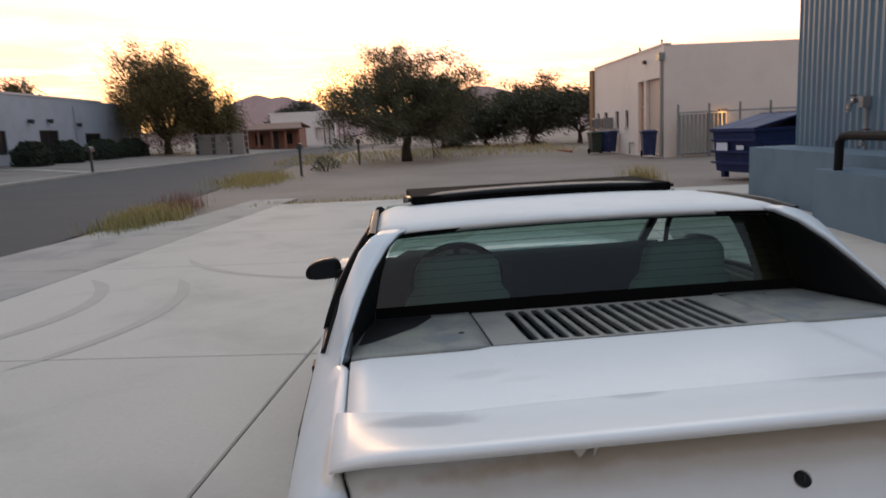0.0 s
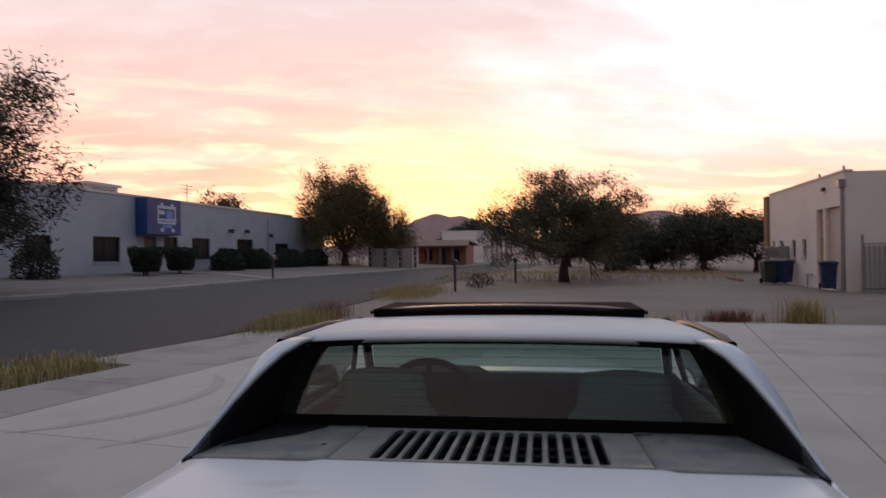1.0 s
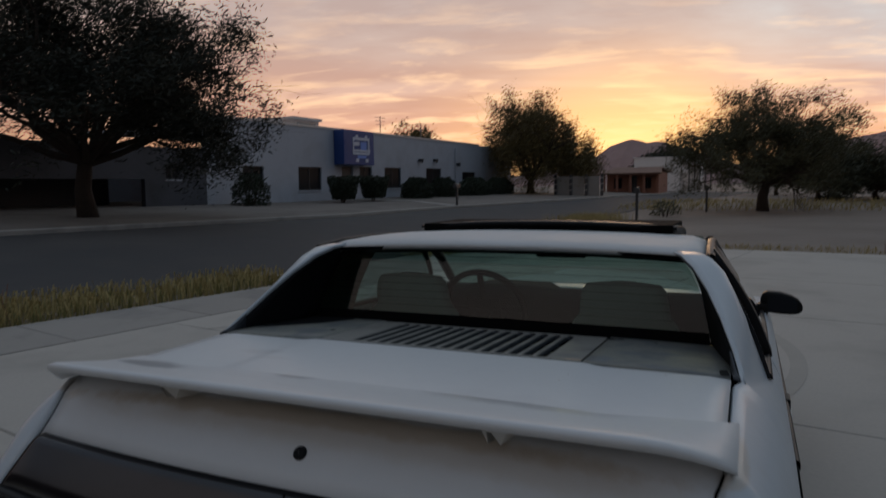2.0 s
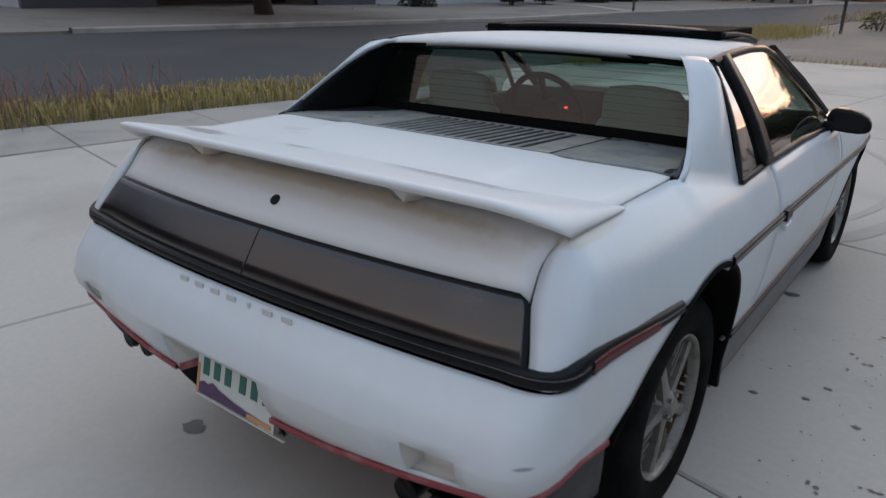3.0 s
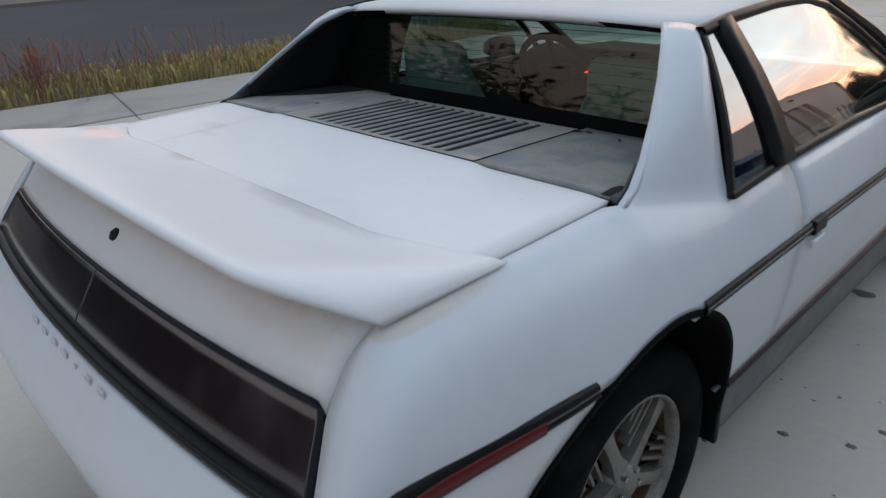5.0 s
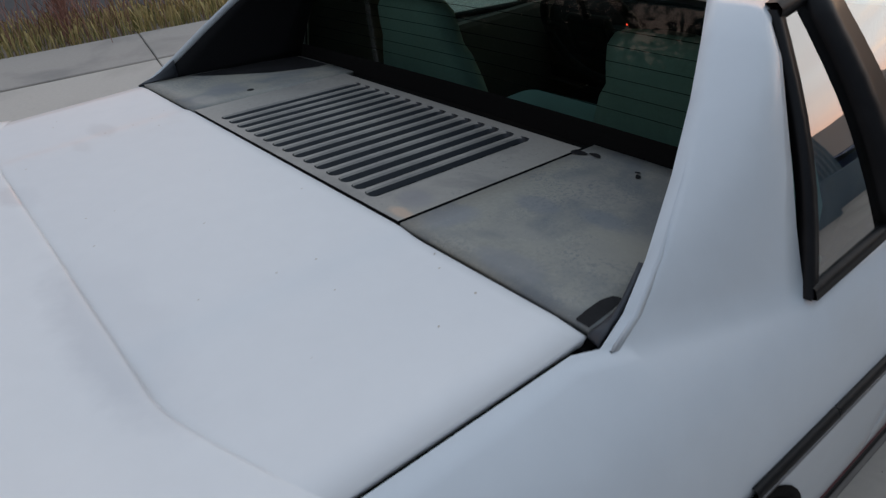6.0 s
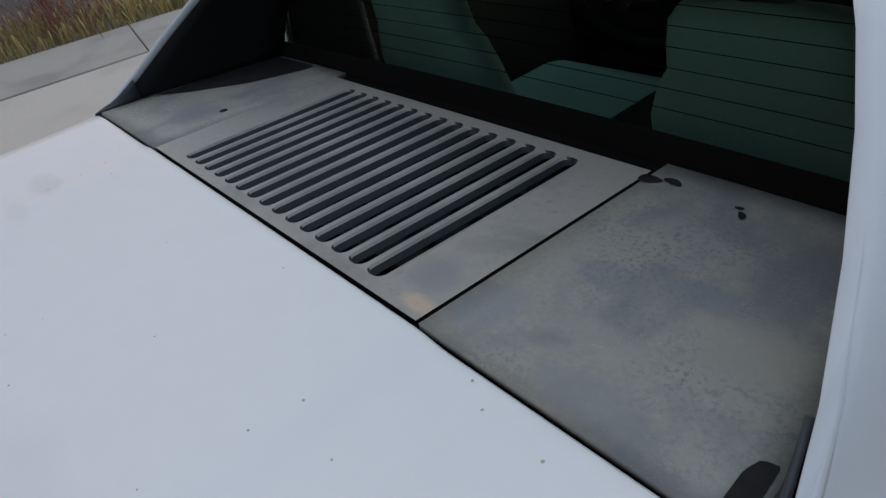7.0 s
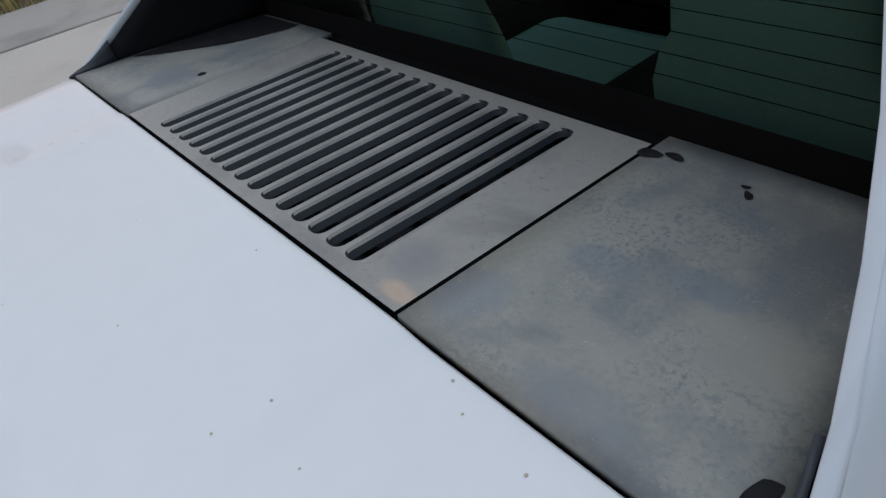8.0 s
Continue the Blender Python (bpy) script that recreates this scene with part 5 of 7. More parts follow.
# spoiler wing, flush with the lid in front, its ends turned down onto the fenders
wing_rows = []
for i in range(49):
    x = -0.736 + 1.472 * i / 48
    a = abs(x)
    k = max(0.0, (a - 0.575) / 0.161)
    drop = k**2.2
    yt, zt = -0.672 + 0.006 * (a / 0.5) ** 2 + 0.11 * k ** 2.0, 1.015 - 0.002 * (a / 0.5) ** 2 - 0.066 * drop
    mid = 0.939 + 0.006 / (1 + math.exp((a - 0.45) / 0.05))
    yl, zl = -0.385 + 0.08 * min(1.0, max(0.0, (a - 0.5) / 0.236)) ** 1.3, mid + 0.008 * (1 - min(1.0, k)) ** 0.7 - 0.006 * k
    th = 0.021 * (1 - 0.3 * drop)
    lifted = 0.008 * (1 - min(1.0, k)) ** 0.7
    ring = [(yl + 0.002, zl - 0.45 * lifted), (yl, zl - 0.15 * lifted), (yl - 0.004, zl)]
    for f, h in ((0.04, 0.008), (0.12, 0.04), (0.22, 0.1), (0.34, 0.2), (0.5, 0.38), (0.7, 0.64), (0.87, 0.86), (0.96, 0.965)):
        ring.append((yl + (yt - yl) * f, zl + (zt - zl) * h + (0.002 + 0.006 * k * (2 - k)) * math.sin(f * math.pi)))
    ring += [(yt - 0.004, zt - 0.003), (yt - 0.006, zt - th * 0.5), (yt + 0.004, zt - th)]
    zb = 0.936 + 0.35 * lifted - 0.006 * k
    for f in (0.12, 0.3, 0.5):
        ring.append((yt + (yl - yt) * f, max(zb, (zt - th) * (1 - f * 1.6) + zb * f * 1.6 if f < 0.6 else zb)))
    ring.append((yl - 0.02, 0.934 + 0.4 * lifted - 0.006 * k))
    wing_rows.append([(x, y, z) for y, z in ring])
bm = sheet(wing_rows, loop=True)
bm.verts.ensure_lookup_table()
n = len(wing_rows[0])
bm.faces.new([bm.verts[i] for i in range(n)])
bm.faces.new([bm.verts[len(bm.verts) - n + i] for i in range(n)])
wing = part("spoiler", bm, paint_wing, car, "white rear spoiler wing with grimy underside", True)
for x in (-0.337, 0.366):
    plan = [(0.0, -0.396), (0.017, -0.398), (0.022, -0.4), (0.022, -0.54), (0.022, -0.6), (0.008, -0.625), (-0.008, -0.625), (-0.022, -0.6), (-0.022, -0.54), (-0.022, -0.4), (-0.017, -0.398)]
    high = lambda y: lerp([(-0.625, 0.985), (-0.6, 0.968), (-0.54, 0.95), (-0.4, 0.9505), (-0.358, 0.9475)], y)  # noqa: E731
    low = lambda y: lerp([(-0.625, 0.976), (-0.6, 0.946), (-0.56, 0.936), (-0.54, 0.9365), (-0.358, 0.9445)], y)  # noqa: E731
    st = sheet([[(x + dx * (0.5 if y < -0.53 else 1.0), y, low(y)) for dx, y in plan], [(x + dx, y, high(y)) for dx, y in plan]], loop=True)
    st.faces.new(list(st.verts)[len(plan):])
    part("strut", st, paint_dusty, wing, "small dusty wedge under the wing")

# engine deck between the sails
DY0, DY1 = -0.002, 0.4


def deck_z(y):
    return 0.9435 - 0.018 * (y / 0.37)


NSLOT, PITCH, SLOT = 15, 0.0385, 0.0245
OX, OY0, OY1 = NSLOT * PITCH / 2, 0.016, 0.348
vent = bmesh.new()
for x0, x1, y0, y1 in ((-0.3745, -OX, DY0, 0.372), (OX, 0.3745, DY0, 0.372), (-OX, OX, DY0, OY0), (-OX, OX, OY1, 0.372)):
    v = [vent.verts.new((x, y, deck_z(y) + dz)) for dz in (0.0, -0.018) for x, y in ((x0, y0), (x1, y0), (x1, y1), (x0, y1))]
    for f in ((0, 1, 2, 3), (7, 6, 5, 4), (0, 4, 5, 1), (1, 5, 6, 2), (2, 6, 7, 3), (3, 7, 4, 0)):
        vent.faces.new([v[i] for i in f])
vent_panel = part("vent_panel", vent, vent_grey, car, "faded grey slotted engine vent panel")
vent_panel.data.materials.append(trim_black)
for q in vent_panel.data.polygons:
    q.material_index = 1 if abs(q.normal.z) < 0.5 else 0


def slat_mesh(half_left, half_right):
    """A bar between two slots; its ends flare out in quarter rounds."""
    bm = bmesh.new()
    w, p, r = (PITCH - SLOT) / 2, PITCH / 2, SLOT / 2
    ys = [OY0 + r * (1 - math.cos(a)) for a in (0, 0.35, 0.7, 1.05, 1.4, 1.5708)]
    ws = [p - r * math.sin(a) for a in (0, 0.35, 0.7, 1.05, 1.4, 1.5708)]
    line = list(zip(ys, ws)) + [(OY1 - (y - OY0), q) for y, q in reversed(list(zip(ys, ws)))]
    rows = []
    for y, q in line:
        l, rr = (q if half_left else 0.0), (q if half_right else 0.0)
        z = deck_z(y)
        c, d = 0.003, 0.0035
        rows.append([(-l - d * bool(l), y, z - 0.011), (-l, y, z - c), (-max(0, l - c), y, z), (max(0, rr - c), y, z), (rr, y, z - c), (rr + d * bool(rr), y, z - 0.011)])
    me = bpy.data.meshes.new("slat")
    sheet(rows, bm)
    bmesh.ops.recalc_face_normals(bm, faces=bm.faces)
    bm.to_mesh(me)
    bm.free()
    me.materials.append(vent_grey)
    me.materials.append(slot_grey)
    # upright faces take the colour that has the slots' shade in it
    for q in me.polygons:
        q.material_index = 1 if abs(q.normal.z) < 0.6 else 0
    return me


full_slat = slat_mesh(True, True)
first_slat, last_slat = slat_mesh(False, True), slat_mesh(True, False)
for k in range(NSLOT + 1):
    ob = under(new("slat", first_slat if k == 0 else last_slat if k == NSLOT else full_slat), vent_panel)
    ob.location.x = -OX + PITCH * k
for gx, gy, gw, gd in ((0, -0.006, 1.42, 0.03), (0.3755, 0.19, 0.03, 0.4), (-0.3755, 0.19, 0.03, 0.4), (0, 0.385, 0.8, 0.05)):
    part("joint_tray", box(gx, gy, 0.908, gw, gd, 0.006), dark_void, vent_panel)
part("well", box(0, 0.19, 0.86, 0.72, 0.42, 0.06), trim_black, vent_panel)
for k in range(4):
    part("engine_rib", tube([(-0.24 + 0.02 * k, 0.06 + 0.07 * k, 0.9), (0.26, 0.07 + 0.07 * k, 0.9)], 0.008, 6), trim_black, vent_panel)


def deck_side(s):
    rows = []
    for i in range(13):
        y = DY0 + (DY1 - DY0) * i / 12
        x1 = lerp([(0, 0.714), (0.085, 0.714), (0.2, 0.705), (0.405, 0.672)], y)
        rows.append([flip((0.3785 + (x1 - 0.3785) * j / 8, y, deck_z(y) - 0.0015 - 0.004 * (j / 8) ** 2), s) for j in range(9)])
    p = solid(part("deck_panel", sheet(rows), deck_grey, car, "stained grey side panel of the engine deck", True), 0.01)
    # dark filler piece at the foot of the sail, behind a black joint
    rows = []
    for k in range(6):
        y = -0.01 + 0.095 * k / 5
        x1 = lerp([(-0.012, 0.734), (0.03, 0.728), (0.085, 0.714)], y)
        z1 = lerp([(-0.012, 0.928), (0.03, 0.944), (0.085, 0.978)], y)
        rows.append([flip((0.7185 + (x1 - 0.7185) * j / 3, y, 0.934 + (z1 - 0.934) * j / 3), s) for j in range(4)])
    solid(part("sail_foot", sheet(rows), foot_grey, p, "dark grey filler at the foot of the sail", True), 0.006)
    part("joint_tray", box(s * 0.716, 0.04, 0.92, 0.014, 0.12, 0.006), dark_void, p)
    if s < 0:
        part("grommet", tube([(-0.432, 0.153, deck_z(0.153) - 0.006), (-0.432, 0.153, deck_z(0.153) - 0.001)], [0.011, 0.008], 12), trim_black, p)


both(deck_side)


def dark_deck_patch(cx, cy, rx, ry, turn, seed, name="grease_stain"):
    """A thin dark patch with an uneven edge on the deck."""
    r = random.Random(seed)
    verts = []
    for k in range(28):
        a = k * math.tau / 28
        q = 1 + 0.1 * math.sin(3 * a + seed) + r.uniform(-0.03, 0.03)
        dx, dy = rx * q * math.cos(a), ry * q * math.sin(a)
        x = cx + dx * math.cos(turn) - dy * math.sin(turn)
        y = cy + dx * math.sin(turn) + dy * math.cos(turn)
        edge = lerp([(0, 0.713), (0.405, 0.664)], y)
        x, y = max(-edge, min(edge, x)), min(0.392, max(-0.001, y))
        verts.append((x, y))
    low, high, rows = verts[:14], verts[:13:-1], []
    for k in range(7):
        row = []
        for a, b in zip(low, high):
            x, y = a[0] + (b[0] - a[0]) * k / 6, a[1] + (b[1] - a[1]) * k / 6
            edge = lerp([(0, 0.713), (0.405, 0.664)], y)
            f = max(0, (abs(x) - 0.381) / (edge - 0.381))
            row.append((x, y, deck_z(y) + 0.0014 - (0.0015 + 0.004 * f * f if abs(x) > 0.378 else 0)))
        rows.append(row)
    part(name, sheet(rows), grease, car, "black grease stain and dark deck patch")


dark_deck_patch(0.706, 0.028, 0.018, 0.04, 0.05, 1)
dark_deck_patch(0.385, 0.354, 0.014, 0.009, 0.3, 2)
dark_deck_patch(0.412, 0.363, 0.013, 0.006, -0.2, 3)
dark_deck_patch(0.513, 0.34, 0.008, 0.004, -0.9, 4)
dark_deck_patch(0.503, 0.352, 0.005, 0.003, 0.2, 6)
# large dark patch on the deck along the left sail
dark_deck_patch(-0.668, 0.272, 0.27, 0.1, 0.93, 5)


# sails: the line behind, which borders the deck, and the line before, along the window
SAIL_E = [(0.737, -0.012, 0.931), (0.731, 0.03, 0.949), (0.716, 0.085, 0.985), (0.686, 0.165, 1.043), (0.65, 0.245, 1.1), (0.61, 0.32, 1.147), (0.572, 0.385, 1.173), (0.545, 0.43, 1.178)]
SAIL_F = [(0.798, 0.296, 0.866), (0.785, 0.3, 0.9), (0.768, 0.308, 0.945), (0.743, 0.325, 1.01), (0.716, 0.345, 1.07), (0.69, 0.366, 1.125), (0.66, 0.39, 1.155), (0.636, 0.43, 1.166)]


def quarter(s):
    """The rear quarter, from the door round to the tail, and the sail that rises from it to the roof."""
    cols = []
    e0, f0 = Vector(SAIL_E[0]), Vector(SAIL_F[0])
    foot = [e0.lerp(f0, k / 8) for k in range(9)]
    spots = [(y, None) for y in (0.575, 0.52, 0.46, 0.4, 0.35, 0.32)] + [(p.y, p) for p in reversed(foot)] + [(-i / 15, None) for i in range(1, 16)]
    def tail_end(z):
        return lerp([(0.72, -0.62), (0.84, -0.56), (0.9, -0.51), (0.933, -0.46)], z)

    for y, p in spots:
        back = -y if y < -0.03 and p is None else None
        at_z = (lambda z, k=back: -0.012 + (tail_end(z) + 0.012) * k) if back else (lambda z, k=y: k)
        a = max(trim_z(at_z(0.72)) - 0.012, arch_z(at_z(0.72), 0.0))
        b = p.z if p else (0.868 if y > 0.3 else 0.933)
        col = []
        for k in range(15):
            z = a + (b - a) * k / 14
            col.append(Vector((side_x(at_z(z), z), at_z(z), z)))
        if p:
            shift = p - col[-1]
            col = [q + shift * (k / 14) ** 3 for k, q in enumerate(col)]
        elif back:
            col[-1].x = max(col[-1].x, 0.7245)
        cols.append([flip(tuple(q), s) for q in col])
    for i in range(1, 11):
        a = i / 10 * math.pi / 2
        col = []
        for k in range(15):
            z0 = trim_z(-0.6) - 0.012
            z = z0 + (0.933 - z0) * k / 14
            y_last = tail_end(z)
            xs0 = max(side_x(y_last, z), 0.7245 if k == 14 else 0)
            xe = lerp([(0.7, 0.755), (0.745, 0.748), (0.82, 0.715), (0.837, 0.711), (0.868, 0.706), (0.894, 0.7055), (0.914, 0.7125), (0.928, 0.7225)], z)
            ye = rear_y(z, xe)
            yy = y_last + (ye - y_last) * math.sin(a) ** 0.9
            xx = xe + (xs0 - xe) * math.cos(a) ** 0.7
            col.append(flip((xx, yy, z), s))
        cols.append(col)
    bm = sheet(cols)
    rows = []
    for e, f in zip(SAIL_E, SAIL_F):
        e, f = Vector(e), Vector(f)
        up = min(1.0, max(0.0, (e.z - 0.931) / 0.12))
        row = [e + Vector((-0.003, 0.018, -0.01)), e + Vector((-0.003, 0.006, -0.002)), e]
        for k in range(1, 8):
            t = k / 8
            p = e.lerp(f, t)
            p.x += 0.022 * up * math.sin(t * math.pi)
            p.z += 0.006 * up * math.sin(t * math.pi)
            row.append(p)
        row.append(f)
        rows.append([flip(tuple(p), s) for p in row])
    sheet(rows, bm)
    bmesh.ops.remove_doubles(bm, verts=bm.verts, dist=0.0008)
    solid(part("quarter_panel", bm, paint, car, "white rear quarter panel rising into the sail", True), 0.012)


both(quarter)

# side skin below the trim, door, fender
def lower_side(s):
    side_panel("quarter_lower", 0.08, 0.575, 0.40, lambda y: trim_z(y) - 0.012, s, paint, car, n=12)
    side_panel("door_skin", 0.581, 1.56, 0.40, lambda y: lerp([(0.58, 0.872), (1.0, 0.868), (1.56, 0.838)], y), s, paint, car, "white door", n=24)
    fen = side_panel("front_fender", 1.566, 3.05, 0.40, lambda y: lerp([(1.56, 0.838), (2.0, 0.8), (2.37, 0.765), (2.8, 0.68), (3.05, 0.62)], y), s, paint, car, "white front fender", n=60)
    sill = side_panel("rocker", 0.30, 2.06, 0.2, 0.396, s, lower_grey, car, "scuffed grey rocker panel", n=40, rows=6, proud=-0.004)
    side_panel("rocker_lip", 0.34, 2.02, 0.385, 0.4, s, trim_black, car, n=30, rows=2, proud=0.008)
    side_panel("red_stripe", 0.35, 2.0, 0.4, 0.405, s, stripe_dark, sill, n=30, rows=2, proud=0.0025)
    # arch liners
    for cy, fore, aft, high in ARCHES:
        rows = []
        for i in range(33):
            a = math.pi * ((0.92 if cy == 0 else 1.08) * i / 32 - 0.04)
            front = math.cos(a) > 0
            ry = fore if front else aft
            ca, sa = math.cos(a), math.sin(a)

            def ring(k, x):
                return flip((x, cy + (ry + k) * ca, WHEEL_Z + (high + k) * sa), s)
            y, z = cy + ry * ca, WHEEL_Z + high * sa
            x = side_x(y, max(z, 0.3))
            rows.append([ring(0.004, x - 0.012), ring(0.003, x + 0.004), ring(-0.012, x + 0.002), ring(-0.014, x - 0.02), ring(0.0, x - 0.3), ring(-0.3, x - 0.3)])
        part("arch_liner", sheet(rows), dark_void, car, "black wheel arch liner", True)
    part("mud_flap", box(s * 0.74, 0.355, 0.34, 0.15, 0.02, 0.26, 0.006), trim_black, car)


both(lower_side)


def sweep_strip(name, pts, prof, material, parent, label="", smooth=True, tall=None, rise=None):
    """A moulding: its section prof of (out, up) carried along points with outward directions."""
    rows = []
    for i, p in enumerate(pts):
        a, b = Vector(pts[max(i - 1, 0)]), Vector(pts[min(i + 1, len(pts) - 1)])
        d = (b - a).normalized()
        n = Vector((d.y, -d.x, 0)).normalized()
        k = tall(p) if tall else 1.0
        k_up = rise(p) if rise else 1.0
        rows.append([tuple(Vector(p) + n * o + Vector((0, 0, u * k * (k_up if u > 0 else 1.0)))) for o, u in prof])
    return part(name, sheet(rows, loop=True), material, parent, label, smooth)


def rear_outline(z, out=0.0):
    """Half of the bumper's plan from the middle of the tail to the wheel arch, on the right."""
    yb = lerp([(0.3, -0.72), (0.42, -0.805), (0.455, -0.825), (0.52, -0.846), (0.567, -0.85), (0.62, -0.83), (0.66, -0.798), (0.705, -0.758), (0.75, -0.742)], z)
    xs = lerp([(0.3, 0.78), (0.42, 0.806), (0.455, 0.812), (0.567, 0.83), (0.66, 0.829), (0.705, 0.827), (0.75, 0.826)], z)
    pts = []
    for x in (0.0, 0.11, 0.16, 0.215, 0.34, 0.45, 0.553, 0.612, 0.672, 0.70):
        pts.append((x, yb + 0.04 * (x / 0.7) ** 2.2))
    x0, y0 = pts[-1]
    y1 = -0.62
    for i in range(1, 9):
        a = i / 8 * math.pi / 2
        pts.append((x0 + (xs - x0) * math.sin(a) ** 0.8, y1 + (y0 - y1) * math.cos(a) ** 0.7))
    y2 = -ARCH_B * max(0.46, math.sqrt(1 - min(1.0, max(0.0, z - WHEEL_Z) / ARCH_H) ** 2))
    x2 = side_x(y2, z)
    for i in range(1, 7):
        f = i / 6
        pts.append((xs + (x2 - xs) * (f * f * (3 - 2 * f)), y1 + (y2 - y1) * f))
    return pts


def full_outline(z):
    half = rear_outline(z)
    return [(-x, y) for x, y in reversed(half[1:])] + half


# black strip round the tail and along the sides
strip_pts = [(x, y, lerp([(-0.7, 0.728), (-0.6, 0.738), (-0.45, 0.727), (-0.17, 0.71)], y)) for x, y in full_outline(0.706)]
ARM = [(-0.02, -0.022), (0.005, -0.021), (0.009, -0.017), (0.0095, -0.007), (0.0065, -0.003), (0.0065, 0.003), (0.008, 0.007), (0.004, 0.017), (-0.003, 0.023), (-0.02, 0.026)]
def belt_height(p):
    return lerp([(-0.6, 1.0), (-0.22, 0.62)], p[1])


def belt_rise(p):
    """The strip is lower across the tail, below the lamps."""
    return lerp([(-0.735, 0.15), (-0.69, 0.5), (-0.64, 0.95)], p[1])


belt = sweep_strip("belt_strip", strip_pts, ARM, trim_black, car, "black rubber belt strip around the tail", tall=belt_height, rise=belt_rise)
sweep_strip("pinstripe", strip_pts, [(0.004, -0.001), (0.0074, -0.001), (0.0074, 0.0008), (0.004, 0.001)], dull_line, belt, "thin dull chrome line")


def side_trim(s):
    runs = [("body_strip", 0.30, 0.62), ("body_strip", 0.70, 1.56), ("body_strip", 1.57, 2.95)]
    runs.insert(0, ("body_strip", 0.11, 0.299))
    for name, y0, y1 in runs:
        pts = [flip((side_x(y, trim_z(y)) + 0.001, y, trim_z(y)), s) for y in [y0 + (y1 - y0) * i / 20 for i in range(21)]]
        if s > 0:
            pts = pts[::1]
        else:
            pts = pts[::-1]
        prof = [(-0.006, -0.015), (0.004, -0.014), (0.008, -0.006), (0.008, 0.006), (0.004, 0.014), (-0.006, 0.015)]
        st = sweep_strip(name, pts, prof, trim_black, car, "black side moulding")
        sweep_strip("pinstripe", pts, [(0.006, 0.0), (0.009, 0.0), (0.009, 0.002), (0.006, 0.002)], dull_line, st)
    # marker lamp set in the strip
    idx = [p for p in strip_pts if p[0] * s > 0.8 and -0.625 < p[1] < -0.33]
    pts = sorted(idx, key=lambda p: p[1] * s)
    sweep_strip("side_marker", pts, [(0.004, -0.0215), (0.0104, -0.02), (0.0112, 0.005), (0.004, 0.009)], red_marker, belt, "dark red side marker lens", tall=belt_height)
    # door handle in the strip's gap
    h = part("door_handle", box(s * 0.862, 0.66, trim_z(0.66), 0.02, 0.075, 0.036, 0.005), trim_black, car, "black recessed door pull")
    part("grip", box(s * 0.87, 0.645, trim_z(0.66) - 0.034, 0.012, 0.07, 0.018, 0.004), paint, h, "white pull flap")


both(side_trim)

# tail lamps: one dark band in two halves
def tail_pt(x, f, out=0.0):
    """f 0 at the lower edge, 1 at the upper edge of the dark band."""
    z = 0.728 + (0.837 - 0.728) * f
    y = rear_y(z, x)
    return (x, y - out * 0.82, z + out * 0.57)


def outer_x(f):
    c = 0.022
    base = lerp([(0, 0.748), (1, 0.707)], f)
    if f > 0.75:
        k = (f - 0.75) / 0.25
        base -= c * (1 - math.sqrt(max(0, 1 - k * k)))
    return base


surround_rows = [[tail_pt(x * outer_x(max(0, min(1, f))), f, 0.001) for x in [i / 20 for i in range(-20, 21)]] for f in (-0.08, 0.0, 0.25, 0.5, 0.75, 0.85, 0.93, 1.0)]
lamp_bezel = solid(part("lamp_bezel", sheet(surround_rows), trim_black, car, "black lamp surround", True), 0.01)


def tail_lamp(s):
    rows = []
    for f in (0.03, 0.045, 0.06, 0.3, 0.5, 0.7, 0.8, 0.88, 0.91, 0.93):
        w = outer_x(f) - 0.01
        rows.append([tail_pt(s * (0.0022 + (w - 0.0022) * u), f, 0.004 if 0.05 < f < 0.9 else 0.002) for u in [0, 0.003, 0.008] + [i / 20 for i in range(1, 20)] + [0.992, 0.997, 1]])
    solid(part("tail_lamp", sheet(rows), lamp_smoke, car, "dark smoked tail lamp lens", True), 0.006)


both(tail_lamp)
# flip side thickness is hidden; a thin seam stands between the halves
part("lamp_seam", sheet([[tail_pt(-0.0025, f, 0.0015), tail_pt(0.0025, f, 0.0015)] for f in (0.03, 0.5, 0.93)]), dark_void, lamp_bezel)

# bumper cover with a plate recess and two reflector pockets
BZ = [0.42, 0.43, 0.455, 0.485, 0.52, 0.545, 0.555, 0.567, 0.59, 0.62, 0.65, 0.675, 0.69, 0.7]


def foot_z(x, y):
    """The bumper's lower edge climbs towards the corners and falls a little to the wheels."""
    if y > -0.62:
        return lerp([(-0.62, 0.494), (-0.4, 0.458)], y)
    return lerp([(0.0, 0.433), (0.3, 0.435), (0.5, 0.452), (0.72, 0.48), (0.8, 0.49)], abs(x))


def fit_z(x, y, z):
    return z if z > 0.56 else 0.56 - (0.56 - z) * (0.56 - foot_z(x, y)) / 0.14


rows = [[(x, y, fit_z(x, y, z)) for x, y in full_outline(z)] for z in BZ]
POCKETS = [(-0.672, -0.553, 0.455, 0.567), (0.553, 0.672, 0.455, 0.567)]


def bumper_hole(c):
    if -0.215 < c.x < 0.16 and c.z < 0.555 and c.y < -0.6:
        return True
    return any(a < c.x < b and fit_z(c.x, -0.8, z0) < c.z < z1 and c.y < -0.6 for a, b, z0, z1 in POCKETS)


bumper = part("rear_bumper", sheet(rows, skip=bumper_hole), paint_bumper, car, "white rear bumper cover", True)
solid(bumper, 0.01)


def outline_y(x, z):
    half = rear_outline(z)
    return float(np.interp(abs(x), [p[0] for p in half[:10]], [p[1] for p in half[:10]]))


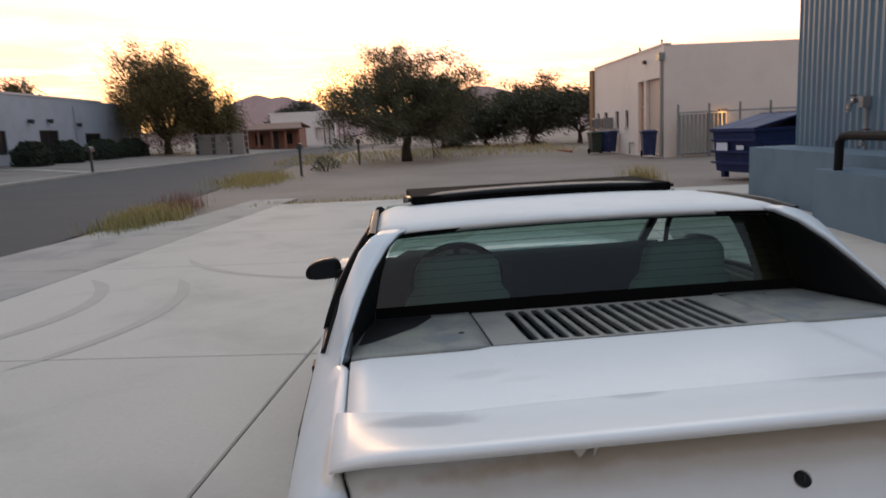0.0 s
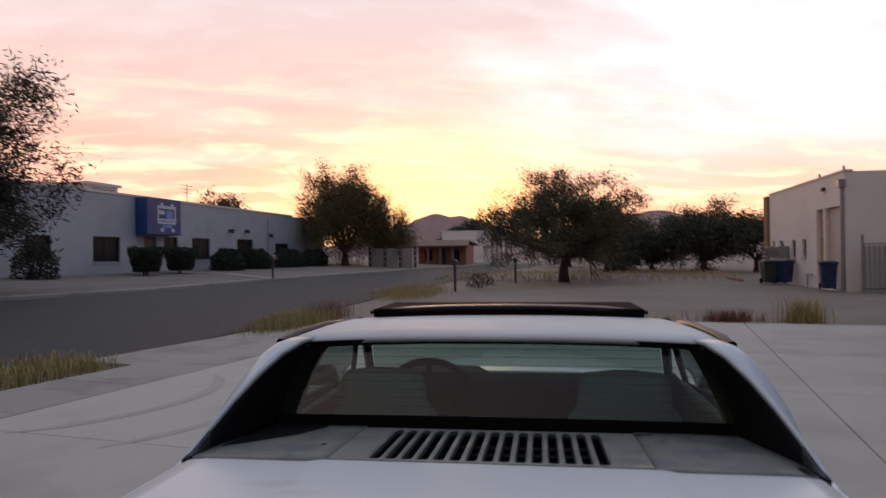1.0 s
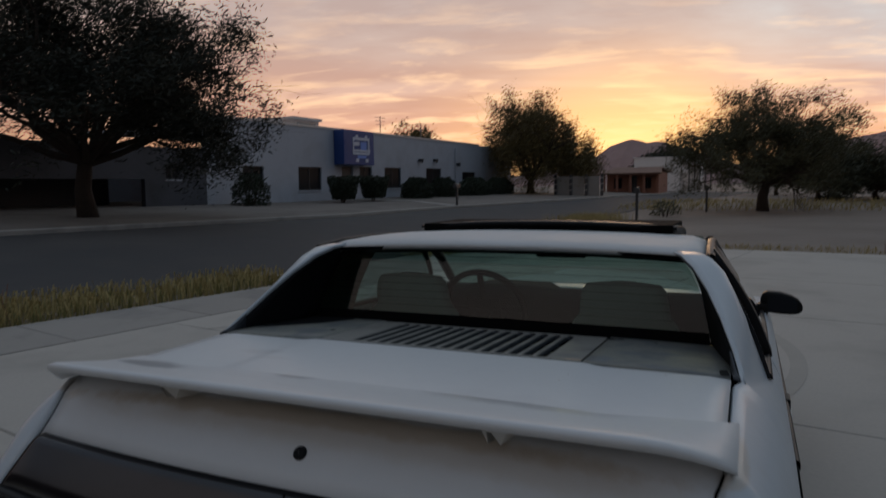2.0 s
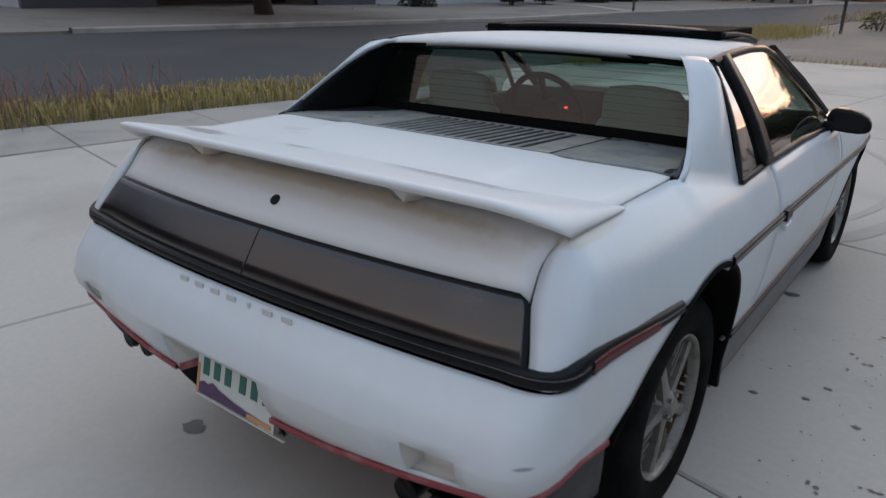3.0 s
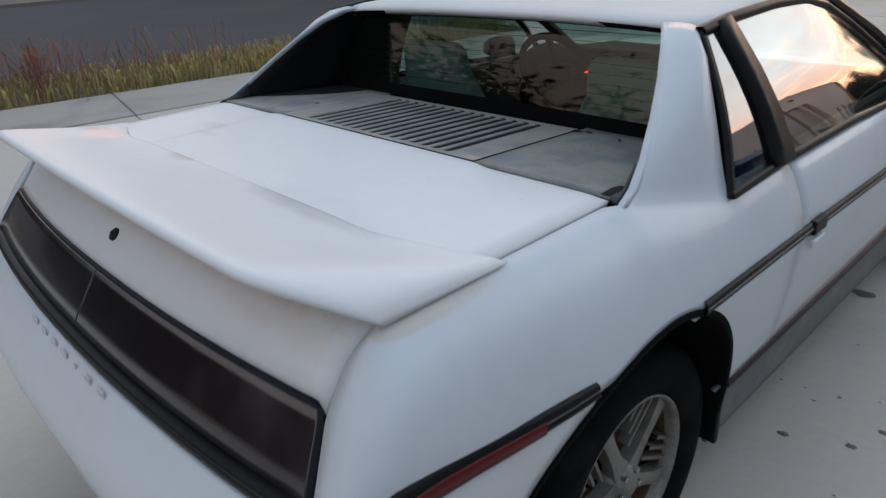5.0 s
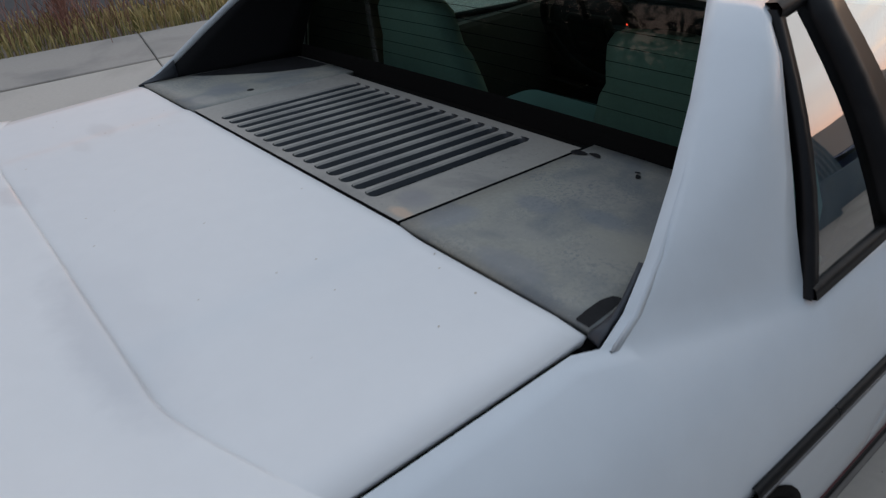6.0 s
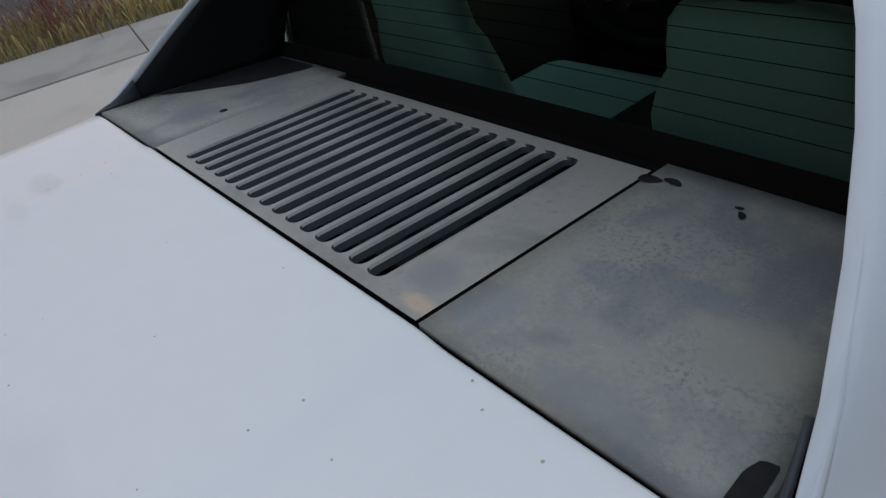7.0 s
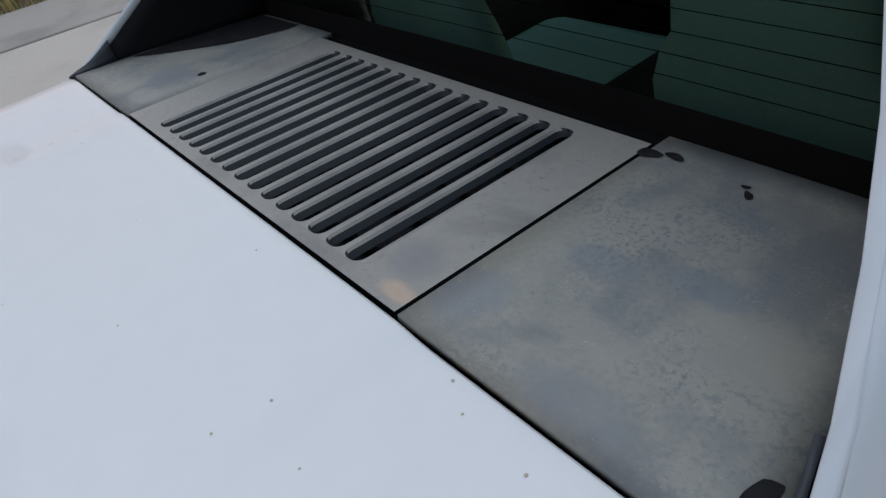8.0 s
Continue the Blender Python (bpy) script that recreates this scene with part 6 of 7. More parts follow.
def pocket(name, a, b, z0, z1, deep, material, parent, label=""):
    bm = bmesh.new()
    f = [bm.verts.new((x, outline_y(x, z), fit_z(x, -0.8, z))) for x, z in ((a, z0), (b, z0), (b, z1), (a, z1))]
    y = min(v.co.y for v in f) + deep
    g = [bm.verts.new((x, y, z)) for x, z in ((a + 0.004, fit_z(a, -0.8, z0) + 0.006), (b - 0.004, fit_z(b, -0.8, z0) + 0.006), (b - 0.004, z1 - 0.008), (a + 0.004, z1 - 0.008))]
    for i in range(4):
        bm.faces.new((f[i], f[(i + 1) % 4], g[(i + 1) % 4], g[i]))
    bm.faces.new(g)
    return part(name, bm, material, parent, label)


for a, b, z0, z1 in POCKETS:
    pocket("bumper_pocket", a, b, z0, z1, 0.07, paint_dusty, bumper, "small recessed pocket")
recess = bmesh.new()
RA, RB = -0.215, 0.16
ytop, yfoot = outline_y(0.2, 0.555), outline_y(0.215, 0.43)
v = [recess.verts.new(q) for q in ((RA, ytop, 0.555), (RB, ytop, 0.555), (RB - 0.02, -0.75, 0.54), (RA + 0.02, -0.75, 0.54), (RA + 0.02, -0.765, 0.43), (RB - 0.02, -0.765, 0.43), (RA, yfoot, 0.434), (RB, yfoot, 0.434))]
for f in ((0, 1, 2, 3), (3, 2, 5, 4), (0, 3, 4, 6), (1, 7, 5, 2)):
    recess.faces.new([v[k] for k in f])
part("plate_recess", recess, paint_dusty, bumper, "white plate recess")
for s, edge in ((1, RB), (-1, -RA)):
    # the stripe turns into the recess, with black plastic below it
    a, b = Vector((s * edge, yfoot - 0.003, 0.442)), Vector((s * (edge - 0.022), -0.77, 0.447))
    side = [[a + Vector((-s * 0.002, 0, 0.011)), b + Vector((-s * 0.002, 0, 0.011))], [a + Vector((-s * 0.002, 0, -0.009)), b + Vector((-s * 0.002, 0, -0.009))]]
    solid(part("red_stripe", sheet([[tuple(q) for q in r] for r in side]), red_stripe, bumper), 0.003, 0)
    low = [[a + Vector((0, 0.002, -0.01)), b + Vector((0, 0, -0.01))], [a + Vector((0, 0.012, -0.03)), b + Vector((0, 0, -0.085))]]
    solid(part("recess_side", sheet([[tuple(q) for q in r] for r in low]), trim_black, bumper), 0.004, 0)
part("recess_back", box(-0.027, -0.752, 0.41, 0.36, 0.01, 0.07), trim_black, bumper)
PLATE = Matrix.Translation((-0.012, -0.785, 0.462)) @ Matrix.Rotation(radians(-13), 4, "X")


def on_plate(bm):
    bmesh.ops.transform(bm, matrix=PLATE, verts=bm.verts)
    return bm


plate = part("number_plate", on_plate(box(0, 0, 0, 0.305, 0.003, 0.152, 0.001)), plate_white, car, "pale plate with purple hills and orange foot")
for k in range(6):
    part("character_bar", on_plate(box(-0.115 + 0.044 * k + (0.014 if k > 2 else 0), -0.0025, 0.014, 0.024, 0.002, 0.068)), ink_green, plate)
part("plate_sky", on_plate(box(-0.146, -0.0022, -0.036, 0.01, 0.001, 0.078)), plate_orange, plate)
hill_line = [(-0.14, -0.046), (-0.12, -0.038), (-0.105, -0.042), (-0.085, -0.032), (-0.06, -0.042), (-0.03, -0.047), (0.0, -0.052), (0.05, -0.057), (0.1, -0.059)]
scenic = bmesh.new()
scenic.faces.new([scenic.verts.new(q) for q in [(-0.14, -0.0025, -0.074), (0.1, -0.0025, -0.074)] + [(x, -0.0025, z) for x, z in reversed(hill_line)]])
part("plate_scene", on_plate(scenic), plate_purple, plate, "purple hills on the plate")
part("plate_foot", on_plate(box(0.1, -0.0028, -0.066, 0.09, 0.001, 0.012)), plate_orange, plate)
part("plate_rim", on_plate(box(0.02, -0.002, -0.0785, 0.35, 0.006, 0.003)), paint_dusty, plate, "thin pale lower rim")
for k in range(7):
    x = -0.192 + 0.064 * k
    part("emblem_bar", box(x, outline_y(x, 0.68) + 0.001, 0.68, 0.032 if k != 4 else 0.008, 0.0035, 0.026, 0.001), emboss, bumper, "faint embossed bar")

# red stripe and grey valance under the bumper
stripe = [(x, y, foot_z(x, y) + 0.011) for x, y in full_outline(0.45)]
left_part, right_part = [p for p in stripe if p[0] < -0.2], [p for p in stripe if p[0] > 0.15]
for pts in (left_part, right_part):
    sweep_strip("red_stripe", pts, [(-0.004, -0.007), (0.003, -0.006), (0.003, 0.006), (-0.004, 0.007)], red_stripe, bumper, "faded red pinstripe")
low = [[(x * k, (y + 0.01) * m, foot_z(x, y) - d) for x, y in full_outline(0.44)] for d, k, m in ((0.0, 0.996, 0.996), (0.02, 0.99, 0.99), (0.07, 0.985, 0.975), (0.12, 0.975, 0.945), (0.165, 0.965, 0.915))]
valance = part("valance", sheet(low, skip=lambda c: -0.215 < c.x < 0.16 or (c.z < foot_z(c.x, c.y) - 0.025 and abs(c.x) < 0.66)), valance_grey, car, "grey lower valance", True)
solid(valance, 0.008)
part("valance_edge", sheet([[(x * 0.96, y + 0.03, 0.425) for x, y in full_outline(0.42)], [(x * 0.9, y + 0.16, 0.38) for x, y in full_outline(0.42)]], skip=lambda c: abs(c.x) < 0.22), dark_void, car)
for x in (-0.59, -0.5, 0.5, 0.59):
    tip = part("exhaust_tip", tube([(x, -0.45, 0.385), (x, -0.745, 0.378), (x, -0.752, 0.378), (x, -0.747, 0.378), (x, -0.62, 0.38)], [0.028, 0.03, 0.029, 0.026, 0.026], 18, cap=False), trim_black, car, "dark round exhaust tip", True)
part("underbody", box(0, 1.2, 0.36, 1.12, 3.6, 0.26, 0.03), dark_void, car)
part("rear_core", box(0, -0.2, 0.66, 1.3, 0.75, 0.38, 0.03), dark_void, car)
part("rear_core_low", box(0, -0.56, 0.5, 1.4, 0.3, 0.24, 0.03), dark_void, car)

# inner faces of the sails


def sail(s):
    # inner trim that covers the quarter window and the pillar from within
    rows = [[flip((x - 0.02 * j, y, z), s) for x, z in ((0.735, 0.82), (0.735, 0.9), (0.7, 1.0), (0.655, 1.09), (0.615, 1.15))] for j, y in enumerate((0.47, 0.58, 0.7))]
    solid(part("pillar_trim", sheet(rows), tan_trim, car, "tan inner trim of the rear pillar", True), 0.015, 0)
    # black inner face down to the glass
    inner = []
    for e, g in zip(SAIL_E, [(0.66, 0.404, 0.915), (0.655, 0.414, 0.94), (0.648, 0.428, 0.98), (0.634, 0.45, 1.035), (0.617, 0.468, 1.085), (0.597, 0.483, 1.125), (0.575, 0.493, 1.15), (0.548, 0.5, 1.17)]):
        e, g = Vector(e) + Vector((-0.001, 0.015, -0.009)), Vector(g)
        inner.append([flip(tuple(e.lerp(g, k / 6)), s) for k in range(7)])
    solid(part("sail_inner", sheet(inner), sail_black, car, "black inner face of the sail", True), 0.006, 0)


both(sail)

# roof with a raised dark sunroof panel
rows = []
for y in (0.405, 0.412, 0.43, 0.5, 0.65, 0.8, 0.95, 1.1, 1.2, 1.26):
    w = lerp([(0.4, 0.6), (0.45, 0.645), (0.8, 0.622), (1.26, 0.585)], y)
    crown = lerp([(0.405, 1.182), (0.412, 1.19), (0.43, 1.196), (0.6, 1.203), (0.9, 1.204), (1.1, 1.192), (1.26, 1.165)], y)
    rows.append([(w * x, y + (0.02 * (abs(x) ** 2) if y < 0.45 else 0), crown - 0.018 * abs(x) ** 2.4 - (0.012 if abs(x) > 0.99 else 0)) for x in [i / 14 for i in range(-14, 15)]])
roof = solid(part("roof", sheet(rows), paint_roof, car, "white roof", True), 0.02)
rows = []
for y, z in ((0.95, 1.222), (0.952, 1.232), (0.975, 1.236), (1.1, 1.232), (1.25, 1.219), (1.36, 1.2), (1.38, 1.19)):
    rows.append([(0.508 * x, y + 0.012 * abs(x) ** 2, z - 0.018 * abs(x) ** 2.2) for x in [i / 10 for i in range(-10, 11)]])
hatch = solid(part("sunroof", sheet(rows), trim_black, car, "raised dark sunroof panel", True), 0.014)
part("sunroof_seal", box(0, 1.15, 1.207, 0.99, 0.385, 0.032, 0.006), dark_void, hatch)
part("header_band", sheet([[(0.6 * x, y, z - 0.016 * abs(x) ** 2.4) for x in [i / 10 for i in range(-10, 11)]] for y, z in ((0.415, 1.18), (0.43, 1.168), (0.495, 1.158), (0.52, 1.15))]), trim_black, roof, "black band above the rear glass")

# rear window with heating wires
gl_rows = []
for f in [i / 8 for i in range(9)]:
    z = 0.925 + 0.245 * f
    w = lerp([(0, 0.655), (0.5, 0.625), (0.8, 0.59), (1, 0.55)], f)
    gl_rows.append([(w * x, 0.408 + 0.092 * f + 0.015 * (1 - x * x), z) for x in [i / 12 for i in range(-12, 13)]])
rear_glass = part("rear_window", sheet(gl_rows), car_glass, car, "tinted rear window with heating wires", True)
for k in range(8):
    f = 0.2 + 0.095 * k
    z = 0.925 + 0.245 * f
    w = lerp([(0, 0.62), (0.5, 0.6), (0.8, 0.565), (1, 0.52)], f)
    pts = [(w * x, 0.411 + 0.092 * f + 0.015 * (1 - x * x), z) for x in [i / 10 for i in range(-10, 11)]]
    part("heating_wire", tube(pts, 0.0006, 4), dark_void, rear_glass)
part("lower_seal", sheet([[(x, 0.404 + (z - 0.925) * 0.37 + 0.015 * (1 - (x / 0.66) ** 2), z) for x in [i * 0.065 for i in range(-10, 11)]] for z in (0.912, 0.935, 0.95)]), dark_void, rear_glass, "black lower seal")
part("deck_gutter", box(0, 0.4, 0.9, 1.32, 0.07, 0.02), dark_void, car)

# side windows and black frames
BELT = [(0.3, 0.868), (0.57, 0.878), (1.0, 0.872), (1.5, 0.84), (1.66, 0.83)]
TOP = [(0.41, 0.648, 1.168), (0.55, 0.642, 1.18), (0.8, 0.632, 1.182), (1.0, 0.628, 1.172), (1.15, 0.632, 1.14), (1.3, 0.655, 1.075), (1.45, 0.7, 0.985), (1.58, 0.748, 0.89), (1.66, 0.775, 0.832)]


def top_at(y):
    ys = [t[0] for t in TOP]
    return float(np.interp(y, ys, [t[1] for t in TOP])), float(np.interp(y, ys, [t[2] for t in TOP]))


def side_windows(s):
    def glass_pts(yb, yt, f):
        b = Vector((0.802 if yb < 1.4 else 0.79, yb, lerp(BELT, yb)))
        x, z = top_at(yt)
        t = Vector((x, yt, z))
        p = b.lerp(t, f)
        p.x += 0.016 * math.sin(f * math.pi)
        return flip(tuple(p), s)
    q = part("quarter_window", sheet([[glass_pts(b, t, f / 8) for f in range(9)] for b, t in ((0.305, 0.415), (0.4, 0.45), (0.5, 0.48))]), side_glass, car, "tinted quarter window", True)
    d = part("door_window", sheet([[glass_pts(0.585 + 0.96 * i / 12, 0.53 + 0.98 * i / 12, f / 8) for f in range(9)] for i in range(13)]), side_glass, car, "tinted door window mirroring the evening sky", True)
    # pillar between them
    solid(part("centre_pillar", sheet([[glass_pts(b, t, f / 8) for f in range(9)] for b, t in ((0.495, 0.475), (0.59, 0.535))]), trim_black, car, "black centre pillar", True), 0.025, 0)
    fr = [flip((0.803, 0.30, 0.868), s)] + [flip((x + 0.004, y, z), s) for y, x, z in TOP]
    def frame_strip(name, pts, w, label):
        rows = []
        for i, p in enumerate(pts):
            rows.append([(p[0] + s * a, p[1], p[2] + b) for a, b in ((-0.012, -w), (0.006, -w), (0.01, 0.0), (0.002, 0.008), (-0.014, 0.006))])
        return part(name, sheet(rows, loop=True), trim_black, car, label, True)
    frame_strip("window_frame", [flip((x + 0.003, y, z), s) for y, x, z in TOP], 0.02, "black window frame")
    rear = [(0.802, 0.296, 0.866)] + [(0.802 + (0.648 - 0.802) * f + 0.016 * math.sin(f * math.pi), 0.296 + (0.41 - 0.296) * f, 0.866 + 0.302 * f) for f in [k / 8 for k in range(1, 9)]]
    rows = [[flip((x + a, y + b, z), s) for a, b in ((-0.012, 0.02), (0.004, 0.016), (0.005, -0.004), (-0.012, -0.006))] for x, y, z in rear]
    part("window_frame", sheet(rows, loop=True), trim_black, car, "", True)
    rows = []
    for i in range(21):
        y = 0.3 + 1.3 * i / 20
        z = lerp(BELT, y)
        rows.append([flip((0.798 + a - (0.012 if y > 1.45 else 0), y, z + b), s) for a, b in ((-0.01, 0.012), (0.008, 0.01), (0.013, -0.004), (-0.01, -0.008))])
    part("belt_seal", sheet(rows, loop=True), trim_black, car, "", True)
    # door mirror
    rows = []
    for x, top, bot, d in ((0.796, 0.9, 0.862, 0.03), (0.806, 0.922, 0.85, 0.05), (0.82, 0.93, 0.842, 0.06), (0.87, 0.928, 0.838, 0.065), (0.91, 0.917, 0.838, 0.06), (0.935, 0.902, 0.842, 0.048), (0.947, 0.885, 0.85, 0.03), (0.951, 0.872, 0.858, 0.01)):
        ring = []
        for a in range(16):
            t = a * math.tau / 16
            c, sn = math.cos(t), math.sin(t)
            c, sn = math.copysign(abs(c) ** 0.55, c), math.copysign(abs(sn) ** 0.55, sn)
            ring.append(flip((x, 1.455 + (d * 1.1 if c > 0 else d * 0.3) * c - 0.03 * (x - 0.79), (top + bot) / 2 + (top - bot) / 2 * sn), s))
        rows.append(ring)
    mir = part("door_mirror", sheet(rows, loop=True), trim_black, car, "black door mirror", True)
    part("mirror_glass", sheet([[flip((x, 1.4335 - 0.03 * (x - 0.79), z), s) for z in (0.85, top)] for x, top in ((0.822, 0.918), (0.87, 0.917), (0.905, 0.908), (0.93, 0.893))]), win_dark, mir)
    part("mirror_foot", box(s * 0.805, 1.46, 0.855, 0.04, 0.06, 0.05, 0.01), trim_black, mir)


both(side_windows)

# windscreen, hood and nose
rows = []
for f in [i / 8 for i in range(9)]:
    y, z = 1.25 + 0.56 * f, 1.165 - 0.315 * f
    w = lerp([(0, 0.58), (1, 0.7)], f)
    rows.append([(w * x, y + 0.09 * f * (1 - x * x), z + 0.012 * (1 - x * x)) for x in [i / 10 for i in range(-10, 11)]])
part("windscreen", sheet(rows), car_glass, car, "tinted windscreen", True)
for s in (1, -1):
    part("screen_pillar", tube([(s * 0.61, 1.2, 1.15), (s * 0.66, 1.5, 1.02), (s * 0.72, 1.8, 0.86)], [0.022, 0.022, 0.022], 8), trim_black, car)
rows = []
for y in [1.8 + 1.3 * i / 16 for i in range(17)]:
    zc = lerp([(1.8, 0.845), (2.2, 0.81), (2.6, 0.745), (2.9, 0.67), (3.1, 0.6)], y)
    ze = lerp([(1.56, 0.838), (2.0, 0.8), (2.37, 0.765), (2.8, 0.68), (3.05, 0.62), (3.1, 0.6)], y)
    xe = side_x(min(y, 3.05), ze) - 0.006
    rows.append([(xe * x, y, ze + (zc - ze + 0.01) * (1 - abs(x) ** 3)) for x in [i / 12 for i in range(-12, 13)]])
solid(part("hood", sheet(rows), paint, car, "white sloping front hood", True), 0.012)
nose = []
for z, k in ((0.6, 0.0), (0.52, 0.06), (0.4, 0.08), (0.26, 0.02)):
    nose.append([(x * 0.7, 3.12 + k - 0.12 * abs(x) ** 3, z) for x in [i / 10 for i in range(-10, 11)]])
solid(part("front_bumper", sheet(nose), trim_black, car, "black front bumper", True), 0.02, 0)

# cabin
part("floor_pan", box(0, 1.1, 0.46, 1.4, 1.4, 0.06), dash_dark, car)
part("rear_bulkhead", box(0, 0.475, 0.68, 1.36, 0.04, 0.42, 0.01), tan_trim, car)
for s in (1, -1):
    part("door_card", box(s * 0.74, 1.08, 0.66, 0.04, 1.15, 0.4, 0.02), tan_trim, car)
dash_rows = []
for y, z in ((1.42, 0.58), (1.4, 0.72), (1.42, 0.82), (1.47, 0.865), (1.58, 0.875), (1.8, 0.84)):
    dash_rows.append([(0.72 * x, y + 0.04 * (abs(x) ** 2), z + (0.03 if -0.75 < x < -0.2 and 0.8 < z < 0.87 else 0)) for x in [i / 12 for i in range(-12, 13)]])
dash = solid(part("dashboard", sheet(dash_rows), dash_dark, car, "dark dashboard", True), 0.02, 0)
part("warning_light", tube([(-0.325, 1.405, 0.822), (-0.325, 1.385, 0.822)], 0.006, 8), led_red, dash, "tiny red warning light")
part("console", box(0, 1.1, 0.58, 0.2, 0.8, 0.22, 0.03), dash_dark, car)


def seat(s):
    cx = 0.38 * s
    rows = []
    for y, z, w, d in ((0.74, 0.52, 0.22, 0.06), (0.7, 0.62, 0.235, 0.07), (0.665, 0.74, 0.235, 0.065), (0.635, 0.86, 0.225, 0.055), (0.625, 0.92, 0.2, 0.05), (0.617, 0.95, 0.172, 0.05), (0.61, 0.99, 0.168, 0.048), (0.604, 1.03, 0.16, 0.045), (0.6, 1.052, 0.14, 0.035), (0.6, 1.062, 0.05, 0.012)):
        rows.append([(cx + 0.84 * w * (abs(math.cos(a)) ** 0.6) * (1 if math.cos(a) > 0 else -1), y + d * (abs(math.sin(a)) ** 0.7) * (1 if math.sin(a) > 0 else -1), z) for a in [k * math.tau / 20 for k in range(20)]])
    st = part("seat_back", sheet(rows, loop=True), seat_cloth, car, "grey cloth bucket seat back with headrest", True)
    part("seat_cushion", box(cx, 0.98, 0.54, 0.48, 0.52, 0.16, 0.05), seat_cloth, st)


both(seat)
wheel_rows = []
tilt = Matrix.Translation((-0.315, 1.2, 0.84)) @ Matrix.Rotation(radians(-66), 4, "X")
for i in range(33):
    a = i * math.tau / 32
    wheel_rows.append([tuple(tilt @ Vector(((0.18 + 0.014 * math.cos(b)) * math.cos(a), (0.18 + 0.014 * math.cos(b)) * math.sin(a), 0.014 * math.sin(b)))) for b in [k * math.tau / 8 for k in range(8)]])
steer = part("steering_wheel", sheet(wheel_rows, loop=True), dash_dark, car, "dark steering wheel", True)
hub = box(0, 0, 0, 0.16, 0.12, 0.04, 0.015)
bmesh.ops.transform(hub, matrix=tilt, verts=hub.verts)
part("hub_pad", hub, dash_dark, steer)
for a in (0, 180, 270):
    sp = tube([(0.06 * math.cos(radians(a)), 0.05 * math.sin(radians(a)), 0), (0.18 * math.cos(radians(a)), 0.18 * math.sin(radians(a)), 0)], 0.014, 6)
    bmesh.ops.transform(sp, matrix=tilt, verts=sp.verts)
    part("spoke", sp, dash_dark, steer)
part("column", tube([tuple(tilt @ Vector((0, 0, -0.02))), (-0.33, 1.48, 0.76)], 0.04, 8), dash_dark, steer)
part("rear_view_mirror", box(0.0, 1.3, 1.09, 0.22, 0.03, 0.06, 0.01), dash_dark, car)

# wheels
def lathe(name, prof, material, parent, label="", n=48, smooth=True):
    rows = [[(x, r * math.cos(k * math.tau / n), r * math.sin(k * math.tau / n)) for k in range(n)] for x, r in prof]
    return part(name, sheet(rows, loop=True), material, parent, label, smooth)


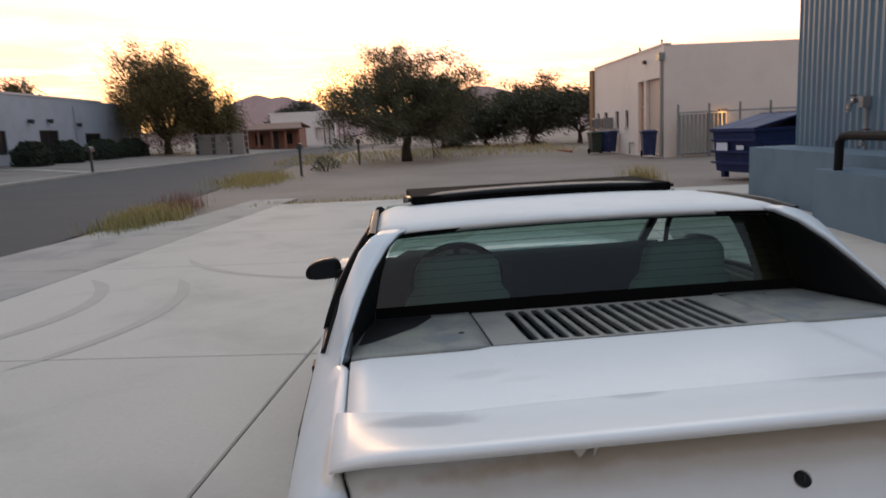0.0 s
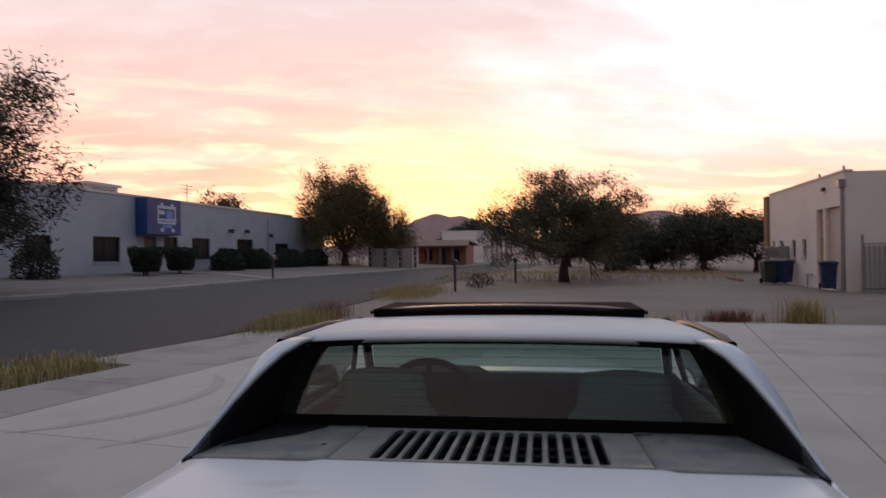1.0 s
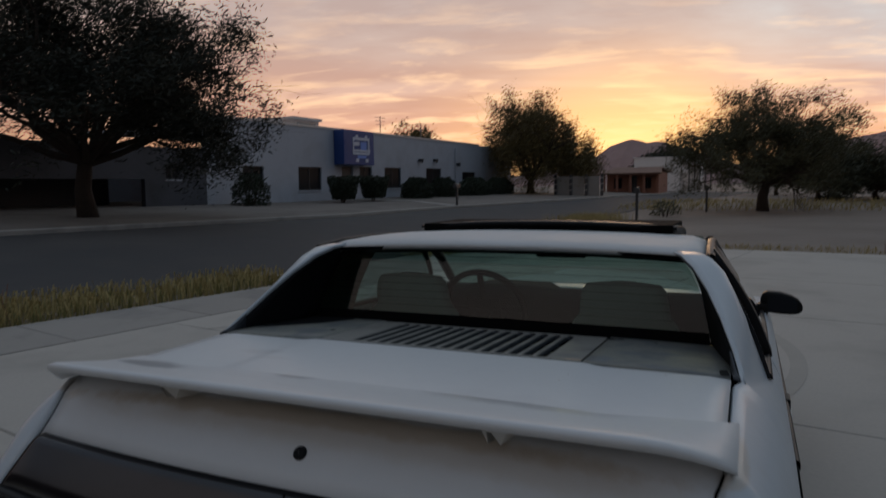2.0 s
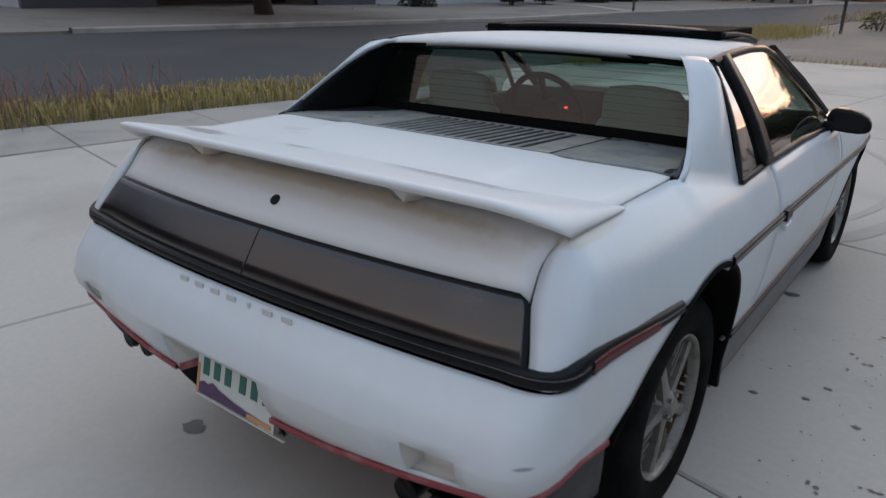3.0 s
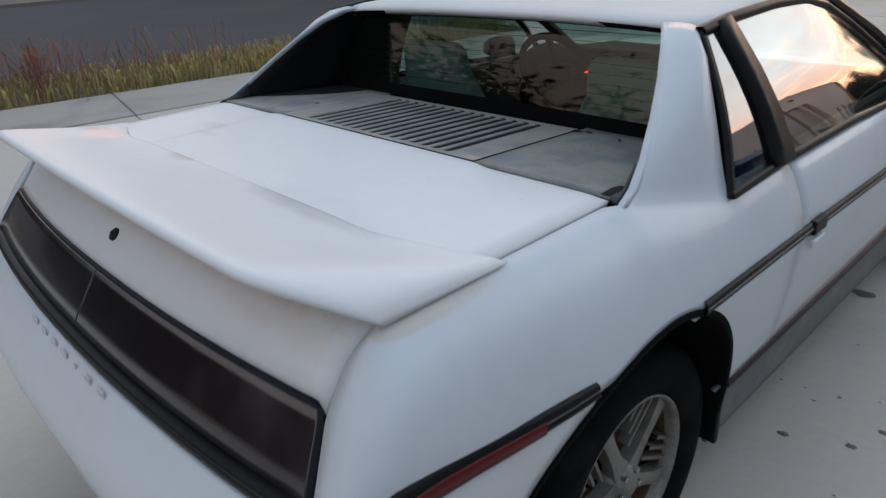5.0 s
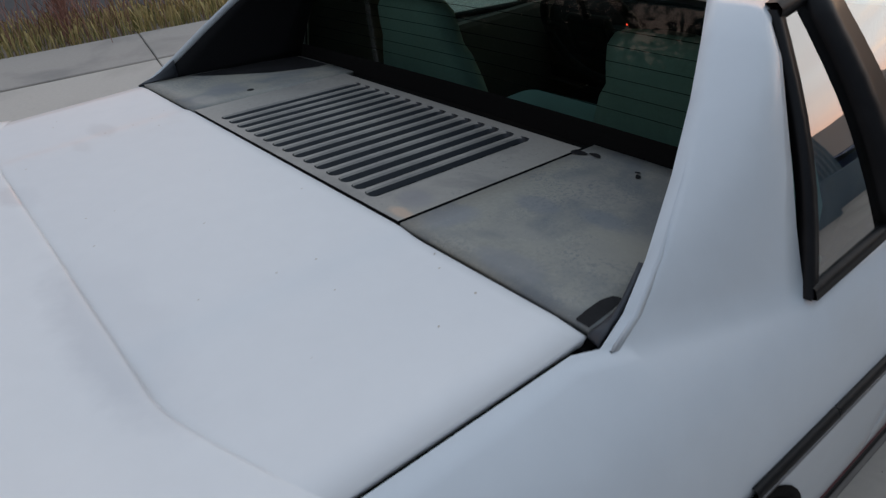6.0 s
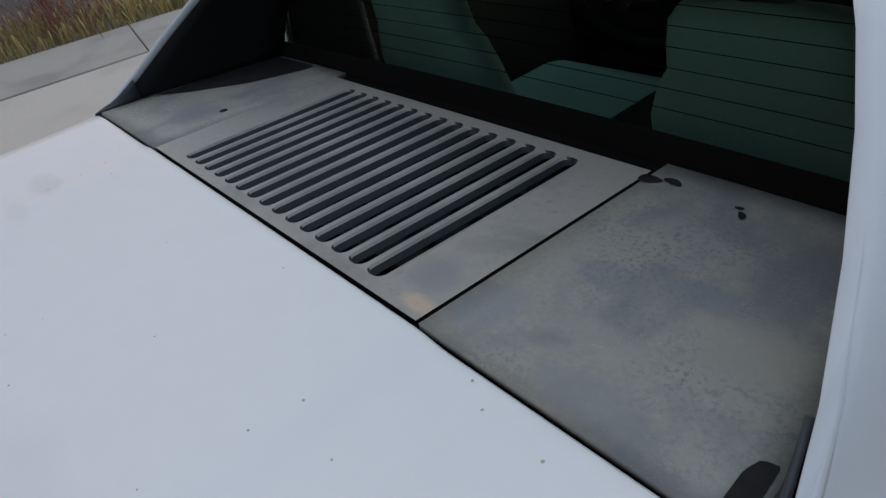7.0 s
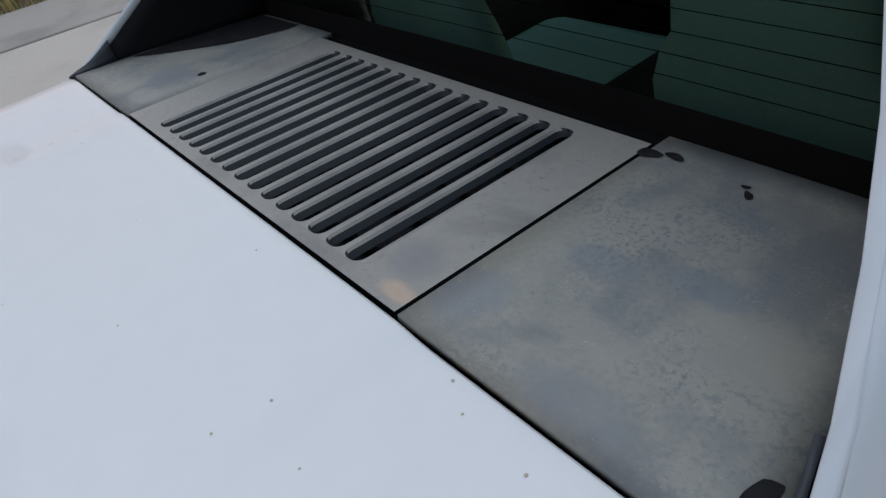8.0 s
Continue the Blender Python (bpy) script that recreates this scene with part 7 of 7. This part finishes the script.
def build_wheel():
    w = empty("wheel", "", "", local=True)
    w.parent = car
    w.matrix_parent_inverse = Matrix.Translation(-car.location)
    tyre = lathe("tyre", [(-0.19, 0.2), (-0.2, 0.24), (-0.195, 0.285), (-0.17, 0.306), (-0.12, 0.31), (-0.04, 0.31), (0.01, 0.306), (0.026, 0.292), (0.032, 0.262), (0.03, 0.23), (0.022, 0.211), (0.008, 0.203)], rubber, w, "worn black tyre")
    for k in range(4):
        lathe("groove", [(-0.15 + 0.035 * k, 0.3105), (-0.146 + 0.035 * k, 0.3125), (-0.128 + 0.035 * k, 0.3125), (-0.124 + 0.035 * k, 0.3105)], rubber, tyre, n=40)
    rim = lathe("rim", [(0.0, 0.199), (0.012, 0.205), (0.018, 0.203), (0.018, 0.199), (0.006, 0.194), (-0.012, 0.19)], alloy, w, "weathered alloy rim")
    lathe("sidewall", [(0.021, 0.213), (0.014, 0.206), (0.006, 0.201)], rubber, tyre)
    lathe("barrel", [(-0.012, 0.1897), (-0.06, 0.184), (-0.15, 0.18)], rust_dark, rim, "dirty inner barrel")
    lathe("dish", [(-0.085, 0.184), (-0.09, 0.1), (-0.09, 0.0)], dark_void, rim)
    lathe("brake_disc", [(-0.07, 0.125), (-0.065, 0.12), (-0.065, 0.05)], rust_dark, rim, "rusty brake disc")
    lathe("hub_cap", [(-0.03, 0.052), (0.0, 0.048), (0.012, 0.036), (0.018, 0.03), (0.022, 0.026), (0.022, 0.0)], alloy, rim, "alloy hub", n=24)
    for k in range(5):
        a = k * math.tau / 5 + 0.716
        def polar(r, off, x):
            return (x, r * math.cos(a) - off * math.sin(a), r * math.sin(a) + off * math.cos(a))
        rows = [[polar(r, -hw, x - 0.03), polar(r, -hw, x), polar(r, -hw * 0.35, x + 0.003), polar(r, hw * 0.35, x + 0.003), polar(r, hw, x), polar(r, hw, x - 0.03)] for r, hw, x in ((0.03, 0.026, 0.006), (0.07, 0.017, 0.004), (0.13, 0.015, 0.002), (0.192, 0.021, 0.0))]
        sp = part("spoke", sheet(rows), alloy, rim, "broad alloy spoke")
        # thin ribs that lie along one side of each broad spoke
        for j in (1, 2, 3, 4):
            off = 0.022 + 0.024 * j
            r0, r1 = 0.045 + 0.022 * j, math.sqrt(max(0.001, 0.19**2 - off**2))
            if r1 - r0 < 0.02:
                continue
            rows = [[polar(r, off - 0.0045, -0.03), polar(r, off - 0.0038, -0.004), polar(r, off + 0.0038, -0.004), polar(r, off + 0.0045, -0.03)] for r in (r0, (r0 + r1) / 2, r1)]
            part("rib", sheet(rows), alloy_dark, sp)
    for k in range(5):
        a = k * math.tau / 5 + 0.88
        part("wheel_nut", tube([(-0.01, 0.036 * math.cos(a), 0.036 * math.sin(a)), (0.022, 0.036 * math.cos(a), 0.036 * math.sin(a))], 0.007, 6), chrome, rim)
    return w


first = build_wheel()
for key in ("label", "category"):
    if key in first.keys():
        del first[key]
first.location = (0.774, 0.0, 0.31)
for x, y, rz in ((0.775, 2.373, 0), (-0.774, 0.0, 180), (-0.775, 2.373, 180)):
    copy_thing(first, pose(x, y, 0.31, 40 if y > 1 else 15, 0, rz))
